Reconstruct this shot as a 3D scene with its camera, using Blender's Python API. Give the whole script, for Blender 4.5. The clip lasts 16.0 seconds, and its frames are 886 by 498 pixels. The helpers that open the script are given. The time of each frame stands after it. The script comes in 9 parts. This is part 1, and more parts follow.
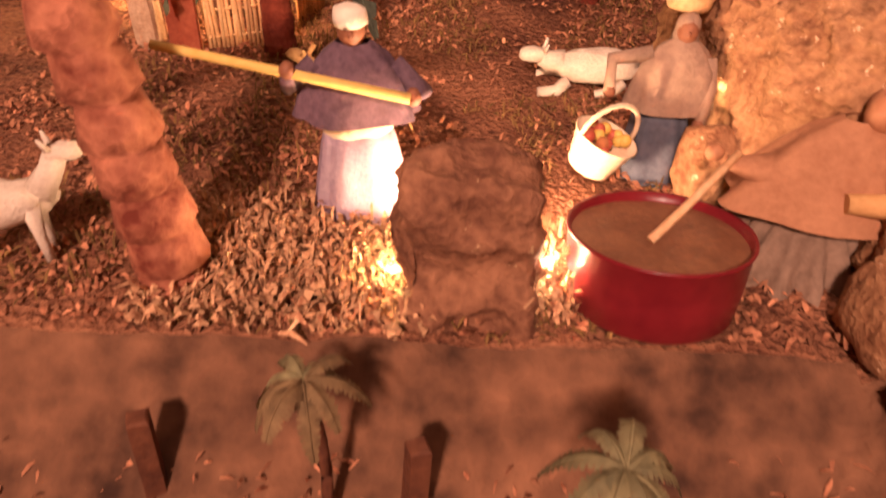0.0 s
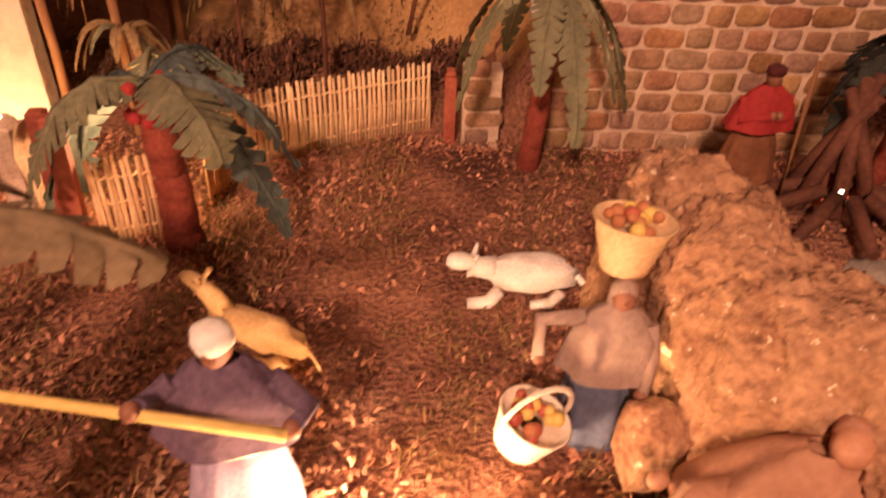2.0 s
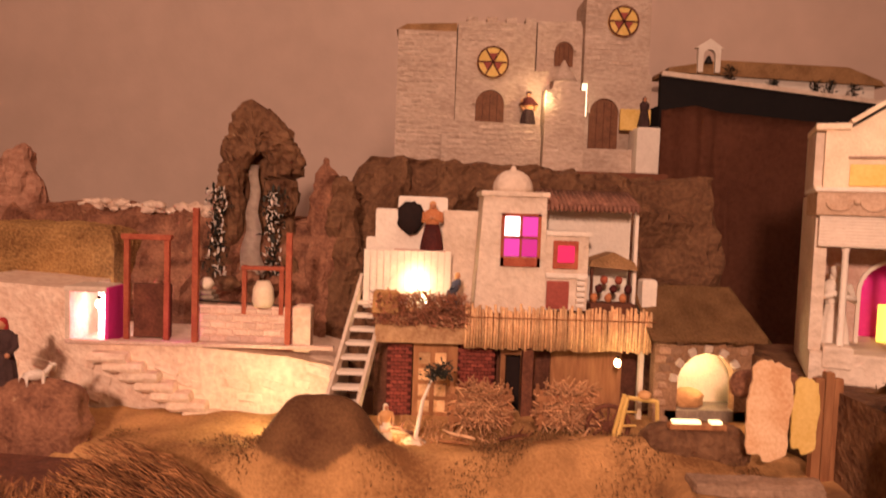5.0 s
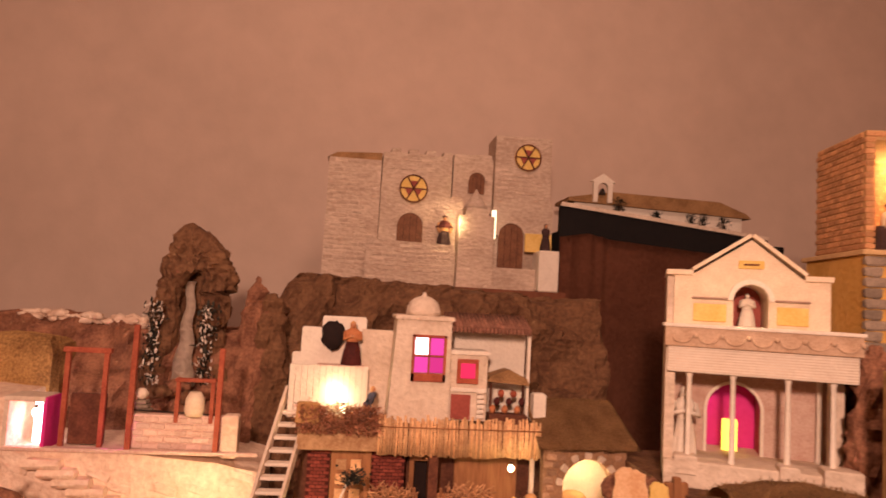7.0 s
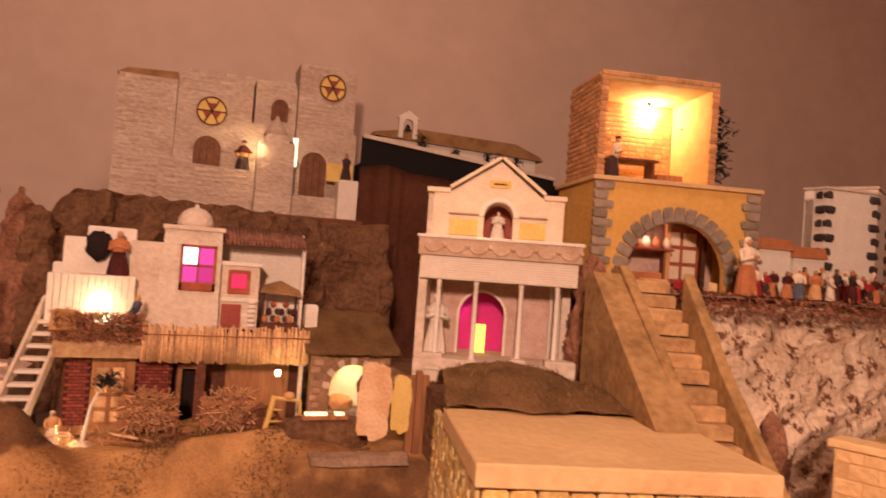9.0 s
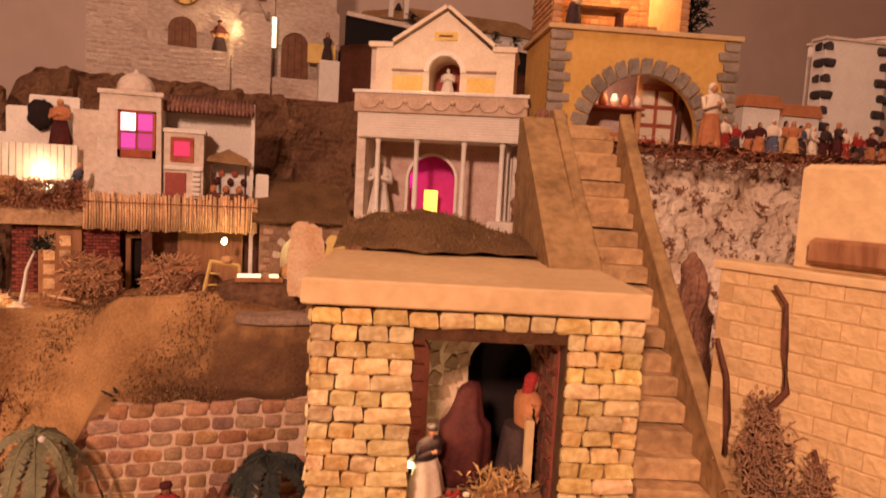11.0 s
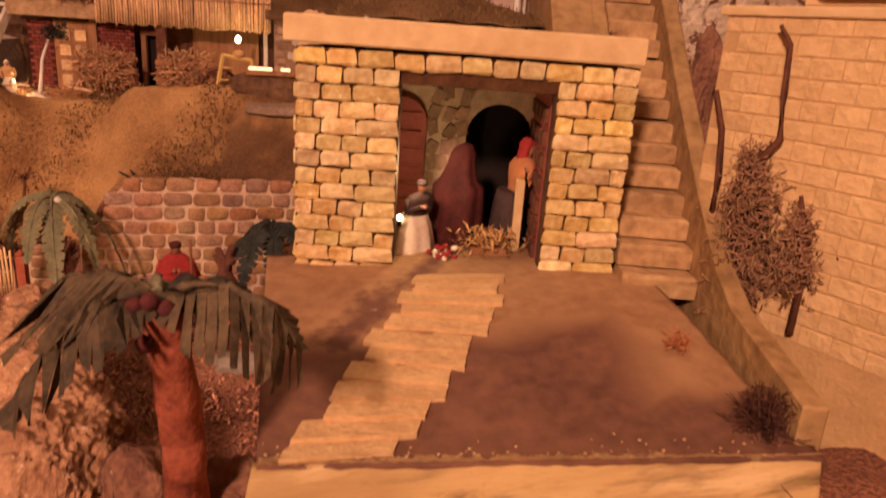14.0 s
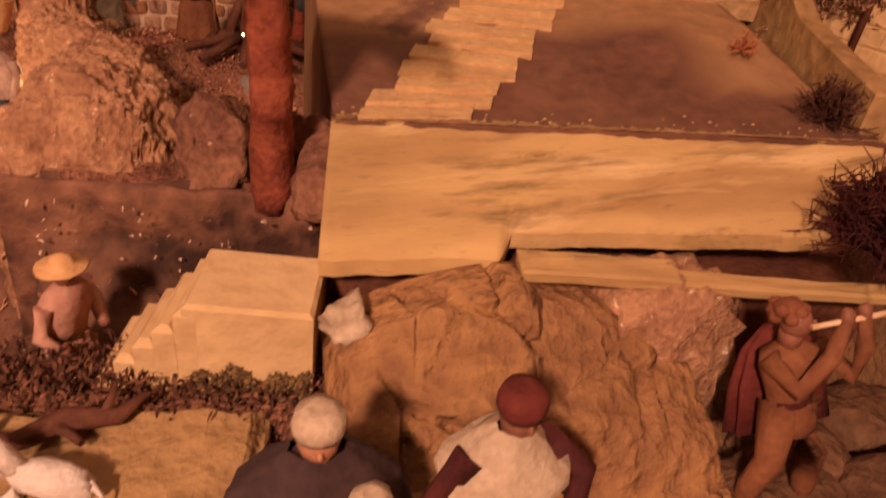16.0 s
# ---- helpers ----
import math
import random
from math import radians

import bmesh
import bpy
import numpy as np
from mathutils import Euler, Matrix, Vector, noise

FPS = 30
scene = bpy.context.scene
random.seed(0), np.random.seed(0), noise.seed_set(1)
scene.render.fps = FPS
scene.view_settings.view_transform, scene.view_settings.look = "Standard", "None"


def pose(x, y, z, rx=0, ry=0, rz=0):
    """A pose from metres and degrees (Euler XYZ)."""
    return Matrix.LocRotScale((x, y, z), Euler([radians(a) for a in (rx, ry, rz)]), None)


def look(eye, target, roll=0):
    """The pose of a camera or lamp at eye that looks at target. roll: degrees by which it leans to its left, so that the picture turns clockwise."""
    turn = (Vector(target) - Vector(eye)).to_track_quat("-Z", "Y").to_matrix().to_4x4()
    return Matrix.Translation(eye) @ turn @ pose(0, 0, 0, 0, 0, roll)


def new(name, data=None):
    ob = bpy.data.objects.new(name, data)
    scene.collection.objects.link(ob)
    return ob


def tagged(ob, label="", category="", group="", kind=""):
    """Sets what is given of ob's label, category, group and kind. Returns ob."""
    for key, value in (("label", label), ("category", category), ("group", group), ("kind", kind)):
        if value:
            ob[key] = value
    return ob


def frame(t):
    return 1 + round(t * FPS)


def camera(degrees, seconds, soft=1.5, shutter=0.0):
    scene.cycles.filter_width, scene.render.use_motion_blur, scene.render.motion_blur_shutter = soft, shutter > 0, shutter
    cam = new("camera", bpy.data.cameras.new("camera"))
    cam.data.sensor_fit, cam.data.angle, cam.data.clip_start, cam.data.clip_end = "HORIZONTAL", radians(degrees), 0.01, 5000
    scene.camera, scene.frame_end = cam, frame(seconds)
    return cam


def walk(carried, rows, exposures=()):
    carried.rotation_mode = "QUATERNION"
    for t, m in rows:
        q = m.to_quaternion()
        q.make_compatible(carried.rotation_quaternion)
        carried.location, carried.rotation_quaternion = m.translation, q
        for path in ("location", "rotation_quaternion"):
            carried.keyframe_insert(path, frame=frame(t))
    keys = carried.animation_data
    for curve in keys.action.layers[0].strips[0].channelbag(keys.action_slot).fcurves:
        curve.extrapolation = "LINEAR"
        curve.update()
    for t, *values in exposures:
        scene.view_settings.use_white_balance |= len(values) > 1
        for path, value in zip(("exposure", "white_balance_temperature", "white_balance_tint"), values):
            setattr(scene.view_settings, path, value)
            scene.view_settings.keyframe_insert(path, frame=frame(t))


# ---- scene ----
cam = camera(65.2, 16, 1.7, 0.5)
METRES, EYE, TILT, LEAN, TURN = 2.5, 0.40, -34.0, 0.0, 0.0
PATH = [
    (0, (0.14, 0.02, 0.418), (0.109, 1.604, -0.802), 1.3),
    (0.5, (0.15, 0.103, 0.448), (0.091, 1.684, -0.776), 0.2),
    (1, (0.169, 0.167, 0.459), (0.095, 1.785, -0.715), -0.7),
    (1.5, (0.148, 0.21, 0.5), (0.194, 1.843, -0.654), 2.2),
    (2, (0.191, 0.236, 0.537), (0.251, 1.904, -0.565), 2.1),
    (2.5, (0.223, 0.257, 0.584), (0.325, 2.002, -0.386), 2.4),
    (3, (0.235, 0.277, 0.704), (0.343, 2.116, -0.074), 2.6),
    (3.5, (0.226, 0.265, 0.827), (0.305, 2.19, 0.293), 2.1),
    (4, (0.214, 0.224, 0.961), (0.264, 2.191, 0.606), 1.5),
    (4.5, (0.167, 0.171, 1.063), (0.221, 2.157, 0.839), 1.6),
    (5, (0.117, 0.122, 1.122), (0.177, 2.118, 1.008), 2.0),
    (5.2, (0.085, 0.102, 1.139), (0.158, 2.099, 1.069), 2.3),
    (7.3, (0.145, -0.299, 1.231), (0.46, 1.669, 1.399), 3.2),
    (7.5, (0.161, -0.342, 1.22), (0.521, 1.619, 1.38), 3.2),
    (8, (0.263, -0.366, 1.16), (0.718, 1.577, 1.303), 3.5),
    (8.5, (0.344, -0.372, 1.115), (0.909, 1.543, 1.224), 3.8),
    (9, (0.387, -0.398, 1.099), (1.076, 1.479, 1.153), 4.1),
    (9.2, (0.455, -0.393, 1.081), (1.159, 1.479, 1.125), 3.7),
    (11.3, (0.827, -0.413, 0.897), (1.357, 1.5, 0.66), 3.1),
    (11.5, (0.841, -0.41, 0.877), (1.361, 1.503, 0.614), 3.1),
    (12, (0.867, -0.411, 0.841), (1.366, 1.497, 0.51), 3.2),
    (12.5, (0.878, -0.416, 0.813), (1.37, 1.484, 0.426), 3.6),
    (13, (0.889, -0.433, 0.795), (1.364, 1.46, 0.357), 3.5),
    (13.5, (0.898, -0.446, 0.782), (1.354, 1.433, 0.274), 3.5),
    (14, (0.899, -0.462, 0.746), (1.343, 1.393, 0.144), 4.0),
    (14.5, (0.891, -0.48, 0.692), (1.323, 1.335, -0.029), 4.5),
    (15, (0.855, -0.482, 0.645), (1.326, 1.265, -0.206), 6.1),
    (15.5, (0.819, -0.493, 0.605), (1.312, 1.187, -0.362), 7.1),
    (16, (0.785, -0.5, 0.578), (1.285, 1.106, -0.504), 8.2),
]
walk(cam, [(t, look(eye, target, roll)) for t, eye, target, roll in PATH], [(0, 0.1), (1.5, 0.05), (2.5, -0.02), (3.5, 0.2), (4.5, 0.3), (7.5, 0.24), (9, 0.2), (11.3, 0.02), (12, -0.04), (13.5, -0.08), (14.5, -0.12), (16, -0.26)])

# ---- world and lights ----
world = bpy.data.worlds.new("World")
scene.world = world
world.use_nodes = True
world.node_tree.nodes["Background"].inputs[0].default_value = (1.0, 0.55, 0.38, 1)
world.node_tree.nodes["Background"].inputs[1].default_value = 0.05


def lamp(name, kind, m, power, colour, size=0.1, angle=60.0, blend=0.5):
    d = bpy.data.lights.new(name, kind)
    d.energy, d.color = power, colour
    if kind == "AREA":
        d.size = size
    elif kind == "SPOT":
        d.spot_size, d.spot_blend, d.shadow_soft_size = radians(angle), blend, size
    else:
        d.shadow_soft_size = size
    ob = new(name, d)
    ob.matrix_world = m
    return ob


WARM = (1.0, 0.60, 0.455)
ARCH = pose(1.811, 1.86, 1.08, 0, 0, -10.7)
YELLOW = (1.0, 0.74, 0.40)
MAGENTA = (1.0, 0.12, 0.6)
lamp("room_lamp", "AREA", look((-0.45, -2.25, 2.25), (0.7, 1.4, 0.6)), 185, WARM, 0.30)
lamp("room_lamp", "AREA", look((0.6, 0.2, 5.3), (0.8, 2.8, 1.2)), 75, WARM, 1.2)
# bulbs hidden in the scenery, and one added magenta lamp on the terrace
lamp("garden_bulb", "POINT", pose(0.165, 0.556, 0.030), 6.5, (1.0, 0.62, 0.37), 0.012)
lamp("garden_bulb", "POINT", pose(0.228, 0.492, 0.038), 0.9, (1.0, 0.72, 0.42), 0.008)
lamp("garden_bulb", "POINT", pose(0.090, 0.500, 0.034), 0.9, (1.0, 0.74, 0.36), 0.008)
lamp("garden_bulb", "POINT", pose(0.415, 0.715, 0.11), 0.12, YELLOW, 0.01)
lamp("hut_bulb", "POINT", pose(-0.475, 1.235, 0.075), 1.3, (1.0, 0.62, 0.25), 0.02)
lamp("hut_bulb", "POINT", pose(-0.215, 1.125, 0.12), 1.6, (1.0, 0.60, 0.30), 0.012)
lamp("balcony_bulb", "POINT", pose(0.10, 2.36, 0.88), 0.55, YELLOW, 0.012)
lamp("terrace_bulb", "POINT", pose(-0.93, 2.44, 0.76), 0.85, (1.0, 0.30, 0.48), 0.015)
# added by the post to carry the doorway's magenta light further
lamp("terrace_bulb", "POINT", pose(-0.665, 2.335, 0.735), 0.10, MAGENTA, 0.008)
lamp("terrace_bulb", "POINT", pose(-0.33, 2.16, 0.55), 1.5, YELLOW, 0.01)
lamp("window_bulb", "POINT", pose(0.395, 2.44, 1.10), 0.14, MAGENTA, 0.01)
lamp("oven_bulb", "POINT", pose(1.03, 2.285, 0.665), 0.7, YELLOW, 0.01)
lamp("yard_bulb", "POINT", pose(0.73, 2.19, 0.66), 0.35, YELLOW, 0.008)
lamp("tree_bulb", "POINT", pose(0.05, 2.09, 0.50), 0.3, YELLOW, 0.008)
lamp("tower_bulb", "POINT", ARCH @ pose(0.335, 0.285, 0.735), 8.0, (1.0, 0.68, 0.30), 0.012)
lamp("pediment_bulb", "POINT", pose(1.36, 1.80, 1.25), 0.16, YELLOW, 0.012)
lamp("shrine_bulb", "POINT", pose(1.40, 2.18, 0.93), 0.09, MAGENTA, 0.01)
lamp("arch_bulb", "POINT", pose(2.10, 1.93, 1.30), 0.4, WARM, 0.012)
lamp("castle_bulb", "POINT", pose(0.70, 3.66, 1.70), 1.0, YELLOW, 0.012)
lamp("stable_bulb", "POINT", pose(0.915, 0.748, 0, 0, 0, -13.2) @ pose(0.205, 0.070, 0.510), 0.80, YELLOW, 0.008)


# ---- materials ----
def surf(name, a, b, scale=18.0, rough=0.85, bump=0.4, fine=6.0, speck=None, amount=0.0, vary=0.0, island=False, metal=0.0,
         stretch=(1, 1, 1), sheen=0.0, thin=0.0, hue=0.0):
    """Two colours mixed by noise at two scales, with specks, bump and a change of brightness from piece to piece."""
    m = bpy.data.materials.new(name)
    m.use_nodes = True
    t = m.node_tree
    n, link = t.nodes, t.links.new
    p = n["Principled BSDF"]
    co = n.new("ShaderNodeTexCoord")
    mp = n.new("ShaderNodeMapping")
    mp.inputs["Scale"].default_value = stretch
    link(co.outputs["Object"], mp.inputs["Vector"])
    vec = mp.outputs["Vector"]
    if vary:
        info = n.new("ShaderNodeNewGeometry" if island else "ShaderNodeObjectInfo")
        rnd = info.outputs["Random Per Island" if island else "Random"]
        add = n.new("ShaderNodeVectorMath")
        add.operation = "ADD"
        mul = n.new("ShaderNodeMath")
        mul.operation = "MULTIPLY"
        mul.inputs[1].default_value = 17.0
        link(rnd, mul.inputs[0])
        link(vec, add.inputs[0])
        link(mul.outputs[0], add.inputs[1])
        vec = add.outputs[0]
    big, small = n.new("ShaderNodeTexNoise"), n.new("ShaderNodeTexNoise")
    big.inputs["Scale"].default_value, big.inputs["Detail"].default_value = scale, 5
    small.inputs["Scale"].default_value, small.inputs["Detail"].default_value = scale * fine, 4
    link(vec, big.inputs["Vector"])
    link(vec, small.inputs["Vector"])
    mix = n.new("ShaderNodeMix")
    mix.data_type = "FLOAT"
    mix.inputs[0].default_value = 0.45
    link(big.outputs[0], mix.inputs[2])
    link(small.outputs[0], mix.inputs[3])
    ramp = n.new("ShaderNodeValToRGB")
    ramp.color_ramp.elements[0].position, ramp.color_ramp.elements[1].position = 0.36, 0.64
    ramp.color_ramp.elements[0].color, ramp.color_ramp.elements[1].color = (*a, 1), (*b, 1)
    link(mix.outputs[0], ramp.inputs[0])
    out = ramp.outputs[0]
    if speck:
        sp = n.new("ShaderNodeTexNoise")
        sp.inputs["Scale"].default_value, sp.inputs["Detail"].default_value = scale * 2.3, 8
        sp.inputs["Roughness"].default_value = 0.7
        link(vec, sp.inputs["Vector"])
        r2 = n.new("ShaderNodeValToRGB")
        r2.color_ramp.elements[0].position, r2.color_ramp.elements[1].position = 0.62 - amount, 0.66 - amount
        link(sp.outputs[0], r2.inputs[0])
        mc = n.new("ShaderNodeMix")
        mc.data_type = "RGBA"
        mc.inputs[7].default_value = (*speck, 1)
        link(r2.outputs[0], mc.inputs[0])
        link(out, mc.inputs[6])
        out = mc.outputs[2]
    if vary:
        hs = n.new("ShaderNodeHueSaturation")
        mr = n.new("ShaderNodeMapRange")
        mr.inputs[3].default_value, mr.inputs[4].default_value = 1 - vary, 1 + vary
        link(rnd, mr.inputs[0])
        link(mr.outputs[0], hs.inputs["Value"])
        link(out, hs.inputs["Color"])
        out = hs.outputs[0]
        if hue:
            for step, sock, mid, span in ((7.31, "Hue", 0.5, hue), (13.7, "Saturation", 0.98, hue * 9)):
                k, fr, rg = n.new("ShaderNodeMath"), n.new("ShaderNodeMath"), n.new("ShaderNodeMapRange")
                k.operation, fr.operation = "MULTIPLY", "FRACT"
                k.inputs[1].default_value = step
                rg.inputs[3].default_value, rg.inputs[4].default_value = mid - span, mid + span
                link(rnd, k.inputs[0])
                link(k.outputs[0], fr.inputs[0])
                link(fr.outputs[0], rg.inputs[0])
                link(rg.outputs[0], hs.inputs[sock])
    link(out, p.inputs["Base Color"])
    p.inputs["Roughness"].default_value, p.inputs["Metallic"].default_value = rough, metal
    p.inputs["Specular IOR Level"].default_value = 0.3
    if bump:
        bp = n.new("ShaderNodeBump")
        bp.inputs["Strength"].default_value, bp.inputs["Distance"].default_value = bump, 0.25 / scale
        link(mix.outputs[0], bp.inputs["Height"])
        link(bp.outputs[0], p.inputs["Normal"])
    return m


def felt():
    """Felt, ochre on the mounds, dark brown in the hollow behind the garden wall and on one mound, with a frayed
    border.
    """
    m = bpy.data.materials.new("ochre_brown_felt")
    m.use_nodes = True
    t = m.node_tree
    n, link = t.nodes, t.links.new
    p = n["Principled BSDF"]
    p.inputs["Roughness"].default_value = 0.95
    p.inputs["Specular IOR Level"].default_value = 0.2
    co = n.new("ShaderNodeTexCoord")
    tex = []
    for scale, detail in ((4.2, 5), (110.0, 4), (9.0, 8)):
        x = n.new("ShaderNodeTexNoise")
        x.inputs["Scale"].default_value, x.inputs["Detail"].default_value = scale, detail
        link(co.outputs["Object"], x.inputs["Vector"])
        tex.append(x.outputs[0])
    half = n.new("ShaderNodeMix")
    half.inputs[0].default_value = 0.28
    link(tex[0], half.inputs[2])
    link(tex[1], half.inputs[3])
    ramps = []
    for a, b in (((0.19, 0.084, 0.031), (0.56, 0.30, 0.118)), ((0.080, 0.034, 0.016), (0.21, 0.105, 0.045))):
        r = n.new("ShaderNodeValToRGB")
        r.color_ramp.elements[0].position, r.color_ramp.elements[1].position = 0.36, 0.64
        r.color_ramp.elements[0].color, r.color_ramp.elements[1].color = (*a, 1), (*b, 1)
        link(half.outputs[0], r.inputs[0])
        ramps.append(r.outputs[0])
    sep = n.new("ShaderNodeSeparateXYZ")
    link(co.outputs["Object"], sep.inputs[0])

    def calc(op, a, b):
        x = n.new("ShaderNodeMath")
        x.operation = op
        for s, v in zip(x.inputs, (a, b)):
            if isinstance(v, (int, float)):
                s.default_value = v
            else:
                link(v, s)
        return x.outputs[0]

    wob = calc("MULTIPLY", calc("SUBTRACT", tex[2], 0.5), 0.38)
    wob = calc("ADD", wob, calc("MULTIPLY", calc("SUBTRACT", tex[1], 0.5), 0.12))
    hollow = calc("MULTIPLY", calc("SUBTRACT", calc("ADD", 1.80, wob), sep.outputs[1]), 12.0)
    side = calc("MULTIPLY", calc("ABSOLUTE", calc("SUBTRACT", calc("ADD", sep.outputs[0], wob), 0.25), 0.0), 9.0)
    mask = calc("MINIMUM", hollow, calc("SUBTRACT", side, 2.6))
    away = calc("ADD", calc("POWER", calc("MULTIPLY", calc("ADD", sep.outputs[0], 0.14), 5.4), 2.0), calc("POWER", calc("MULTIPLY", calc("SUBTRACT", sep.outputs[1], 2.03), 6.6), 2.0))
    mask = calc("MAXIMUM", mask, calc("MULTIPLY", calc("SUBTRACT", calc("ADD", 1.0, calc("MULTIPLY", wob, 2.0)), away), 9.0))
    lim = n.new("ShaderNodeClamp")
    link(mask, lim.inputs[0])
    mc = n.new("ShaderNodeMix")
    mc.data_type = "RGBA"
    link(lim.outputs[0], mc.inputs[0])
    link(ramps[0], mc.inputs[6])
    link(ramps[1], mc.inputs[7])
    link(mc.outputs[2], p.inputs["Base Color"])
    bp = n.new("ShaderNodeBump")
    bp.inputs["Strength"].default_value, bp.inputs["Distance"].default_value = 0.6, 0.03
    link(half.outputs[0], bp.inputs["Height"])
    link(bp.outputs[0], p.inputs["Normal"])
    return m


def platform_paint():
    """Tan paint with dark brown areas along the front, beside the steps and in the middle, with ragged borders."""
    m = bpy.data.materials.new("platform_paint")
    m.use_nodes = True
    t = m.node_tree
    n, link = t.nodes, t.links.new
    p = n["Principled BSDF"]
    p.inputs["Roughness"].default_value = 0.8
    p.inputs["Specular IOR Level"].default_value = 0.3
    co = n.new("ShaderNodeTexCoord")
    sep = n.new("ShaderNodeSeparateXYZ")
    link(co.outputs["Object"], sep.inputs[0])
    tex = []
    for scale, detail in ((6.0, 6), (45.0, 6), (2.2, 3), (260.0, 2)):
        x = n.new("ShaderNodeTexNoise")
        x.inputs["Scale"].default_value, x.inputs["Detail"].default_value = scale, detail
        link(co.outputs["Object"], x.inputs["Vector"])
        tex.append(x.outputs[0])

    def calc(op, a, b):
        x = n.new("ShaderNodeMath")
        x.operation = op
        for s, v in zip(x.inputs, (a, b)):
            if isinstance(v, (int, float)):
                s.default_value = v
            else:
                link(v, s)
        return x.outputs[0]

    def ramp(fac, a, b, lo=0.35, hi=0.65):
        r = n.new("ShaderNodeValToRGB")
        r.color_ramp.elements[0].position, r.color_ramp.elements[1].position = lo, hi
        r.color_ramp.elements[0].color, r.color_ramp.elements[1].color = (*a, 1), (*b, 1)
        link(fac, r.inputs[0])
        return r.outputs[0]

    def blend(fac, a, b):
        c = n.new("ShaderNodeMix")
        c.data_type = "RGBA"
        c.clamp_factor = True
        link(fac, c.inputs[0])
        for s, v in ((c.inputs[6], a), (c.inputs[7], b)):
            if isinstance(v, tuple):
                s.default_value = (*v, 1)
            else:
                link(v, s)
        return c.outputs[2]

    X, Y = sep.outputs[0], sep.outputs[1]
    wob = calc("ADD", calc("MULTIPLY", calc("SUBTRACT", tex[0], 0.5), 0.16), calc("MULTIPLY", calc("SUBTRACT", tex[1], 0.5), 0.06))
    front = calc("MULTIPLY", calc("SUBTRACT", calc("ADD", 0.375, wob), calc("ADD", Y, calc("MULTIPLY", X, 0.06))), 26.0)
    left = calc("MULTIPLY", calc("SUBTRACT", calc("ADD", calc("MULTIPLY", Y, 0.72), 0.690), calc("ADD", X, wob)), 24.0)
    middle = calc("MINIMUM", calc("MULTIPLY", calc("SUBTRACT", calc("ADD", 1.42, wob), X), 14.0), calc("MULTIPLY", calc("SUBTRACT", calc("ADD", 0.47, wob), Y), 20.0))
    left = calc("MINIMUM", left, calc("MULTIPLY", calc("SUBTRACT", calc("ADD", X, 0.090), calc("ADD", calc("MULTIPLY", Y, 0.72), calc("ADD", 0.690, wob))), 24.0))
    dark = calc("MAXIMUM", front, calc("MAXIMUM", left, middle))
    half = calc("ADD", calc("MULTIPLY", tex[0], 0.5), calc("MULTIPLY", tex[1], 0.5))
    tan = ramp(half, (0.25, 0.120, 0.055), (0.39, 0.210, 0.094))
    brown = ramp(half, (0.105, 0.042, 0.025), (0.20, 0.088, 0.048))
    out = blend(dark, tan, brown)
    scuff = n.new("ShaderNodeTexNoise")
    scuff.inputs["Scale"].default_value, scuff.inputs["Detail"].default_value, scuff.inputs["Roughness"].default_value = 16.0, 9, 0.72
    link(co.outputs["Object"], scuff.inputs["Vector"])
    out = blend(calc("MULTIPLY", calc("SUBTRACT", scuff.outputs[0], 0.66), 16.0), out, (0.55, 0.34, 0.16))
    link(out, p.inputs["Base Color"])
    bp = n.new("ShaderNodeBump")
    bp.inputs["Strength"].default_value, bp.inputs["Distance"].default_value = 0.35, 0.004
    link(calc("ADD", tex[1], calc("MULTIPLY", tex[3], 0.4)), bp.inputs["Height"])
    link(bp.outputs[0], p.inputs["Normal"])
    return m


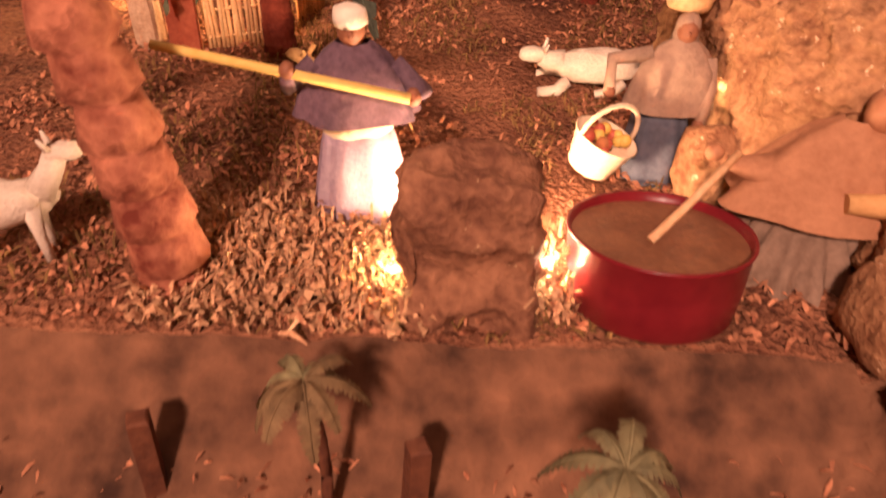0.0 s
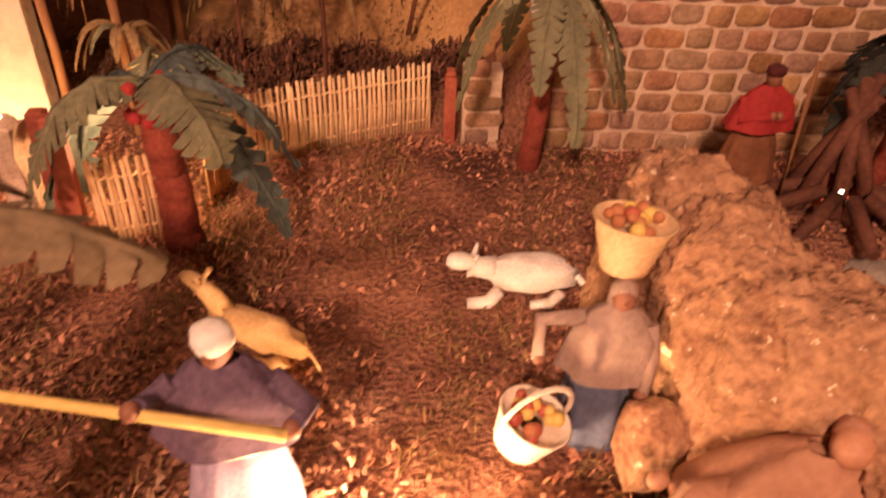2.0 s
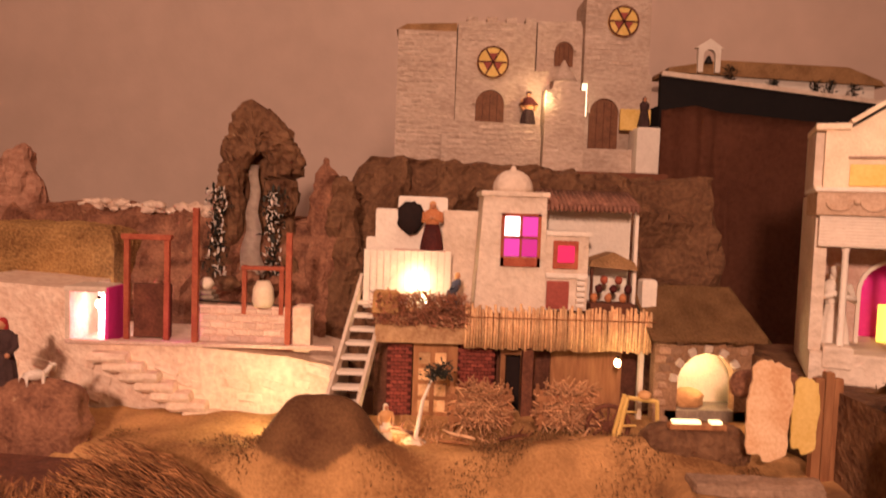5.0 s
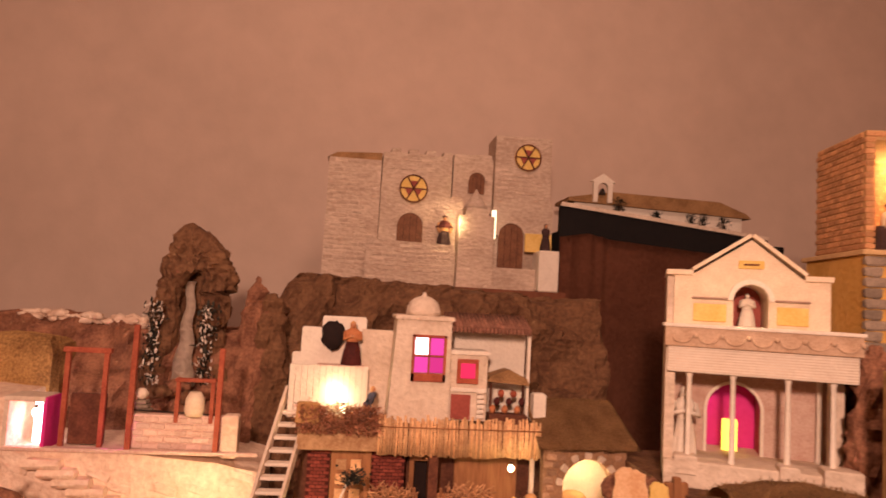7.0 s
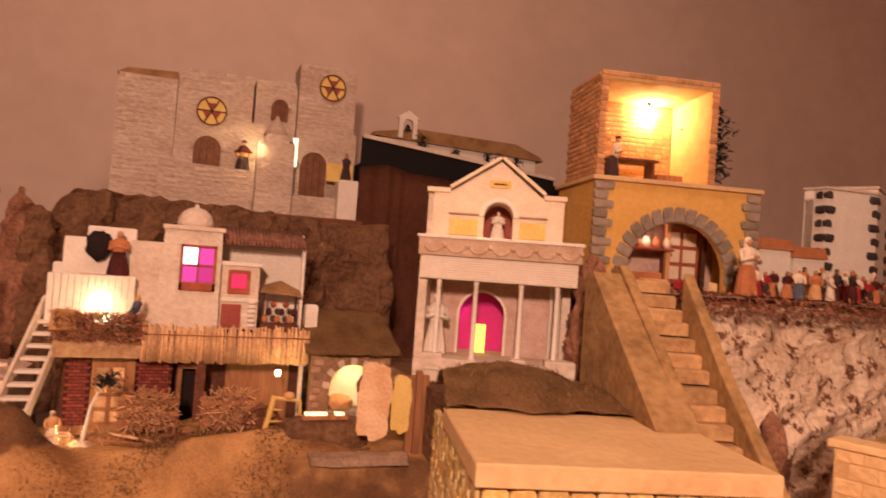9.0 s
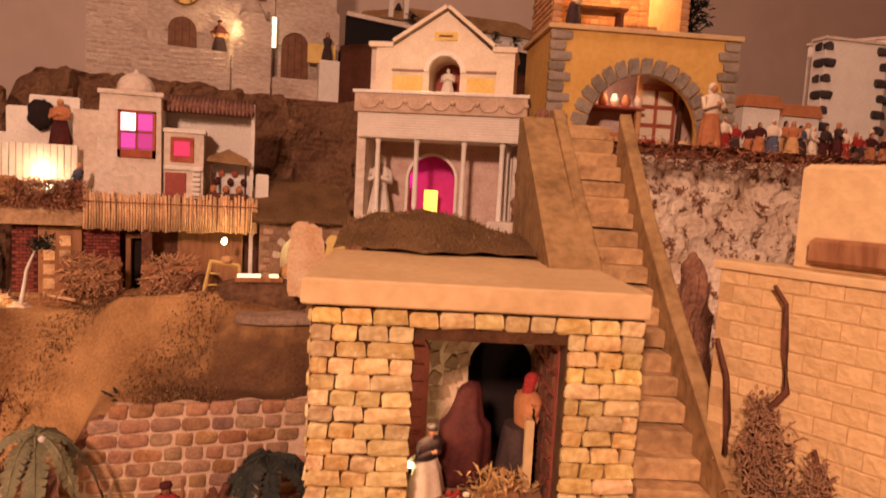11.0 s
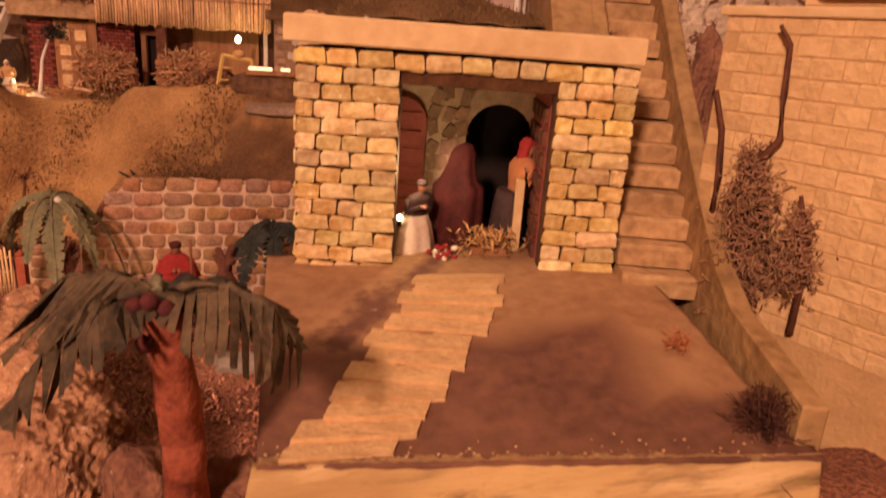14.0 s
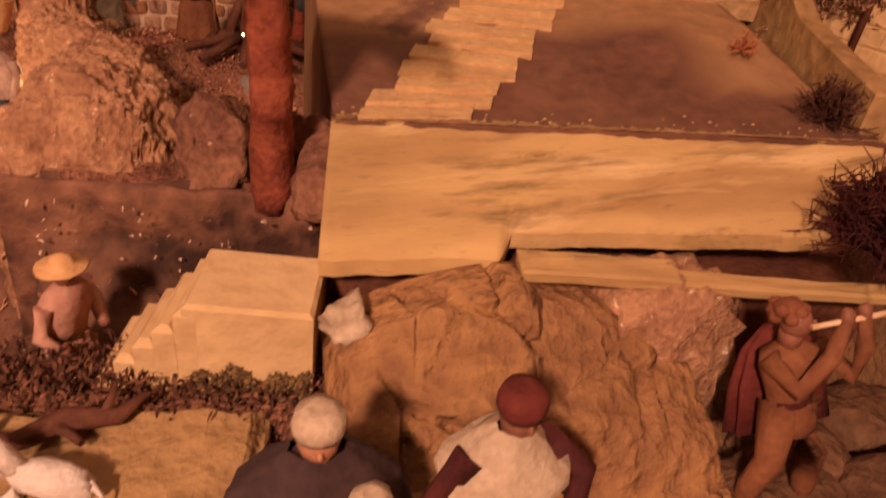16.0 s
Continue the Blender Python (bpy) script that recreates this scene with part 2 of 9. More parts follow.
def board_paint():
    """Yellowish tan paint with long pale and olive brush smears and small chips."""
    m = bpy.data.materials.new("streaked_board_paint")
    m.use_nodes = True
    t = m.node_tree
    n, link = t.nodes, t.links.new
    p = n["Principled BSDF"]
    p.inputs["Roughness"].default_value = 0.82
    p.inputs["Specular IOR Level"].default_value = 0.25
    co = n.new("ShaderNodeTexCoord")

    def tex(scale, stretch, detail, rough=0.5):
        mp = n.new("ShaderNodeMapping")
        mp.inputs["Scale"].default_value = stretch
        mp.inputs["Rotation"].default_value = (0, 0, radians(8.8))
        link(co.outputs["Object"], mp.inputs["Vector"])
        x = n.new("ShaderNodeTexNoise")
        x.inputs["Scale"].default_value, x.inputs["Detail"].default_value, x.inputs["Roughness"].default_value = scale, detail, rough
        link(mp.outputs[0], x.inputs["Vector"])
        return x.outputs[0]

    def ramp(fac, lo, hi):
        r = n.new("ShaderNodeMapRange")
        r.inputs[1].default_value, r.inputs[2].default_value = lo, hi
        link(fac, r.inputs[0])
        return r.outputs[0]

    def blend(fac, a, b):
        c = n.new("ShaderNodeMix")
        c.data_type = "RGBA"
        link(fac, c.inputs[0])
        for s, v in ((c.inputs[6], a), (c.inputs[7], b)):
            if isinstance(v, tuple):
                s.default_value = (*v, 1)
            else:
                link(v, s)
        return c.outputs[2]

    fine = tex(120, (0.35, 1.6, 1), 5, 0.6)
    out = blend(ramp(tex(5.0, (0.7, 2.6, 1), 5), 0.34, 0.62), (0.40, 0.225, 0.088), (0.60, 0.375, 0.150))
    out = blend(ramp(tex(6.0, (0.55, 4.2, 1), 5, 0.62), 0.56, 0.70), out, (0.70, 0.47, 0.22))
    out = blend(ramp(tex(4.2, (0.85, 4.6, 2), 6, 0.66), 0.535, 0.68), out, (0.155, 0.092, 0.034))
    out = blend(ramp(tex(11.0, (0.8, 2.6, 2), 7, 0.7), 0.61, 0.74), out, (0.20, 0.105, 0.042))
    out = blend(ramp(fine, 0.60, 0.85), out, (0.30, 0.165, 0.066))
    link(out, p.inputs["Base Color"])
    bp = n.new("ShaderNodeBump")
    bp.inputs["Strength"].default_value, bp.inputs["Distance"].default_value = 0.5, 0.003
    link(fine, bp.inputs["Height"])
    link(bp.outputs[0], p.inputs["Normal"])
    return m


def glow(name, colour, strength):
    m = bpy.data.materials.new(name)
    m.use_nodes = True
    p = m.node_tree.nodes["Principled BSDF"]
    p.inputs["Base Color"].default_value = (*colour, 1)
    p.inputs["Emission Color"].default_value = (*colour, 1)
    p.inputs["Emission Strength"].default_value = strength
    return m


WALL = surf("room_paint", (0.54, 0.405, 0.32), (0.62, 0.465, 0.37), 0.9, 0.9, 0.05)
FLOORM = surf("room_floor", (0.16, 0.09, 0.06), (0.24, 0.14, 0.09), 3, 0.7, 0.1)
EARTH = surf("leaf_litter", (0.10, 0.030, 0.016), (0.46, 0.195, 0.104), 6, 0.95, 1.0, 22, (0.40, 0.21, 0.11), -0.03)
HILLM = surf("hill_felt", (0.17, 0.08, 0.028), (0.54, 0.31, 0.11), 4.2, 0.95, 0.5, 26, (0.12, 0.055, 0.02), -0.06)
HAY = surf("hay", (0.36, 0.17, 0.06), (0.64, 0.37, 0.14), 20, 0.9, 0.5, 8, vary=0.35, island=True)
HAYR = surf("reddish_straw", (0.36, 0.155, 0.072), (0.74, 0.42, 0.21), 25, 0.9, 0.3, 6, vary=0.4, island=True)
LITTER = surf("dry_leaves", (0.20, 0.065, 0.035), (0.56, 0.25, 0.135), 15, 0.9, 0.3, 6, vary=0.5, island=True)
SHAVE = surf("wood_shavings", (0.22, 0.080, 0.040), (0.68, 0.40, 0.22), 25, 0.85, 0.3, 6, vary=0.45, island=True)
STUB = surf("dark_stubble", (0.085, 0.036, 0.014), (0.24, 0.125, 0.045), 15, 0.9, 0.3, 6, vary=0.5, island=True)
SHRUB = surf("dark_dry_foliage", (0.050, 0.017, 0.010), (0.20, 0.080, 0.040), 15, 0.95, 0.3, 6, vary=0.5, island=True)
MOSS = surf("dry_grass", (0.11, 0.055, 0.019), (0.28, 0.155, 0.054), 15, 0.9, 0.3, 6, vary=0.5, island=True)
THATCH = surf("thatch", (0.14, 0.055, 0.022), (0.40, 0.18, 0.07), 15, 0.9, 0.3, 6, vary=0.5, island=True)
ROCKM = surf("crumpled_rock", (0.22, 0.092, 0.044), (0.49, 0.255, 0.128), 26, 0.95, 1.0, 5, (0.80, 0.56, 0.37), 0.0)
BROCK = surf("brown_rock", (0.13, 0.050, 0.029), (0.34, 0.155, 0.085), 16, 0.9, 0.9, 6, (0.55, 0.36, 0.2), -0.02)
DROCK = surf("dark_mountain_paper", (0.085, 0.035, 0.016), (0.21, 0.105, 0.05), 7, 0.85, 0.9, 7, (0.33, 0.2, 0.1), -0.03)
OROCK = surf("ochre_rock", (0.22, 0.098, 0.040), (0.43, 0.215, 0.080), 5, 0.85, 0.8, 10, (0.52, 0.31, 0.10), -0.07)
BARK = surf("orange_bark", (0.15, 0.030, 0.016), (0.33, 0.082, 0.037), 24, 0.85, 0.6, 6)
BARKL = surf("pink_paper_bark", (0.13, 0.022, 0.012), (0.50, 0.19, 0.11), 13, 0.85, 0.8, 5)
DBARK = surf("dark_red_bark", (0.14, 0.022, 0.012), (0.26, 0.05, 0.025), 30, 0.85, 0.5)
LEAF = surf("painted_palm_leaf", (0.010, 0.011, 0.008), (0.038, 0.037, 0.026), 22, 0.8, 0.3, 6, vary=0.3)
LEAFG = surf("grey_green_palm_leaf", (0.040, 0.048, 0.040), (0.120, 0.132, 0.105), 22, 0.8, 0.3, 6, vary=0.3)
LEAFY = surf("faded_palm_leaf", (0.12, 0.105, 0.055), (0.24, 0.20, 0.10), 22, 0.8, 0.3, 6, vary=0.25)
LEAFS = surf("straw_palm_leaf", (0.17, 0.095, 0.038), (0.34, 0.20, 0.085), 22, 0.85, 0.3, 6, vary=0.3)
LEAFT = surf("tan_palm_leaf", (0.105, 0.066, 0.032), (0.22, 0.140, 0.068), 22, 0.85, 0.3, 6, vary=0.2)
WOOD = surf("wood", (0.20, 0.075, 0.03), (0.38, 0.17, 0.07), 14, 0.75, 0.4, 6, stretch=(1, 1, 0.15), vary=0.15)
DWOOD = surf("dark_wood", (0.07, 0.022, 0.012), (0.16, 0.055, 0.027), 20, 0.8, 0.4, 6, vary=0.2)
RWOOD = surf("red_wood", (0.26, 0.05, 0.025), (0.42, 0.11, 0.055), 20, 0.8, 0.3, 6, vary=0.1)
REED = surf("reed", (0.46, 0.235, 0.105), (0.76, 0.47, 0.24), 30, 0.7, 0.3, 5, vary=0.3)
WICKER = surf("wicker", (0.62, 0.35, 0.16), (0.86, 0.56, 0.29), 40, 0.75, 0.3, vary=0.2)
BRICK = surf("ochre_brick", (0.49, 0.285, 0.088), (0.76, 0.555, 0.245), 18, 0.85, 0.5, 4, (0.86, 0.68, 0.40), -0.02, vary=0.24, hue=0.010)
MORTAR = surf("dark_mortar", (0.055, 0.020, 0.008), (0.12, 0.05, 0.018), 30, 0.95, 0.4)
RBRICK = surf("pale_ochre_brick", (0.58, 0.35, 0.15), (0.72, 0.46, 0.215), 6, 0.9, 0.35, 10, vary=0.05)
RMORTAR = surf("ochre_mortar", (0.46, 0.265, 0.11), (0.58, 0.35, 0.15), 20, 0.95, 0.4)
STONE = surf("garden_stone", (0.225, 0.106, 0.052), (0.43, 0.225, 0.112), 30, 0.9, 0.5, 5, vary=0.22, hue=0.012)
PALEM = surf("pale_mortar", (0.46, 0.28, 0.175), (0.70, 0.48, 0.32), 40, 0.95, 0.6)
SLAB = surf("pale_board", (0.56, 0.35, 0.16), (0.68, 0.45, 0.22), 5, 0.85, 0.2, 8, (0.40, 0.22, 0.09), -0.09, vary=0.03)
PLAT = surf("painted_platform", (0.21, 0.092, 0.052), (0.42, 0.225, 0.10), 2.3, 0.9, 0.3, 16, (0.52, 0.31, 0.14), -0.06)
STEPP = surf("pale_step_paint", (0.47, 0.275, 0.118), (0.64, 0.40, 0.18), 14.0, 0.85, 0.5, 7, (0.27, 0.14, 0.065), -0.05, vary=0.10)
STEP = surf("step_paint", (0.29, 0.155, 0.067), (0.56, 0.34, 0.15), 9, 0.9, 0.4, 6, (0.22, 0.11, 0.05), -0.06, vary=0.16)
RAIL = surf("stair_wall_paint", (0.22, 0.12, 0.045), (0.46, 0.27, 0.11), 7, 0.85, 0.3, 6)
PLASTER = surf("pale_plaster", (0.56, 0.43, 0.32), (0.74, 0.60, 0.47), 8, 0.9, 0.6, 6, (0.42, 0.30, 0.21), -0.06)
WHITE = surf("white_plaster", (0.70, 0.60, 0.49), (0.80, 0.70, 0.58), 14, 0.85, 0.4, 6)
FRIEZE = surf("frieze_plaster", (0.42, 0.27, 0.17), (0.60, 0.42, 0.29), 20, 0.9, 0.5)
GREYP = surf("castle_paint", (0.42, 0.30, 0.22), (0.62, 0.48, 0.37), 6, 0.9, 0.5, 8, (0.72, 0.60, 0.48), -0.02, vary=0.06, stretch=(0.7, 1, 1.3))
GREYS = surf("grey_stone", (0.20, 0.15, 0.11), (0.33, 0.25, 0.18), 25, 0.9, 0.5, 5, vary=0.2)
BLACKS = surf("black_stone", (0.03, 0.022, 0.02), (0.07, 0.05, 0.042), 25, 0.9, 0.5, 5, vary=0.2)
OSTONE = surf("brown_rubble_stone", (0.24, 0.13, 0.075), (0.44, 0.27, 0.17), 30, 0.9, 0.5, 5, vary=0.3)
OCHRE = surf("ochre_plaster", (0.58, 0.31, 0.07), (0.68, 0.39, 0.11), 8, 0.9, 0.3, 6)
TMORTAR = surf("tower_mortar", (0.36, 0.19, 0.085), (0.50, 0.29, 0.13), 20, 0.95, 0.4)
TBRICK = surf("tower_brick", (0.40, 0.18, 0.075), (0.60, 0.31, 0.14), 30, 0.9, 0.5, 5, vary=0.25, island=True)
BURLAP = surf("burlap", (0.20, 0.105, 0.044), (0.38, 0.21, 0.092), 12, 0.95, 0.7, 12)
BROWNC = surf("brown_cloth", (0.15, 0.052, 0.027), (0.21, 0.078, 0.042), 5, 0.9, 0.3, 8)
BLACK = surf("black_cloth", (0.006, 0.004, 0.004), (0.010, 0.007, 0.006), 5, 0.9, 0.1)
CLIFF = surf("stained_cliff", (0.62, 0.42, 0.27), (0.94, 0.74, 0.53), 9, 0.9, 0.8, 7, (0.19, 0.075, 0.036), 0.075)
LIME = surf("lime_terrace", (0.62, 0.42, 0.30), (0.80, 0.62, 0.47), 12, 0.9, 0.8, 4, vary=0.1)
PINKW = surf("pink_brick", (0.55, 0.34, 0.26), (0.72, 0.52, 0.42), 24, 0.9, 0.5, 5, vary=0.15)
CDOOR = surf("brown_plank_door", (0.12, 0.048, 0.024), (0.22, 0.095, 0.046), 24, 0.75, 0.3)
TANSTONE = surf("tan_flat_stone", (0.26, 0.14, 0.085), (0.42, 0.25, 0.155), 20, 0.9, 0.5, 5, vary=0.22)
DARKR = surf("carved_door", (0.24, 0.048, 0.035), (0.35, 0.080, 0.055), 24, 0.7, 0.3)
ROOFT = surf("dark_red_roof_tile", (0.14, 0.055, 0.035), (0.30, 0.14, 0.09), 30, 0.85, 0.3, vary=0.2)
RBRICKD = surf("dark_red_brick", (0.16, 0.030, 0.020), (0.30, 0.070, 0.045), 30, 0.85, 0.4, vary=0.25)
# near-black that stands in for shade inside openings
OPENSHADE = surf("opening_shade_black", (0.012, 0.006, 0.005), (0.02, 0.01, 0.008), 8, 0.95, 0.1)
HIDE = surf("hide", (0.62, 0.33, 0.16), (0.80, 0.55, 0.33), 16, 0.85, 0.3, 7)
YELLOWP = surf("yellow_wood", (0.66, 0.42, 0.11), (0.78, 0.54, 0.18), 16, 0.8, 0.3)
# paper in the shrine; on the terrace jamb it paints magenta lamplight
MAG = surf("magenta_paper_and_glow", (0.55, 0.02, 0.20), (0.62, 0.03, 0.24), 10, 0.7, 0.1)
IRON = surf("black_iron", (0.02, 0.015, 0.012), (0.035, 0.025, 0.02), 20, 0.5, 0.2, metal=0.4)
POTM = surf("red_enamel", (0.14, 0.008, 0.014), (0.20, 0.014, 0.020), 12, 0.32, 0.05)
SOUP = surf("thick_brown_soup", (0.16, 0.065, 0.035), (0.26, 0.115, 0.06), 25, 0.5, 0.3)
SKIN = surf("painted_skin", (0.40, 0.17, 0.085), (0.50, 0.23, 0.12), 30, 0.6, 0.1)
DSKIN = surf("dark_painted_skin", (0.20, 0.075, 0.04), (0.28, 0.11, 0.06), 30, 0.6, 0.1)
LILAC = surf("lilac_cloth", (0.28, 0.20, 0.27), (0.42, 0.31, 0.38), 30, 0.85, 0.3)
VIOLET = surf("dark_violet_cloth", (0.075, 0.042, 0.062), (0.17, 0.10, 0.13), 24, 0.85, 0.4)
BLUE = surf("dull_blue_cloth", (0.07, 0.075, 0.105), (0.12, 0.125, 0.165), 24, 0.85, 0.3)
TAUPE = surf("taupe_shawl", (0.26, 0.165, 0.12), (0.38, 0.25, 0.18), 24, 0.85, 0.3)
CREAM = surf("cream_cloth", (0.68, 0.52, 0.36), (0.80, 0.65, 0.47), 24, 0.85, 0.3)
REDC = surf("red_cloth", (0.25, 0.016, 0.014), (0.36, 0.032, 0.026), 20, 0.85, 0.3)
MAROON = surf("maroon_cloth", (0.042, 0.007, 0.006), (0.092, 0.016, 0.012), 20, 0.85, 0.3)
RUST = surf("rust_cloth", (0.38, 0.13, 0.05), (0.52, 0.2, 0.08), 20, 0.85, 0.3)
TAN = surf("tan_cloth", (0.52, 0.26, 0.10), (0.66, 0.37, 0.16), 20, 0.85, 0.3)
DARK = surf("dark_cloth", (0.035, 0.018, 0.016), (0.07, 0.035, 0.03), 20, 0.9, 0.3)
FUR = surf("yellowish_fur", (0.50, 0.27, 0.10), (0.66, 0.40, 0.17), 40, 0.95, 0.6)
WFUR = surf("white_fur", (0.62, 0.50, 0.40), (0.76, 0.64, 0.53), 40, 0.95, 0.6)
STEM = surf("dry_stem", (0.20, 0.095, 0.048), (0.42, 0.22, 0.115), 30, 0.9, 0.3)
EBANK = surf("bank_earth", (0.055, 0.022, 0.013), (0.33, 0.145, 0.080), 6, 0.95, 0.7, 5, (0.36, 0.20, 0.12), -0.07)
BANK = surf("bank_cloth", (0.038, 0.016, 0.010), (0.255, 0.115, 0.063), 6, 0.95, 0.7, 5, (0.36, 0.20, 0.12), -0.07)
DHILL = surf("dark_felt", (0.085, 0.036, 0.016), (0.20, 0.10, 0.04), 8, 0.95, 0.8, 12, (0.30, 0.16, 0.06), -0.03)
CAPE = surf("dark_red_cape_cloth", (0.085, 0.012, 0.009), (0.15, 0.026, 0.017), 20, 0.85, 0.3)
DULLW = surf("dull_white_cloth", (0.40, 0.27, 0.17), (0.56, 0.41, 0.27), 26, 0.85, 0.5)
FLATS = surf("flat_ochre_stone", (0.30, 0.165, 0.066), (0.46, 0.275, 0.115), 6, 0.9, 0.5, 8, (0.20, 0.13, 0.055), -0.07)
TANB = surf("rusty_leather_cloth", (0.15, 0.050, 0.021), (0.25, 0.092, 0.037), 20, 0.85, 0.3)
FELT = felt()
PROCK = surf("pinkish_rock", (0.26, 0.115, 0.070), (0.46, 0.25, 0.16), 8, 0.9, 0.8, 7)
PLATF = platform_paint()
BOARDP = board_paint()
OLIVEM = surf("olive_moss", (0.11, 0.060, 0.022), (0.27, 0.155, 0.060), 20, 0.95, 0.5, 6, vary=0.4, island=True)
LEAFO = surf("olive_brown_palm_leaf", (0.022, 0.015, 0.008), (0.098, 0.060, 0.028), 22, 0.8, 0.3, 6, vary=0.45)
EMBER = glow("ember", (1.0, 0.12, 0.05), 0.7)
BULB = glow("bulb", (1.0, 0.80, 0.45), 14.0)
# emission for brightly lit white things, not a lamp
STRIPG = glow("white_strip_glare", (1.0, 0.80, 0.45), 1.3)
SLIT = glow("lit_slit", (1.0, 0.82, 0.55), 1.6)


# ---- geometry helpers ----
def smooth01(x, a, b):
    t = min(1.0, max(0.0, (x - a) / (b - a)))
    return t * t * (3 - 2 * t)


def put_faces(bm, verts, faces, mi=0, smooth=False):
    vs = [bm.verts.new(v) for v in verts]
    for f in faces:
        try:
            fc = bm.faces.new([vs[i] for i in f])
            fc.material_index, fc.smooth = mi, smooth
        except ValueError:
            pass
    return vs


def add_box(bm, lo, hi, mi=0, bev=0.0, m=None):
    """A box with chamfered long edges when bev is given."""
    x0, y0, z0 = lo
    x1, y1, z1 = hi
    if not bev:
        v = [(x, y, z) for z in (z0, z1) for y in (y0, y1) for x in (x0, x1)]
        f = [(0, 2, 3, 1), (4, 5, 7, 6), (0, 1, 5, 4), (2, 6, 7, 3), (0, 4, 6, 2), (1, 3, 7, 5)]
    else:
        b = min(bev, (x1 - x0) / 2.2, (y1 - y0) / 2.2, (z1 - z0) / 2.2)
        v = []
        for z, i in ((z0, b), (z0 + b, 0), (z1 - b, 0), (z1, b)):
            v += [(x0 + i, y0 + i, z), (x1 - i, y0 + i, z), (x1 - i, y1 - i, z), (x0 + i, y1 - i, z)]
        f = [(3, 2, 1, 0), (12, 13, 14, 15)]
        for k in range(3):
            f += [(4 * k + i, 4 * k + (i + 1) % 4, 4 * k + 4 + (i + 1) % 4, 4 * k + 4 + i) for i in range(4)]
    if m is not None:
        v = [m @ Vector(p) for p in v]
    return put_faces(bm, v, f, mi)


def add_prism(bm, poly, y0, y1, mi=0, m=None):
    """A polygon in x and z (counter-clockwise seen from -y) made thick from y0 to y1."""
    n = len(poly)
    v = [(x, y0, z) for x, z in poly] + [(x, y1, z) for x, z in poly]
    if m is not None:
        v = [m @ Vector(p) for p in v]
    f = [tuple(range(n)), tuple(range(2 * n - 1, n - 1, -1))]
    f += [(i, n + i, n + (i + 1) % n, (i + 1) % n) for i in range(n)]
    return put_faces(bm, v, f, mi)


def add_tube(bm, pts, radii, n=8, mi=0, cap=True, smooth=True, flat=1.0):
    """A tube along points; flat squeezes the section."""
    pts = [Vector(p) for p in pts]
    rings = []
    for i, p in enumerate(pts):
        d = (pts[min(i + 1, len(pts) - 1)] - pts[max(i - 1, 0)]).normalized()
        a = d.cross(Vector((0, 0, 1)))
        if a.length < 0.05:
            a = d.cross(Vector((0, 1, 0)))
        a.normalize()
        b = a.cross(d)
        r = radii[i] if isinstance(radii, (list, tuple)) else radii
        rings.append([bm.verts.new(p + a * (r * math.cos(2 * math.pi * k / n)) + b * (r * flat * math.sin(2 * math.pi * k / n))) for k in range(n)])
    for r0, r1 in zip(rings, rings[1:]):
        for k in range(n):
            f = bm.faces.new((r0[k], r0[(k + 1) % n], r1[(k + 1) % n], r1[k]))
            f.material_index, f.smooth = mi, smooth
    if cap:
        for r in (rings[0][::-1], rings[-1]):
            bm.faces.new(r).material_index = mi
    return rings


def add_lathe(bm, prof, n=20, c=(0, 0, 0), mi=0, ripple=0.0, waves=7, sx=1.0, sy=1.0, cap=True, lean=(0, 0)):
    """A profile of (radius, height) turned round; ripple folds it like cloth."""
    rings = []
    top = max(h for _, h in prof) or 1
    for r, h in prof:
        ring = []
        for k in range(n):
            a = 2 * math.pi * k / n
            rr = r * (1 + ripple * math.sin(waves * a + 1.3 * math.sin(2 * a)) * (1 - 0.7 * h / top))
            ring.append(bm.verts.new((c[0] + rr * sx * math.cos(a) + lean[0] * h, c[1] + rr * sy * math.sin(a) + lean[1] * h, c[2] + h)))
        rings.append(ring)
    for r0, r1 in zip(rings, rings[1:]):
        for k in range(n):
            f = bm.faces.new((r0[k], r0[(k + 1) % n], r1[(k + 1) % n], r1[k]))
            f.material_index, f.smooth = mi, True
    if cap:
        for r in (rings[0][::-1], rings[-1]):
            bm.faces.new(r).material_index = mi
    return rings


def add_ball(bm, c, r, mi=0, sub=2, rough=0.0, freq=8.0):
    rad = Vector(r) if isinstance(r, (tuple, list)) else Vector((r, r, r))
    made = bmesh.ops.create_icosphere(bm, subdivisions=sub, radius=1)["verts"]
    for v in made:
        q = v.co.copy()
        s = 1 + rough * noise.noise(q * freq * 0.3 + Vector(c) * 9)
        v.co = Vector((q.x * rad.x * s, q.y * rad.y * s, q.z * rad.z * s)) + Vector(c)
        for f in v.link_faces:
            f.material_index, f.smooth = mi, True
    return made


def crumple(bm, amp, freq, seed=0.0, sharp=False):
    bm.normal_update()
    off = Vector((seed, seed * 1.7, seed * 0.6))
    moved = []
    for v in bm.verts:
        q = v.co * freq + off
        k = noise.ridged_multi_fractal(q, 0.9, 2.1, 4, 1.0, 1.6) - 1.0 if sharp else noise.fractal(q, 0.8, 2.0, 4)
        moved.append(v.co + v.normal * (k * amp))
    for v, co in zip(bm.verts, moved):
        v.co = co


def part(name, bm, material, parent=None, label="", m=None):
    """Links a bmesh as one mesh object under a thing or a part."""
    me = bpy.data.meshes.new(name)
    bm.normal_update()
    bm.to_mesh(me)
    bm.free()
    for x in material if isinstance(material, (list, tuple)) else [material]:
        me.materials.append(x)
    ob = new(name, me)
    if parent:
        ob.parent = parent
    if m is not None:
        ob.matrix_basis = m
    if label:
        ob["label"] = label
    return ob


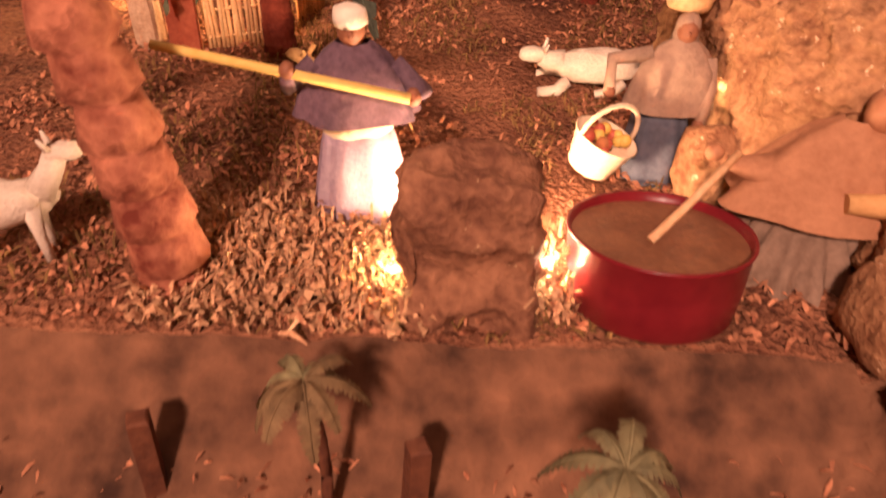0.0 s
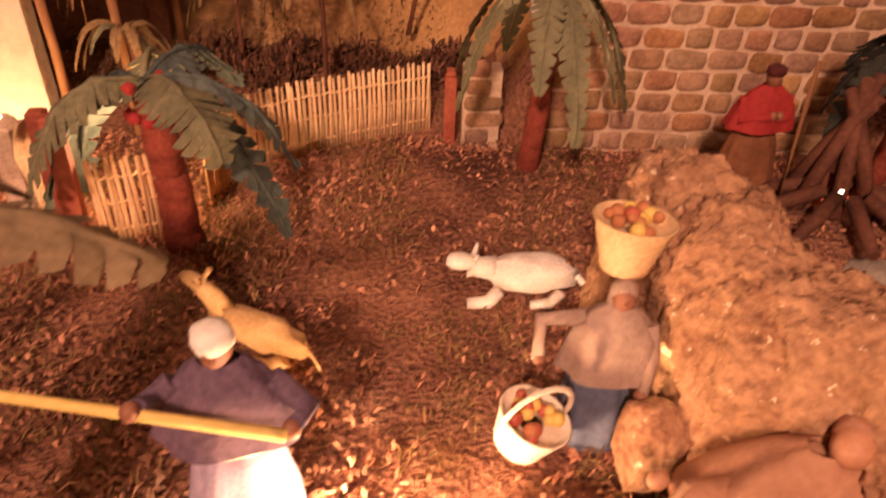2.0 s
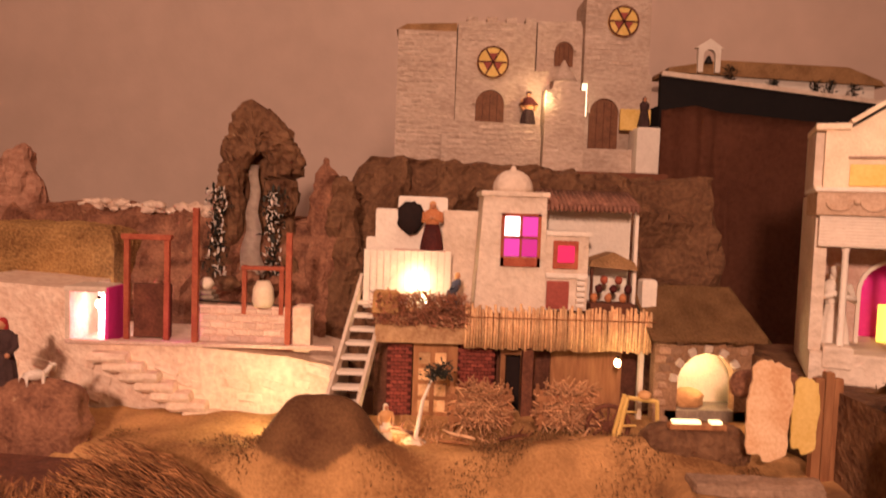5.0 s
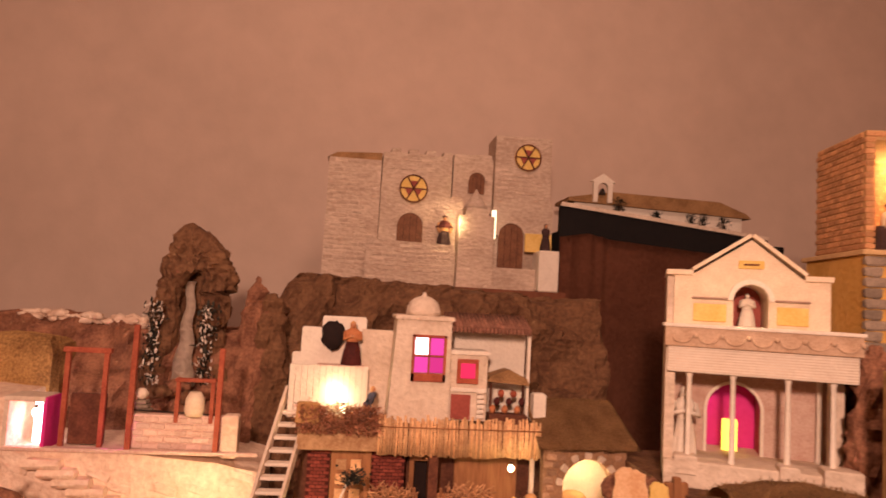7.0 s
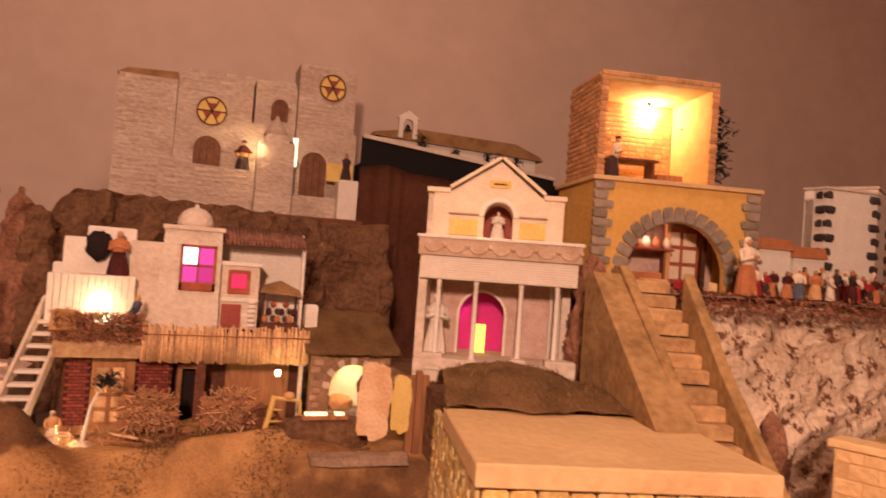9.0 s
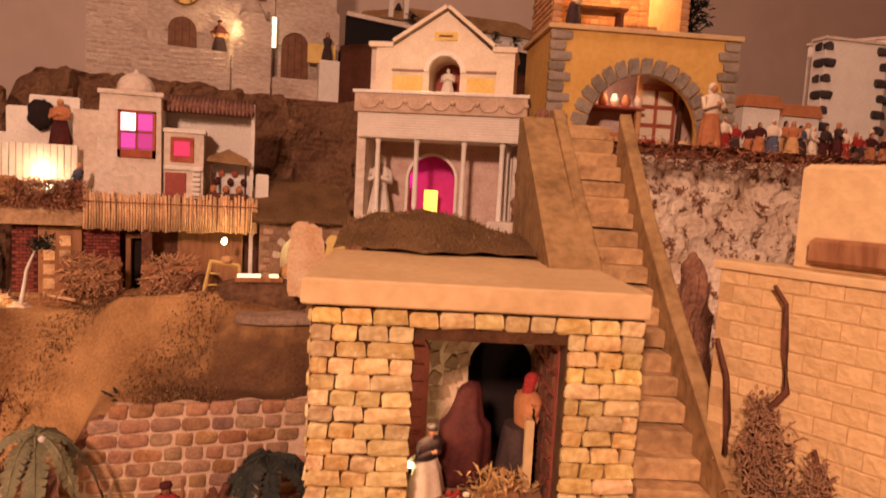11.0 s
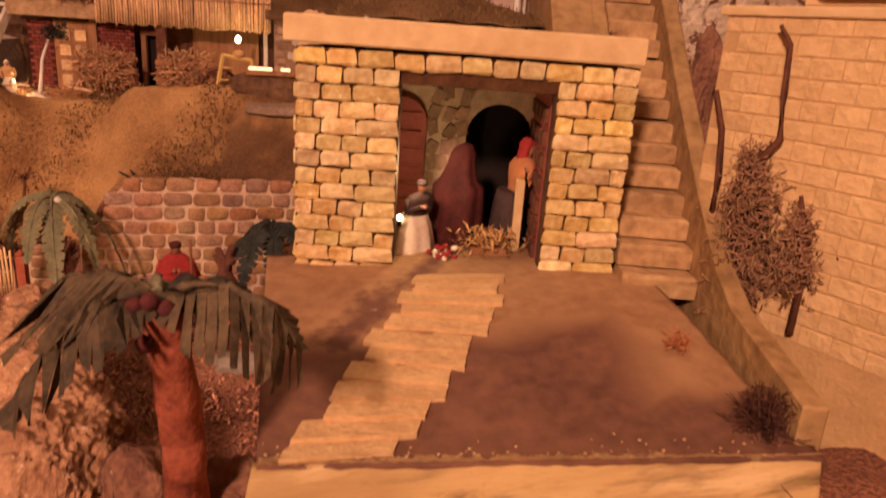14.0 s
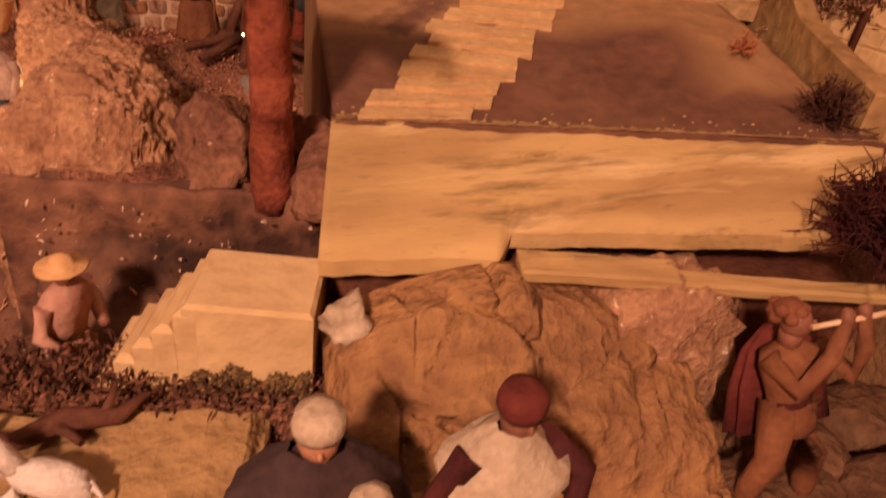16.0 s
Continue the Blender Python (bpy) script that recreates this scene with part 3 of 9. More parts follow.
def thing(name, m, label, category, group="", kind=""):
    ob = new(name)
    ob.empty_display_size = 0.05
    ob.matrix_basis = m
    return tagged(ob, label, category, group, kind)


def solid(name, bm, material, m, label, category, group="", kind=""):
    return tagged(part(name, bm, material, None, "", m), label, category, group, kind)


def boxpart(name, lo, hi, material, parent, label="", bev=0.002, m=None):
    bm = bmesh.new()
    add_box(bm, lo, hi, 0, bev)
    return part(name, bm, material, parent, label, m)


def prismpart(name, poly, y0, y1, material, parent, label="", m=None):
    bm = bmesh.new()
    add_prism(bm, poly, y0, y1)
    return part(name, bm, material, parent, label, m)


def arc(cx, cz, r, a0, a1, n=12, rz=None):
    return [(cx + r * math.cos(radians(a0 + (a1 - a0) * i / n)), cz + (rz or r) * math.sin(radians(a0 + (a1 - a0) * i / n))) for i in range(n + 1)]


def piece_mesh(name, w, d, h, material, bev=0.003, wob=0.0015, seed=0):
    """One brick or stone: chamfered, slightly uneven, lying from 0 to w, 0 to d and 0 to h."""
    rnd = random.Random(seed)
    bm = bmesh.new()
    for v in add_box(bm, (0, 0, 0), (w, d, h), 0, bev):
        v.co += Vector((rnd.uniform(-wob, wob), rnd.uniform(-wob, wob), rnd.uniform(-wob, wob)))
    me = bpy.data.meshes.new(name)
    bm.normal_update()
    bm.to_mesh(me)
    bm.free()
    me.materials.append(material)
    return me


def lay(name, me, parent, m):
    ob = new(name, me)
    ob.parent = parent
    ob.matrix_basis = m
    return ob


def blades(bm, spots, size, width, up=0.3, mi=0, rnd=None, bend=0.4):
    """Small curled blades, two quads each, lying about on the given spots."""
    rnd = rnd or random
    for p in spots:
        a, e = rnd.uniform(0, 2 * math.pi), rnd.uniform(-0.1, up)
        s, w = size * rnd.uniform(0.5, 1.4), width * rnd.uniform(0.6, 1.4)
        d = Vector((math.cos(a) * math.cos(e * 1.5), math.sin(a) * math.cos(e * 1.5), math.sin(e * 1.5)))
        side = Vector((-math.sin(a), math.cos(a), rnd.uniform(-0.8, 0.8))).normalized() * w
        p = Vector(p)
        q = p + d * s * 0.5 + Vector((0, 0, bend * s * 0.2))
        r = p + d * s - Vector((0, 0, bend * s * 0.25))
        put_faces(bm, [p - side * 0.5, p + side * 0.5, q + side, q - side, r + side * 0.2, r - side * 0.2], [(0, 1, 2, 3), (3, 2, 4, 5)], mi)


# ---- room ----
def room():
    for name, lo, hi in (("wall_north", (-5.0, 4.7, -0.9), (7.0, 4.8, 5.6)), ("wall_south", (-5.0, -2.6, -0.9), (7.0, -2.5, 5.6)),
                         ("wall_west", (-5.1, -2.5, -0.9), (-5.0, 4.7, 5.6)), ("wall_east", (7.0, -2.5, -0.9), (7.1, 4.7, 5.6))):
        bm = bmesh.new()
        add_box(bm, lo, hi)
        solid(name, bm, WALL, pose(0, 0, 0), "plain beige painted room wall behind the model village", "wall", kind="structure")
    bm = bmesh.new()
    add_box(bm, (-5.0, -2.5, 5.6), (7.0, 4.7, 5.7))
    solid("ceiling", bm, WALL, pose(0, 0, 0), "plain painted ceiling of the room", "ceiling", kind="structure")
    bm = bmesh.new()
    add_box(bm, (-5.1, -2.6, -1.0), (7.1, 4.8, -0.9))
    solid("floor", bm, FLOORM, pose(0, 0, 0), "dark brown floor of the room", "floor", kind="structure")


room()


# ---- ground of the model ----
def kerb_y(x):
    return 0.43 - 0.18 * smooth01(x, 0.47, 0.55) - 0.03 * smooth01(x, 0.5, 0.85) - 0.13 * smooth01(x, 0.95, 1.1)


def ground_z(x, y):
    """Height of the modelled ground."""
    top = 0.185 * smooth01(x, 0.49, 0.55) * (1 - smooth01(y, 0.27, 0.52))
    low = -0.13 + 0.13 * smooth01(x, 0.35, 0.62)
    k = kerb_y(x)
    t = min(1.0, max(0.0, (y - k + 0.19) / 0.19))
    z = low + (top - low) * t * t
    # mound in the garden, then the hills behind the wattle fence and the garden wall
    z += 0.030 * math.exp(-((x - 0.22) ** 2 / 0.05 + (y - 1.22) ** 2 / 0.03)) * (1 - smooth01(y, 1.30, 1.40))
    left = 0.07 * smooth01(y, 1.42, 1.66) + 0.38 * smooth01(y, 1.66, 2.02)
    right = 0.285 * smooth01(y, 1.415, 1.45) + 0.19 * smooth01(y, 1.64, 1.95)
    w = smooth01(x, 0.30, 0.46)
    z += left * (1 - w) + right * w
    z += (0.474 - z) * smooth01(x, 0.66, 0.80) * smooth01(y, 1.66, 1.73) * (1 - smooth01(y, 1.95, 2.05))
    z += 0.06 * math.exp(-((x - 0.42) ** 2 / 0.03 + (y - 1.86) ** 2 / 0.012))
    z += 0.05 * math.exp(-((x - 0.72) ** 2 / 0.03 + (y - 1.93) ** 2 / 0.010))
    z += 0.16 * math.exp(-(((x + 0.14) / 0.15) ** 4 + ((y - 1.97) / 0.10) ** 4))
    z += 0.05 * math.exp(-((x + 0.02) ** 2 / 0.02 + (y - 1.80) ** 2 / 0.012))
    z += 0.065 * math.exp(-(((x - 0.72) / 0.17) ** 4 + ((y - 1.10) / 0.13) ** 4))
    return z


def ground_sheet():
    x0, x1, y0, y1, s = -1.7, 2.0, -0.9, 2.35, 0.018
    nx, ny = int((x1 - x0) / s), int((y1 - y0) / s)
    verts, faces = [], []
    for j in range(ny + 1):
        for i in range(nx + 1):
            x, y = x0 + i * s, y0 + j * s
            z = ground_z(x, y)
            z += 0.010 * noise.noise(Vector((x * 9, y * 9, 0))) + 0.006 * noise.noise(Vector((x * 31, y * 31, 3)))
            verts.append((x, y, z))
    for j in range(ny):
        for i in range(nx):
            a = j * (nx + 1) + i
            faces.append((a, a + 1, a + nx + 2, a + nx + 1))
    me = bpy.data.meshes.new("ground")
    me.from_pydata(verts, [], faces)
    me.materials.append(EARTH)
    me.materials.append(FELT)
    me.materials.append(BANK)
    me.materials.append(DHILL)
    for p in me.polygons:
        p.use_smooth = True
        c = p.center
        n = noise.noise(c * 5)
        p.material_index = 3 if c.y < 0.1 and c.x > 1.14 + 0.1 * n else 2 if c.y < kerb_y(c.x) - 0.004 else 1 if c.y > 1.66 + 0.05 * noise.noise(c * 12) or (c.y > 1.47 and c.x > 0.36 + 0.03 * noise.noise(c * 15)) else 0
    ob = new("ground", me)
    tagged(ob, "reddish brown leaf litter and felt-covered hills of a model landscape", "ground", kind="structure")


ground_sheet()
# the stage that carries the model
bm = bmesh.new()
add_box(bm, (-1.75, -0.9, -0.9), (3.9, 4.5, -0.25))
solid("stage", bm, BROWNC, pose(0, 0, 0), "stage draped in dark brown cloth under the model", "stage", kind="structure")


def scatter():
    rnd = random.Random(4)
    spots = []
    while len(spots) < 15000:
        x, y = rnd.uniform(-0.55, 0.85), rnd.uniform(0.40, 1.42)
        if y < kerb_y(x) + 0.008 or (abs(x - 0.19) < 0.11 and abs(y - 0.98) < 0.3 and rnd.random() < 0.6):
            continue
        if noise.noise(Vector((x * 7, y * 7, 5))) < rnd.uniform(-0.6, 0.3):
            continue
        spots.append((x, y, ground_z(x, y) + 0.004))
    bm = bmesh.new()
    blades(bm, spots, 0.0105, 0.0026, 0.7, 0, rnd)
    solid("leaf_litter", bm, LITTER, pose(0, 0, 0), "reddish brown shredded leaf litter on the garden ground", "leaf litter", kind="stuff")
    spots = []
    while len(spots) < 6000:
        x, y = rnd.uniform(-0.4, 0.75), rnd.uniform(0.44, 1.40)
        if noise.noise(Vector((x * 6, y * 6, 11))) < 0.05:
            continue
        spots.append((x, y, ground_z(x, y) + 0.004))
    bm = bmesh.new()
    blades(bm, spots, 0.015, 0.0013, 1.0, 0, rnd)
    solid("dry_grass", bm, MOSS, pose(0, 0, 0), "olive brown dry moss and grass tufts on the garden ground", "dry grass", kind="stuff")
    spots = []
    while len(spots) < 3600:
        x, y = rnd.uniform(-0.14, 0.13), rnd.gauss(0.525, 0.045)
        if y < kerb_y(x) or x > 0.06 and rnd.random() < 0.3:
            continue
        spots.append((x, y, ground_z(x, y) + rnd.uniform(0.0, 0.02)))
    for _ in range(260):
        spots.append((rnd.uniform(0.205, 0.245), rnd.uniform(0.45, 0.56), rnd.uniform(0.005, 0.045)))
    bm = bmesh.new()
    blades(bm, spots[::3], 0.017, 0.0036, 0.7, 0, rnd, 0.9)
    blades(bm, spots[1::3], 0.022, 0.0020, 1.0, 0, rnd, 0.7)
    blades(bm, spots[2::3], 0.012, 0.0028, 1.3, 0, rnd, 1.4)
    solid("wood_shavings", bm, SHAVE, pose(0, 0, 0), "pale curled wood shavings piled at the garden edge", "wood shavings", kind="stuff")
    spots = []
    while len(spots) < 700:
        x = rnd.uniform(-0.5, 0.86)
        k = kerb_y(x)
        y = rnd.uniform(k - 0.26, k - 0.06)
        spots.append((x, y, ground_z(x, y) + 0.002))
    bm = bmesh.new()
    blades(bm, spots, 0.014, 0.0020, 0.6, 0, rnd)
    solid("bank_grass", bm, LITTER, pose(0, 0, 0), "short rust-brown grass on the front bank", "grass", kind="stuff")
    spots = []
    while len(spots) < 9000:
        x, y = rnd.uniform(-0.75, 1.0), rnd.uniform(1.50, 2.12)
        if noise.noise(Vector((x * 4, y * 4, 2))) < rnd.uniform(0.0, 0.4):
            continue
        spots.append((x, y, ground_z(x, y) + 0.003))
    bm = bmesh.new()
    blades(bm, spots, 0.011, 0.0017, 1.0, 0, rnd)
    solid("hill_grass", bm, STUB, pose(0, 0, 0), "stubbly brown grass on the felt hills", "grass", kind="stuff")


scatter()


def hollow_shrubs():
    """Low dark heaps of dry foliage in the hollow between the wattle fence and the hill."""
    rnd = random.Random(71)
    for x, y, r in ((-0.30, 1.52, 0.07), (-0.22, 1.60, 0.08), (-0.11, 1.55, 0.07), (-0.06, 1.62, 0.06), (0.06, 1.60, 0.07), (0.13, 1.57, 0.06), (0.24, 1.60, 0.07)):
        bm = bmesh.new()
        spots = []
        for _ in range(520):
            a, q, u = rnd.uniform(0, 6.283), math.sqrt(rnd.random()), rnd.random()
            spots.append((r * q * math.cos(a), 0.7 * r * q * math.sin(a), u * r * 0.9 * (1 - 0.7 * q * q)))
        blades(bm, spots, 0.026, 0.0032, 1.2, 0, rnd)
        solid("shrub", bm, SHRUB, pose(x, y, ground_z(x, y)), "low dark red-brown dry shrub in the hollow before the hill", "shrub", "hollow shrubs")


hollow_shrubs()


def bank_wall():
    """The steep earth bank that carries the boulder, with a crisp upper lip."""
    bm = bmesh.new()
    nx = 90
    cols = []
    for i in range(nx + 1):
        x = 0.505 + 0.365 * i / nx
        top = 0.188
        y = 0.312 - 0.15 * x
        prof = [(0.022, top - 0.02), (0.014, top - 0.004), (0.004, top)] + [(-0.002 - 0.022 * k / 14, top - 0.005 - (top + 0.08) * k / 14) for k in range(15)]
        cols.append([bm.verts.new((x, y + dy + 0.004 * noise.fractal(Vector((x * 22, z * 22, 3)), 0.9, 2.0, 3), z + 0.003 * noise.noise(Vector((x * 30, dy * 60, 1))))) for dy, z in prof])
    for c0, c1 in zip(cols, cols[1:]):
        for k in range(len(c0) - 1):
            bm.faces.new((c0[k], c0[k + 1], c1[k + 1], c1[k])).smooth = True
    bmesh.ops.recalc_face_normals(bm, faces=bm.faces)
    bmesh.ops.solidify(bm, geom=bm.faces[:], thickness=0.01)
    solid("earth_bank", bm, EBANK, pose(0, 0, 0), "steep purplish brown earth bank with a crisp upper lip", "bank", kind="structure")
    rnd = random.Random(12)
    bm = bmesh.new()
    blades(bm, [(x, 0.312 - 0.15 * x - 0.03 + rnd.uniform(-0.002, 0.002), rnd.uniform(0.06, 0.18)) for x in [rnd.uniform(0.54, 0.84) for _ in range(70)]], 0.006, 0.0018, 1.2, 0, rnd)
    solid("bank_flakes", bm, PALEM, pose(0, 0, 0), "pale flakes clinging to the earth bank", "flakes", kind="stuff")


bank_wall()


# ---- rocks ----
def rock(name, c, r, material, amp, freq, seed, label, sub=4, square=0.0, sharp=True, turn=0.0):
    """A crumpled boulder with a flat base; square pushes it towards a block."""
    bm = bmesh.new()
    bmesh.ops.create_icosphere(bm, subdivisions=sub, radius=1)
    for v in bm.verts:
        q = v.co
        if square:
            mx = max(abs(q.x), abs(q.y), abs(q.z))
            q = q.lerp(q / mx, square)
        v.co = Vector((q.x * r[0], q.y * r[1], q.z * r[2]))
    crumple(bm, amp, freq, seed, sharp)
    for v in bm.verts:
        if v.co.z < 0 and square > 0.5:
            k = 1 + 0.25 * min(1, -v.co.z / r[2])
            v.co.x, v.co.y = v.co.x * k, v.co.y * k
        v.co.z = max(v.co.z, -r[2] * (0.72 if square > 0.5 else 0.35))
    for f in bm.faces:
        f.smooth = True
    return solid(name, bm, material, pose(*c, 0, 0, turn), label, "rock")


rock("rock", (0.152, 0.486, 0.052), (0.056, 0.036, 0.098), BROCK, 0.015, 15, 3.0, "brown crumpled rock block hiding a bulb at the garden edge", 5, 0.6)


# the long boulder: a ridge that climbs towards the garden wall
def along(table, t):
    """Smooth value at t of a table of (t, value, ...) rows."""
    for a, b in zip(table, table[1:]):
        if t <= b[0]:
            k = smooth01(t, a[0], b[0])
            return [p + (q - p) * k for p, q in zip(a[1:], b[1:])]
    return list(table[-1][1:])


def long_boulder():
    """A ridge that runs back and narrows; rows: y, spine x, left and right half width, height."""
    plan = [(0.262, 0.590, 0.095, 0.095, 0.19), (0.29, 0.590, 0.11, 0.112, 0.262), (0.35, 0.588, 0.10, 0.115, 0.272), (0.45, 0.590, 0.085, 0.105, 0.255), (0.55, 0.565, 0.06, 0.09, 0.235),
            (0.65, 0.505, 0.075, 0.08, 0.235), (0.75, 0.475, 0.075, 0.065, 0.245), (0.85, 0.445, 0.055, 0.05, 0.255), (0.90, 0.432, 0.04, 0.035, 0.21), (0.925, 0.430, 0.02, 0.02, 0.12)]
    bm = bmesh.new()
    ny, na = 170, 120
    rows = []
    for j in range(ny + 1):
        y = 0.262 + 0.663 * j / ny
        x, wl, wr, h = along(plan, y)
        row = []
        for i in range(na + 1):
            a = math.pi * i / na
            c, s = math.cos(a), math.sin(a)
            w = wr if c > 0 else wl
            row.append(bm.verts.new((x + math.copysign(abs(c) ** 0.75, c) * w, y, -0.02 + (h + 0.02) * s ** 0.62)))
        rows.append(row)
    for r0, r1 in zip(rows, rows[1:]):
        for i in range(na):
            bm.faces.new((r0[i], r0[i + 1], r1[i + 1], r1[i]))
    bm.faces.new(rows[0][::-1])
    bm.faces.new(rows[-1])
    bmesh.ops.recalc_face_normals(bm, faces=bm.faces)
    crumple(bm, 0.014, 9, 7.0, True)
    crumple(bm, 0.0045, 42, 3.0)
    crumple(bm, 0.0065, 125, 5.0)
    for v in bm.verts:
        v.co.z = max(v.co.z, -0.03)
    for f in bm.faces:
        f.smooth = True
    solid("boulder", bm, ROCKM, pose(0, 0, 0), "large pale ochre grainy boulder ridge beside the basket seller", "rock")


long_boulder()
rock("rock", (0.80, 0.97, 0.01), (0.055, 0.035, 0.03), GREYS, 0.01, 22, 5.0, "grey flat stone lying on the garden ground", 3, 0.5)
rock("rock", (0.405, 0.665, 0.03), (0.03, 0.03, 0.06), ROCKM, 0.008, 22, 9.0, "small yellow-lit stone leaning on the boulder", 3, 0.4)
rock("rock", (0.52, 0.44, 0.03), (0.05, 0.05, 0.05), ROCKM, 0.012, 22, 12.0, "pale rough stone by the cooking pot", 3, 0.4)
rock("rock", (0.735, 0.262, 0.18), (0.042, 0.036, 0.085), BROCK, 0.020, 16, 16.0, "crumpled pinkish rock between boulder and palm", 4, 0.4)
rock("rock", (0.835, 0.250, 0.19), (0.034, 0.036, 0.060), BROCK, 0.018, 18, 18.0, "crumpled pinkish rock behind the palm trunk", 4, 0.4)
rock("rock", (0.845, 0.185, 0.20), (0.03, 0.05, 0.04), BROCK, 0.01, 22, 14.0, "brown stone wedged beside the platform", 3, 0.4)


# ---- palms ----
def leaf_bm(bm, base, azim, length, width, rise, drop, teeth=14, mi=0, fold=0.55, rnd=random):
    """A feathered palm leaf: arched midrib, two folded halves with toothed edges."""
    out = Vector((math.cos(azim), math.sin(azim), 0))
    side = Vector((-math.sin(azim), math.cos(azim), 0))
    n = teeth
    mid, ends = [], ([], [])
    for i in range(n + 1):
        t = i / n
        p = Vector(base) + out * (length * (t * 0.95 - 0.18 * t * t)) + Vector((0, 0, length * (rise * t - drop * t * t)))
        w = width * (math.sin(math.pi * min(1, 0.08 + 0.86 * t)) ** 0.7)
        mid.append(p)
        for s, e in zip((-1, 1), ends):
            e.append((p, side * s * w - Vector((0, 0, w * fold)) + out * w * 0.25, w))
    for s, e in zip((-1, 1), ends):
        for i in range(n):
            p, o, w = e[i]
            q, o2, w2 = e[i + 1]
            k = rnd.uniform(0.82, 1.08)
            root, tip, tip2 = p, p + o * k, p.lerp(q, 0.72) + o2 * k * rnd.uniform(0.8, 1.0)
            inner = q + o2 * 0.45
            put_faces(bm, [root, tip, tip2, inner, q], [(0, 1, 2, 3, 4) if s > 0 else (4, 3, 2, 1, 0)], mi, False)
    add_tube(bm, mid, [0.0028 * (1 - 0.7 * i / n) * (length / 0.15) + 0.0004 for i in range(n + 1)], 5, mi)


def palm(base, top, r0, r1, leaves, length, width, label, bark=BARK, rings=9, leafmat=LEAF, seed=0, rise=0.35, drop=0.95, bulge=0.18, nut=None, azims=None):
    rnd = random.Random(seed)
    b = Vector(base)
    tp = Vector(top) - b
    p = thing("palm_tree", pose(*base), label, "palm tree", "model palms")
    bm = bmesh.new()
    pts, rad = [], []
    for i in range(rings):
        for t, k in ((i / rings, 1 + bulge), ((i + 0.78) / rings, 1 - bulge * 0.3), ((i + 0.8) / rings, 1 - bulge)):
            pts.append(tp * t + Vector((0.006 * math.sin(3 * t), 0.004 * math.sin(5 * t + seed), 0)))
            rad.append((r0 + (r1 - r0) * t) * k * rnd.uniform(0.95, 1.05))
    add_tube(bm, pts, rad, 12)
    crumple(bm, r1 * 0.16, 60, seed)
    part("trunk", bm, bark, p)
    for i in range(len(azims) if azims else leaves):
        bm = bmesh.new()
        a = radians(azims[i]) if azims else 2 * math.pi * i / leaves + rnd.uniform(-0.2, 0.2)
        leaf_bm(bm, tp, a, length * rnd.uniform(0.8, 1.15), width * rnd.uniform(0.85, 1.15), rise * rnd.uniform(0.4, 1.5), drop * rnd.uniform(0.75, 1.2), rnd=rnd)
        crumple(bm, width * 0.16, 26, seed + i)
        part("leaf", bm, leafmat if rnd.random() < 0.82 or leafmat is LEAF else LEAFY, p)
    if nut:
        for i in range(11):
            a = rnd.uniform(0, 6.28)
            bm = bmesh.new()
            add_ball(bm, tp + Vector((0.022 * math.cos(a), 0.022 * math.sin(a), rnd.uniform(-0.045, 0.0))), 0.010, 0, 1)
            part("date", bm, nut, p)
    return p


edge_palm = palm((-0.110, 0.495, -0.01), (-0.152, 0.50, 0.358), 0.033, 0.024, 0, 0.16, 0.040, "palm tree with pink ringed paper trunk and drooping tan leaves", BARKL, 9, LEAFY, 1, 0.25, 0.8, 0.14)
for az, ln, wd, up, dn in ((5, 0.285, 0.034, 0.30, 0.37), (70, 0.24, 0.034, 0.4, 0.7), (130, 0.22, 0.034, 0.3, 0.8), (190, 0.24, 0.034, 0.35, 0.8), (250, 0.2, 0.03, 0.4, 0.8)):
    leaf = bmesh.new()
    leaf_bm(leaf, (-0.045, 0.005, 0.368), radians(az), ln, wd, up, dn, rnd=random.Random(az + 500))
    crumple(leaf, 0.006, 26, az)
    part("leaf", leaf, LEAFT, edge_palm)
palm((-0.137, 1.045, 0.0), (-0.150, 1.05, 0.235), 0.024, 0.019, 10, 0.22, 0.044, "palm tree with dark red trunk and grey-green drooping leaves", DBARK, 8, LEAFG, 2, 0.45, 1.05, 0.04, REDC, (215, 190, 345, 318, 10, 150, 100, 60))
palm((0.357, 1.262, 0.0), (0.371, 1.255, 0.315), 0.018, 0.014, 10, 0.185, 0.026, "palm tree with dark red trunk in front of the garden wall", DBARK, 9, LEAFY, 3, 0.42, 1.45, 0.04, WFUR, (198, 258, 284, 330, 12, 65, 110, 150))
palm((0.795, 0.212, 0.17), (0.784, 0.178, 0.497), 0.024, 0.020, 9, 0.160, 0.084, "palm tree with orange bark and broad olive-brown leaves beside the platform", BARK, 8, LEAFO, 5, 0.34, 0.64, 0.03, MAROON, (198, 160, 350, 28, 100))
palm((0.872, 1.16, 0.0), (0.868, 1.15, 0.285), 0.015, 0.012, 9, 0.15, 0.030, "palm tree with dark trunk close to the brick house", DBARK, 8, LEAF, 6, 0.35, 1.0, 0.1)
for k, (x, y, zb, zt) in enumerate(((0.003, 1.49, 0.05, 0.30), (-0.17, 1.58, 0.05, 0.27), (-0.29, 1.36, 0.02, 0.20))):
    palm((x, y, zb), (x, y, zt), 0.005, 0.004, 13, 0.11, 0.0095, "small thin palm tree in front of the felt hill", DWOOD, 6, LEAFS, 20 + k, 0.75, 1.35, 0.05)
for k, (x, y) in enumerate(((0.044, 0.325), (0.241, 0.255))):
    palm((x, y, -0.14), (x, y, 0.070 + 0.015 * k), 0.005, 0.004, 9, 0.055, 0.0085, "small thin palm tree below the front bank", DWOOD, 6, LEAFT if k == 0 else LEAFY, 30 + k, 0.5, 1.1, 0.05)


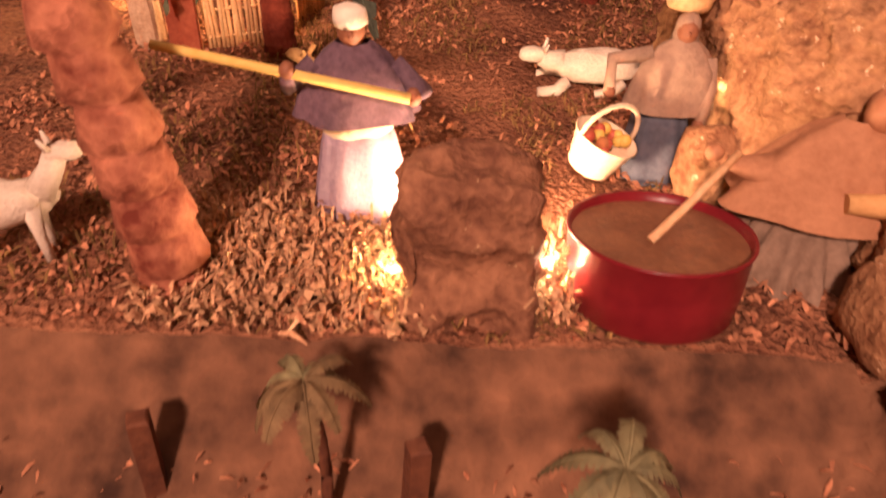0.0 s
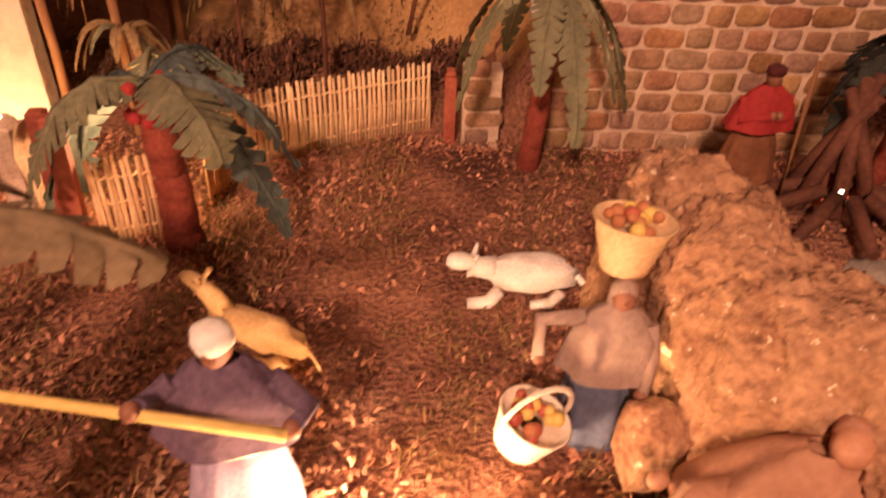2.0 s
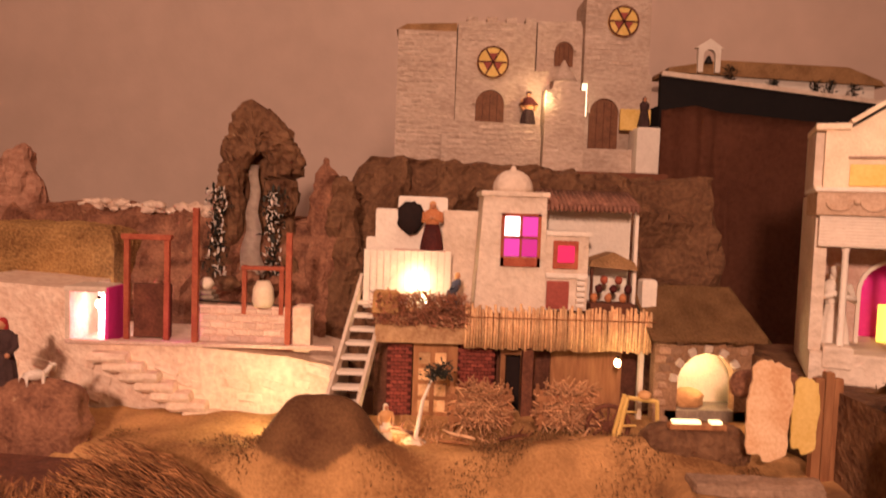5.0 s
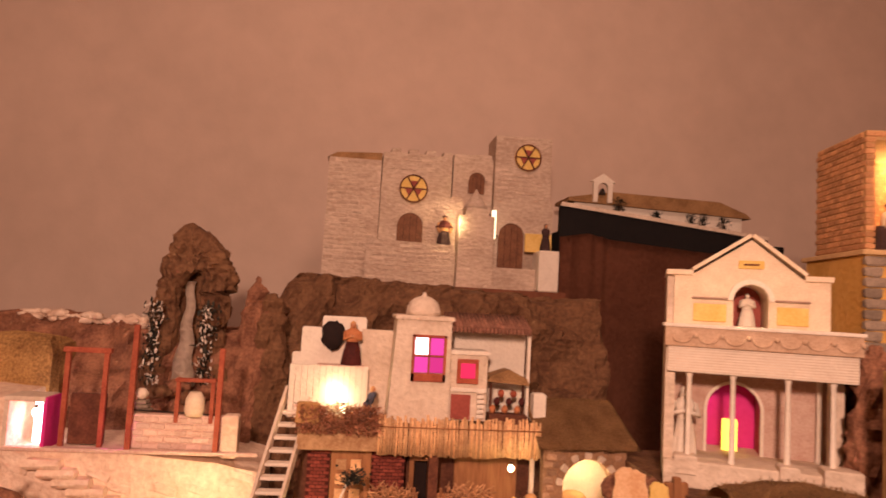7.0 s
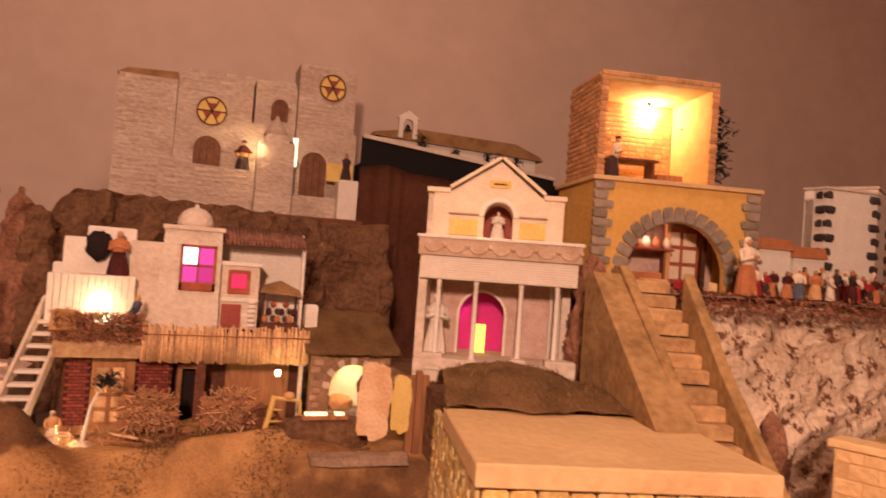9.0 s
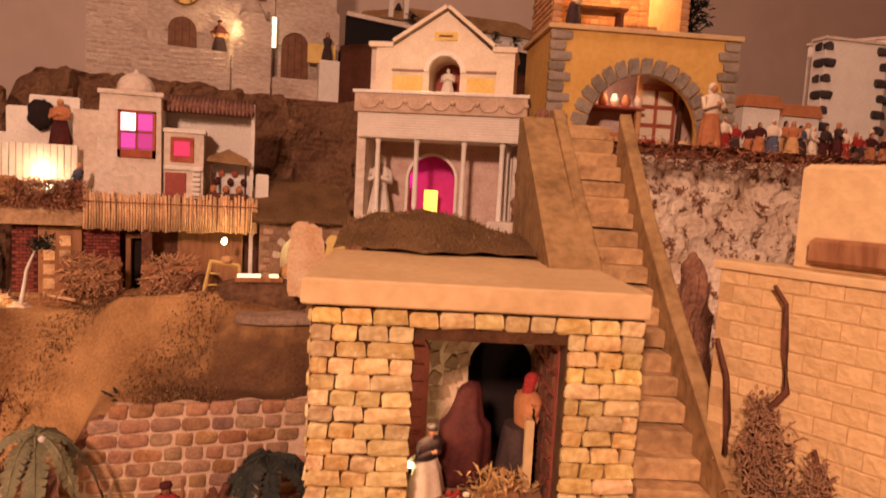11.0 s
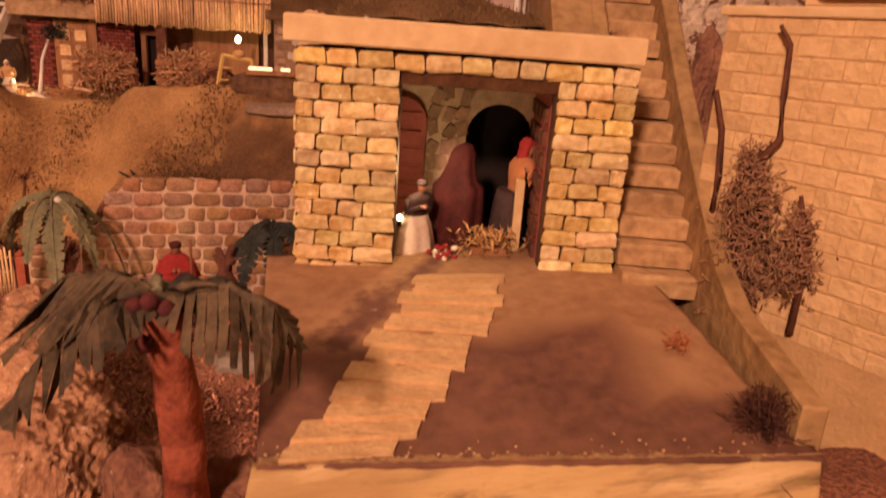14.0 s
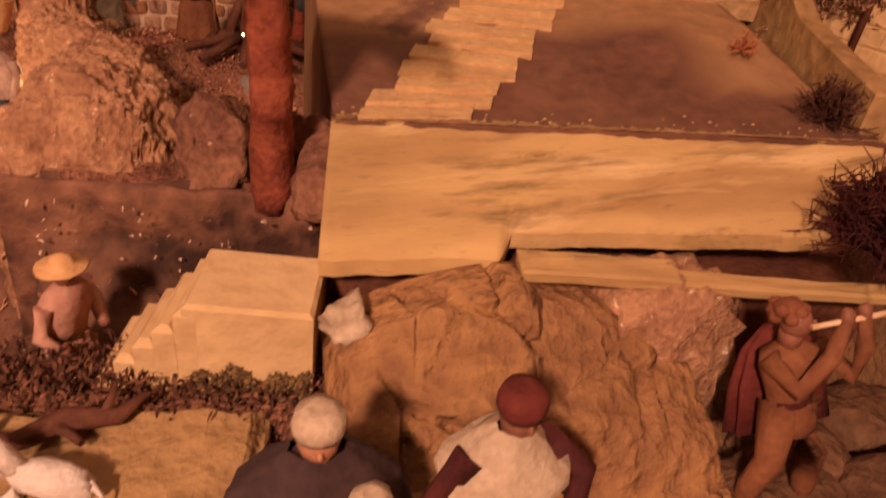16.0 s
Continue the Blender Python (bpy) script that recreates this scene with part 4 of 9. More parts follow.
def agave(x, y, z, label, n=16, size=0.075):
    p = thing("spiky_plant", pose(x, y, z), label, "plant")
    rnd = random.Random(int(x * 100))
    for i in range(n):
        bm = bmesh.new()
        leaf_bm(bm, (0, 0, 0), 6.283 * i / n + rnd.uniform(-0.2, 0.2), size * rnd.uniform(0.7, 1.1), size * 0.10, rnd.uniform(0.1, 0.9), 0.35, 5, rnd=rnd)
        part("leaf", bm, LEAF, p)


agave(0.492, 1.618, 0.27, "dark spiky plant on the felt hill")
agave(0.80, 1.47, 0.28, "dark spiky plant on top of the garden wall", 12, 0.06)
bm = bmesh.new()
add_tube(bm, [(0, 0, 0), (0.012, 0.004, 0.06), (0.03, -0.01, 0.13), (0.034, -0.012, 0.17)], [0.006, 0.005, 0.004, 0.003], 6)
for i in range(9):
    a = i * 0.7
    add_tube(bm, [(0.034, -0.012, 0.15), (0.034 + 0.03 * math.cos(a), -0.012 + 0.03 * math.sin(a), 0.16 + 0.01 * (i % 3)), (0.034 + 0.05 * math.cos(a), -0.012 + 0.05 * math.sin(a), 0.13)], [0.002, 0.0016, 0.0008], 4)
solid("dead_palm", bm, DWOOD, pose(0.155, 1.66, 0.12), "black leaning dead palm stick in front of the hill", "dead tree")


for x, y in ((-0.095, 0.349), (0.119, 0.333)):
    bm = bmesh.new()
    add_box(bm, (-0.008, -0.008, -0.12), (0.008, 0.008, 0.0), 0, 0.002)
    crumple(bm, 0.002, 60, x)
    solid("stake", bm, DWOOD, pose(x, y, -0.005, 0, 3, 20), "short dark wooden stake below the front bank", "stake", "bank stakes")
BSLAB = surf("earthy_slab", (0.20, 0.12, 0.075), (0.36, 0.23, 0.15), 14, 0.9, 0.6)


# ---- wattle fence, garden wall ----
def wattle_fence(points, h, label):
    f = thing("wattle_fence", pose(*points[0], 0.0), label, "fence")
    o = Vector((*points[0], 0))
    pl = [Vector((*p, 0)) - o for p in points]
    stake = bmesh.new()
    add_tube(stake, [(0, 0, -0.01), (0.001, 0, h * 0.5), (0, 0.001, h)], [0.0032, 0.0031, 0.0026], 6)
    me = None
    count = 0
    for a, b in zip(pl, pl[1:]):
        n = max(2, int((b - a).length / 0.0062))
        for i in range(n):
            q = a.lerp(b, i / n)
            z = ground_z(q.x + o.x, q.y + o.y)
            if me is None:
                ob = part("stake", stake, WICKER, f, "", pose(q.x, q.y, z))
                me = ob.data
            else:
                lay("stake", me, f, pose(q.x, q.y, z + 0.004 * math.sin(count * 1.7), 2 * math.sin(count), 2 * math.cos(count * 2.1), 0))
            count += 1
    for k, zz in enumerate((0.022, h * 0.5, h * 0.80)):
        bm = bmesh.new()
        pts = []
        for a, b in zip(pl, pl[1:]):
            n = max(2, int((b - a).length / 0.0062))
            nrm = Vector((-(b - a).y, (b - a).x, 0)).normalized()
            for i in range(n):
                q = a.lerp(b, i / n)
                pts.append(q + nrm * (0.003 * (1 if (i + k) % 2 else -1)) + Vector((0, 0, ground_z(q.x + o.x, q.y + o.y) + zz)))
        add_tube(bm, pts, 0.0022, 5)
        part("withy", bm, WICKER, f)
    return f


wattle_fence([(-0.132, 1.165), (-0.098, 1.265), (-0.010, 1.335), (0.068, 1.395), (0.14, 1.432), (0.206, 1.455)], 0.128, "curved pale wicker wattle fence bordering the garden")
wattle_fence([(-0.245, 1.045), (-0.165, 1.075)], 0.125, "short upright wattle hurdle beside the hut post")


def round_stone(w, h, seed):
    """A flat river stone with a rounded outline, lying from 0 to w and 0 to h."""
    rnd = random.Random(seed)
    bm = bmesh.new()
    rings = []
    ph = rnd.uniform(0, 6)
    for k, y in ((1.0, 0.016), (0.98, 0.0075), (0.90, 0.0050), (0.45, 0.0042)):
        ring = []
        for i in range(12):
            a = 2 * math.pi * i / 12
            c, s = math.cos(a), math.sin(a)
            e = 0.42
            x = math.copysign(abs(c) ** e, c) * (1 + 0.07 * math.sin(2 * a + ph))
            z = math.copysign(abs(s) ** e, s) * (1 + 0.07 * math.sin(3 * a + ph))
            ring.append(bm.verts.new((w / 2 + x * k * w / 2, y, h / 2 + z * k * h / 2)))
        rings.append(ring)
    for r0, r1 in zip(rings, rings[1:]):
        for i in range(12):
            bm.faces.new((r0[i], r0[(i + 1) % 12], r1[(i + 1) % 12], r1[i])).smooth = True
    bm.faces.new(rings[-1]).smooth = True
    bmesh.ops.recalc_face_normals(bm, faces=bm.faces)
    me = bpy.data.meshes.new("stone")
    bm.to_mesh(me)
    bm.free()
    me.materials.append(STONE)
    return me


def stone_wall(name, x0, x1, top, y, rows_h, label, parent_kind, seed, clear=()):
    """Rounded stones laid in pale raised mortar; top gives the wall's height along x."""
    rnd = random.Random(seed)
    w = thing(name, pose(0, y, 0), label, "wall", kind=parent_kind)
    bm = bmesh.new()
    n = 24
    poly = [(x0, -0.03), (x1, -0.03)] + [(x1 + (x0 - x1) * i / n, top(x1 + (x0 - x1) * i / n) - 0.012) for i in range(n + 1)]
    add_prism(bm, poly, 0.0, 0.05)
    part("mortar", bm, PALEM, w, "pale raised mortar")
    meshes = [round_stone(wd, rows_h * 0.95, s) for s, wd in enumerate((0.046, 0.054, 0.061, 0.068))]
    r = 0
    z = 0.002
    while z < 0.38:
        x = x0 + 0.002 + rnd.uniform(0, 0.004)
        while x < x1 - 0.03:
            k = rnd.randrange(4)
            wd = (0.046, 0.054, 0.061, 0.068)[k]
            if x > x0 and x + wd < x1 + 0.012 and z + rows_h * 0.6 < top(x + wd / 2):
                lay("stone", meshes[k], w, pose(x, -0.008 + rnd.uniform(-0.001, 0.002), z + rnd.uniform(-0.0015, 0.0015), 0, rnd.uniform(-3, 3), 0))
            x += wd + 0.0035
        z += rows_h
        r += 1


stone_wall("garden_wall", 0.385, 0.985, lambda x: 0.21 + 0.125 * smooth01(x, 0.40, 0.52) + 0.008 * math.sin(x * 40), 1.385, 0.0375,
           "garden retaining wall of reddish stones with pale mortar", "structure", 5)
stone_wall("gate_pillar", 0.258, 0.325, lambda x: 0.150, 1.395, 0.031, "square stone gate pillar with pale mortar", "", 6)
bm = bmesh.new()
add_box(bm, (-0.010, -0.012, -0.01), (0.010, 0.012, 0.125), 0, 0.003)
add_box(bm, (-0.008, -0.016, 0.125), (0.008, 0.014, 0.135), 0, 0.003)
solid("gate_post", bm, RWOOD, pose(0.236, 1.412, 0), "reddish brown gate post between fence and pillar", "post")
bm = bmesh.new()
add_box(bm, (-0.155, -0.04, -0.025), (0.155, 0.035, 0.004), 0, 0.004)
bmesh.ops.subdivide_edges(bm, edges=bm.edges[:], cuts=3, use_grid_fill=True)
crumple(bm, 0.010, 18, 2)
solid("stone_slab", bm, BSLAB, pose(0.94, 1.735, 0.492, 0, 0, -4), "low grey stone slab at the terrace edge", "slab")


# ---- hut with straw roof ----
def hut():
    h = thing("straw_hut", pose(-0.60, 1.50, 0), "open hut with a shaggy brown straw roof and lit plaster wall", "hut")
    bm = bmesh.new()
    add_box(bm, (-0.25, -0.12, -0.02), (0.145, -0.085, 0.31), 0, 0.004)
    crumple(bm, 0.004, 20)
    part("front_wall", bm, PLASTER, h, "yellow-lit plaster wall")
    boxpart("back_wall", (-0.25, 0.20, -0.02), (0.26, 0.225, 0.34), DWOOD, h)
    for x, y in ((0.28, -0.10), (0.28, 0.19), (0.165, -0.10)):
        bm = bmesh.new()
        add_tube(bm, [(x, y, -0.02), (x + 0.004, y, 0.15), (x, y, 0.31)], [0.009, 0.008, 0.008], 7)
        part("post", bm, WOOD, h)
    for y, z in ((-0.115, 0.285), (0.19, 0.30)):
        bm = bmesh.new()
        add_tube(bm, [(-0.26, y, z), (0.0, y, z + 0.004), (0.36, y, z + 0.006)], 0.007, 7)
        part("beam", bm, YELLOWP, h)
    bm = bmesh.new()
    add_prism(bm, [(-0.30, 0.52), (0.10, 0.50), (0.30, 0.33), (0.30, 0.30), (0.0, 0.30), (-0.30, 0.30)], -0.10, 0.24)
    crumple(bm, 0.004, 12)
    part("roof_core", bm, DWOOD, h)
    rnd = random.Random(8)
    bm = bmesh.new()
    for _ in range(4200):
        t, y = rnd.random(), rnd.uniform(-0.19, 0.28)
        # from the ridge line down the front and the right slope
        if rnd.random() < 0.55:
            x, s = rnd.uniform(-0.32, 0.22), rnd.random()
            p = Vector((x + 0.05 * s, -0.02 - 0.15 * s, 0.57 - 0.14 * s - 0.17 * smooth01(x, 0.0, 0.3)))
            d = Vector((rnd.uniform(-0.3, 0.5), -0.75, -0.75))
        else:
            s = rnd.random()
            p = Vector((-0.05 + 0.38 * s, y, 0.55 - 0.22 * s * s))
            d = Vector((0.8, rnd.uniform(-0.4, 0.3), -0.55))
        d.normalize()
        q = p + d * rnd.uniform(0.05, 0.10) + Vector((0, 0, rnd.uniform(-0.01, 0.014)))
        w = Vector((rnd.uniform(-1, 1), rnd.uniform(-1, 1), rnd.uniform(-1, 1))).normalized() * 0.0013
        m_ = p.lerp(q, 0.5) + Vector((0, 0, rnd.uniform(0, 0.012)))
        put_faces(bm, [p - w, p + w, m_ + w, m_ - w, q + w * 0.4, q - w * 0.4], [(0, 1, 2, 3), (3, 2, 4, 5)])
    ob = part("straw", bm, THATCH, h, "shaggy dark straw")
    tagged(ob, kind="stuff")
    bm = bmesh.new()
    add_tube(bm, [(0.10, -0.22, 0.30), (0.24, -0.20, 0.315)], 0.006, 6)
    part("ridge_stick", bm, YELLOWP, h)


hut()
for x, y, hgt in ((-0.262, 1.02, 0.20), (-0.30, 1.06, 0.19)):
    bm = bmesh.new()
    add_box(bm, (-0.011, -0.011, -0.02), (0.011, 0.011, hgt), 0, 0.003)
    solid("hut_post", bm, RWOOD, pose(x, y, 0, 0, 1.5, 12), "dark reddish square wooden post by the hut", "post", "hut posts")
bm = bmesh.new()
add_box(bm, (-0.014, -0.02, -0.02), (0.014, 0.02, 0.17), 0, 0.006)
bmesh.ops.subdivide_edges(bm, edges=bm.edges[:], cuts=4, use_grid_fill=True)
crumple(bm, 0.008, 40, 3, True)
solid("stone_pier", bm, PALEM, pose(-0.345, 1.07, 0), "pale lit rough stone pier beside the hut", "pier")
bm = bmesh.new()
add_box(bm, (-0.012, -0.012, -0.02), (0.012, 0.012, 0.025), 0, 0.004)
add_ball(bm, (0, 0, 0.043), (0.015, 0.015, 0.02), 1, 2)
solid("hut_lamp", bm, [IRON, BULB], pose(-0.52, 1.335, 0.0), "glowing yellow bulb in a dark socket at the hut", "lamp")


# ---- campfire ----
def campfire():
    c = thing("campfire", pose(0.765, 1.09, ground_z(0.765, 1.09)), "unlit campfire of leaning dark logs before the garden wall", "campfire")
    rnd = random.Random(3)
    for i in range(7):
        a = i * 0.9
        bm = bmesh.new()
        add_tube(bm, [(0.062 * math.cos(a), 0.05 * math.sin(a), 0), (0.022 * math.cos(a), 0.02 * math.sin(a), 0.09), (-0.020 * math.cos(a), -0.016 * math.sin(a), 0.165 + 0.02 * math.sin(i * 2.0))], [0.011, 0.010, 0.008], 8)
        part("log", bm, DWOOD, c)
    for i in range(9):
        a = i * 0.72 + 0.3
        bm = bmesh.new()
        add_tube(bm, [(0.03 * math.cos(a), 0.03 * math.sin(a) - 0.03, 0.035), (0.08 * math.cos(a), 0.07 * math.sin(a) - 0.035, 0.020), (0.135 * math.cos(a), 0.11 * math.sin(a) - 0.04, 0.006)], [0.011, 0.010, 0.008], 8)
        part("log", bm, DWOOD, c)
    bm = bmesh.new()
    for i in range(6):
        add_ball(bm, (rnd.uniform(-0.02, 0.02), rnd.uniform(-0.03, 0.0), 0.012), 0.006, 0, 1)
    part("embers", bm, EMBER, c, "red glowing embers")


campfire()


# ---- brick house (stable) ----
HOUSE = pose(0.915, 0.748, 0, 0, 0, -13.2)


def brick_house():
    h = thing("brick_house", HOUSE, "ochre brick stable with square opening and flat pale roof", "house")
    W, X0, X1, Z0, Z1, TOP, D = 0.572, 0.176, 0.439, 0.33, 0.655, 0.706, 0.46
    front = part_box_list("front_wall", [((0, 0.008, 0.0), (X0, 0.05, TOP)), ((X1, 0.008, 0.15), (W, 0.05, TOP)), ((X0, 0.008, Z1), (X1, 0.05, TOP)), ((X0, 0.008, 0.1), (X1, 0.05, Z0))], MORTAR, h, "dark mortar ground of the brick front")
    side = boxpart("side_wall", (0.008, 0.05, 0.0), (0.05, 0.745, 0.705), MORTAR, h)
    boxpart("right_wall", (0.53, 0.05, 0.2), (W - 0.002, 0.70, 0.705), RMORTAR, h)
    boxpart("floor", (0.05, 0.02, 0.28), (0.53, D, Z0), PLAT, h, "brown floor of the stable")
    boxpart("ceiling_board", (0.05, 0.05, 0.69), (0.53, D, 0.705), DWOOD, h)
    # back wall with a round-headed alcove; its shade is painted on near-black boards
    bx0, bx1, r = 0.30, 0.44, 0.070
    poly = [(0.05, Z0), (bx0, Z0), (bx0, 0.535)] + arc(0.37, 0.535, r, 180, 0, 12)[1:-1] + [(bx1, 0.535), (bx1, Z0), (0.53, Z0), (0.53, 0.69), (0.05, 0.69)]
    prismpart("back_wall", poly, 0.30, 0.32, PALEM, h, "pale mortar wall set with flat brown stones")
    boxpart("alcove", (0.28, 0.40, Z0), (0.46, 0.42, 0.69), OPENSHADE, h, "back of the alcove, its shade put into a near-black colour")
    boxpart("alcove_side", (0.28, 0.321, Z0), (0.30, 0.40, 0.69), OPENSHADE, h)
    boxpart("alcove_side", (0.44, 0.321, Z0), (0.46, 0.40, 0.69), OPENSHADE, h)
    rnd = random.Random(2)
    me = [piece_mesh("stone", w, 0.008, 0.032, TANSTONE, 0.006, 0.005, 40 + i) for i, w in enumerate((0.022, 0.026))]
    for i in range(9):
        for j, x in enumerate((0.212, 0.242, 0.272)):
            lay("stone", me[(i + j) % 2], h, pose(x + (0.006 if i % 2 else 0) + rnd.uniform(-0.002, 0.002), 0.295, 0.345 + i * 0.037, 0, rnd.uniform(-24, 24), 0))
    # arched door at the back, carved door leaf along the right
    d = prismpart("door", [(0.14, Z0), (0.215, Z0), (0.215, 0.56)] + arc(0.165, 0.56, 0.05, 0, 90, 6)[1:] + [(0.14, 0.61)], 0.275, 0.298, DARKR, h, "dark red arched plank door")
    for i in range(6):
        boxpart("plank", (0.150, 0.268, 0.36 + i * 0.038), (0.205, 0.276, 0.391 + i * 0.038), DARKR, d)
    leaf = boxpart("door_leaf", (0.438, 0.052, Z0), (0.450, 0.296, Z1 - 0.004), DARKR, h, "open dark red carved door leaf")
    pm = piece_mesh("panel", 0.008, 0.038, 0.030, DWOOD, 0.003, 0, 3)
    for i in range(7):
        for j in range(4):
            lay("panel", pm, leaf, pose(0.431, 0.066 + j * 0.056, 0.345 + i * 0.042))
    # bricks of the front
    rows = 0.0284
    widths = (0.044, 0.052, 0.060)
    bms = [piece_mesh("brick", w, 0.016, 0.0258, BRICK, 0.0030, 0.0024, s) for s, w in enumerate(widths)]
    rnd = random.Random(11)
    z = TOP - rows
    k = 0
    while z > 0.12:
        spans = [(0.0, X0), (X1, W)] if z + 0.005 < Z1 and z > Z0 - 0.03 else ([(0.0, W)] if z >= Z1 - 0.02 else [(0.0, X0)])
        for a, b in spans:
            x = a
            first = True
            while x < b - 0.012:
                w = widths[rnd.randrange(3)] * (0.6 if first and k % 2 else 1.0)
                if b - (x + w) < 0.028:
                    w = b - x
                i = min(2, max(0, round((w - 0.044) / 0.008)))
                lay("brick", bms[i], front, pose(x + 0.002, -0.003 + rnd.uniform(-0.001, 0.001), z + rnd.uniform(-0.001, 0.001), 0, rnd.uniform(-2, 2), 0) @ Matrix.Diagonal(((w - 0.0034) / widths[i], 1, 1, 1)))
                x += w
                first = False
        z -= rows
        k += 1
    # bricks of the long left side
    z = TOP - rows
    k = 0
    while z > 0.16:
        y = 0.018 + (0.03 if k % 2 else 0)
        while y < 0.70:
            i = rnd.randrange(3)
            lay("brick", bms[i], side, pose(0.010, y, z, 0, 0, 90) @ Matrix.Diagonal((0.95, 1, 1, 1)))
            y += widths[i] + 0.003
        z -= rows
        k += 1
    return h


def part_box_list(name, boxes, material, parent, label=""):
    bm = bmesh.new()
    for lo, hi in boxes:
        add_box(bm, lo, hi, 0, 0.001)
    return part(name, bm, material, parent, label)


brick_house()
bm = bmesh.new()
add_box(bm, (-0.016, -0.014, 0.7125), (0.573, 0.46, 0.757), 0, 0.003)
for v in bm.verts:
    v.co.z += 0.003 * math.sin(v.co.x * 9)
solid("roof_board", bm, SLAB, HOUSE, "thick pale board roof lying on the brick house", "roof")


# ---- platform in front ----
def front_y(x):
    return 0.230 - 0.155 * (x - 0.865)


def plat_z(x, y):
    t = smooth01(y, front_y(x), 0.66)
    return 0.262 + 0.045 * (x - 0.865) + 0.062 * t + 0.012 * math.exp(-((x - 1.3) ** 2 / 0.05 + (y - 0.42) ** 2 / 0.02))


def platform():
    nx, ny = 70, 46
    verts, faces = [], []
    for j in range(ny + 1):
        for i in range(nx + 1):
            u, v = i / nx, j / ny
            x = 0.866 + 0.66 * u
            y = front_y(x) + (0.80 - front_y(x)) * v
            verts.append((x, y, plat_z(x, y) + 0.0025 * noise.noise(Vector((x * 25, y * 25, 0)))))
    for j in range(ny):
        for i in range(nx):
            a = j * (nx + 1) + i
            faces.append((a, a + 1, a + nx + 2, a + nx + 1))
    base = len(verts)
    rim = list(range(nx + 1)) + [j * (nx + 1) + nx for j in range(1, ny + 1)] + [ny * (nx + 1) + i for i in range(nx - 1, -1, -1)] + [j * (nx + 1) for j in range(ny - 1, 0, -1)]
    for r in rim:
        verts.append((verts[r][0], verts[r][1], -0.03))
    n = len(rim)
    for i in range(n):
        faces.append((rim[i], base + i, base + (i + 1) % n, rim[(i + 1) % n]))
    me = bpy.data.meshes.new("platform")
    me.from_pydata(verts, [], faces)
    me.materials.append(PLATF)
    for p in me.polygons:
        p.use_smooth = p.index < nx * ny
    ob = tagged(new("platform", me), "brown painted platform sloping down before the brick house", "platform", kind="structure")
    # broad pale painted steps in low relief, fanning down to the left
    left = [(0.0, 1.122, 0.655), (0.25, 1.088, 0.565), (0.5, 1.022, 0.470), (0.75, 0.968, 0.370), (1.0, 0.905, 0.272)]
    right = [(0.0, 1.272, 0.635), (0.25, 1.235, 0.520), (0.5, 1.158, 0.420), (0.75, 1.108, 0.345), (1.0, 1.040, 0.262)]
    for k in range(12):
        t = k / 11
        i = min(3, int(t * 4))
        a, b = (Vector((*Vector(s[i][1:]).lerp(Vector(s[i + 1][1:]), t * 4 - i), 0)) for s in (left, right))
        a.x += 0.010 * math.sin(k * 2.3)
        b.x += 0.007 * math.sin(k * 3.1 + 1)
        d = Vector((-0.36, -0.93, 0)) * 0.0435
        vs = []
        tail, tail2 = a, b
        for q in (a, b, b + d, a + d):
            vs.append((q.x, q.y, plat_z(q.x, q.y) + 0.0075 - 0.0070 * (q is tail or q is tail2)))
        vs += [(x, y, z - 0.02) for x, y, z in vs]
        bm = bmesh.new()
        put_faces(bm, vs, [(0, 3, 2, 1), (0, 1, 5, 4), (1, 2, 6, 5), (2, 3, 7, 6), (3, 0, 4, 7)])
        bm.normal_update()
        bmesh.ops.recalc_face_normals(bm, faces=bm.faces)
        bmesh.ops.subdivide_edges(bm, edges=bm.edges[:], cuts=5, use_grid_fill=True)
        crumple(bm, 0.0028, 30, k)
        part("painted_step", bm, STEPP, ob, "pale shallow step")


platform()


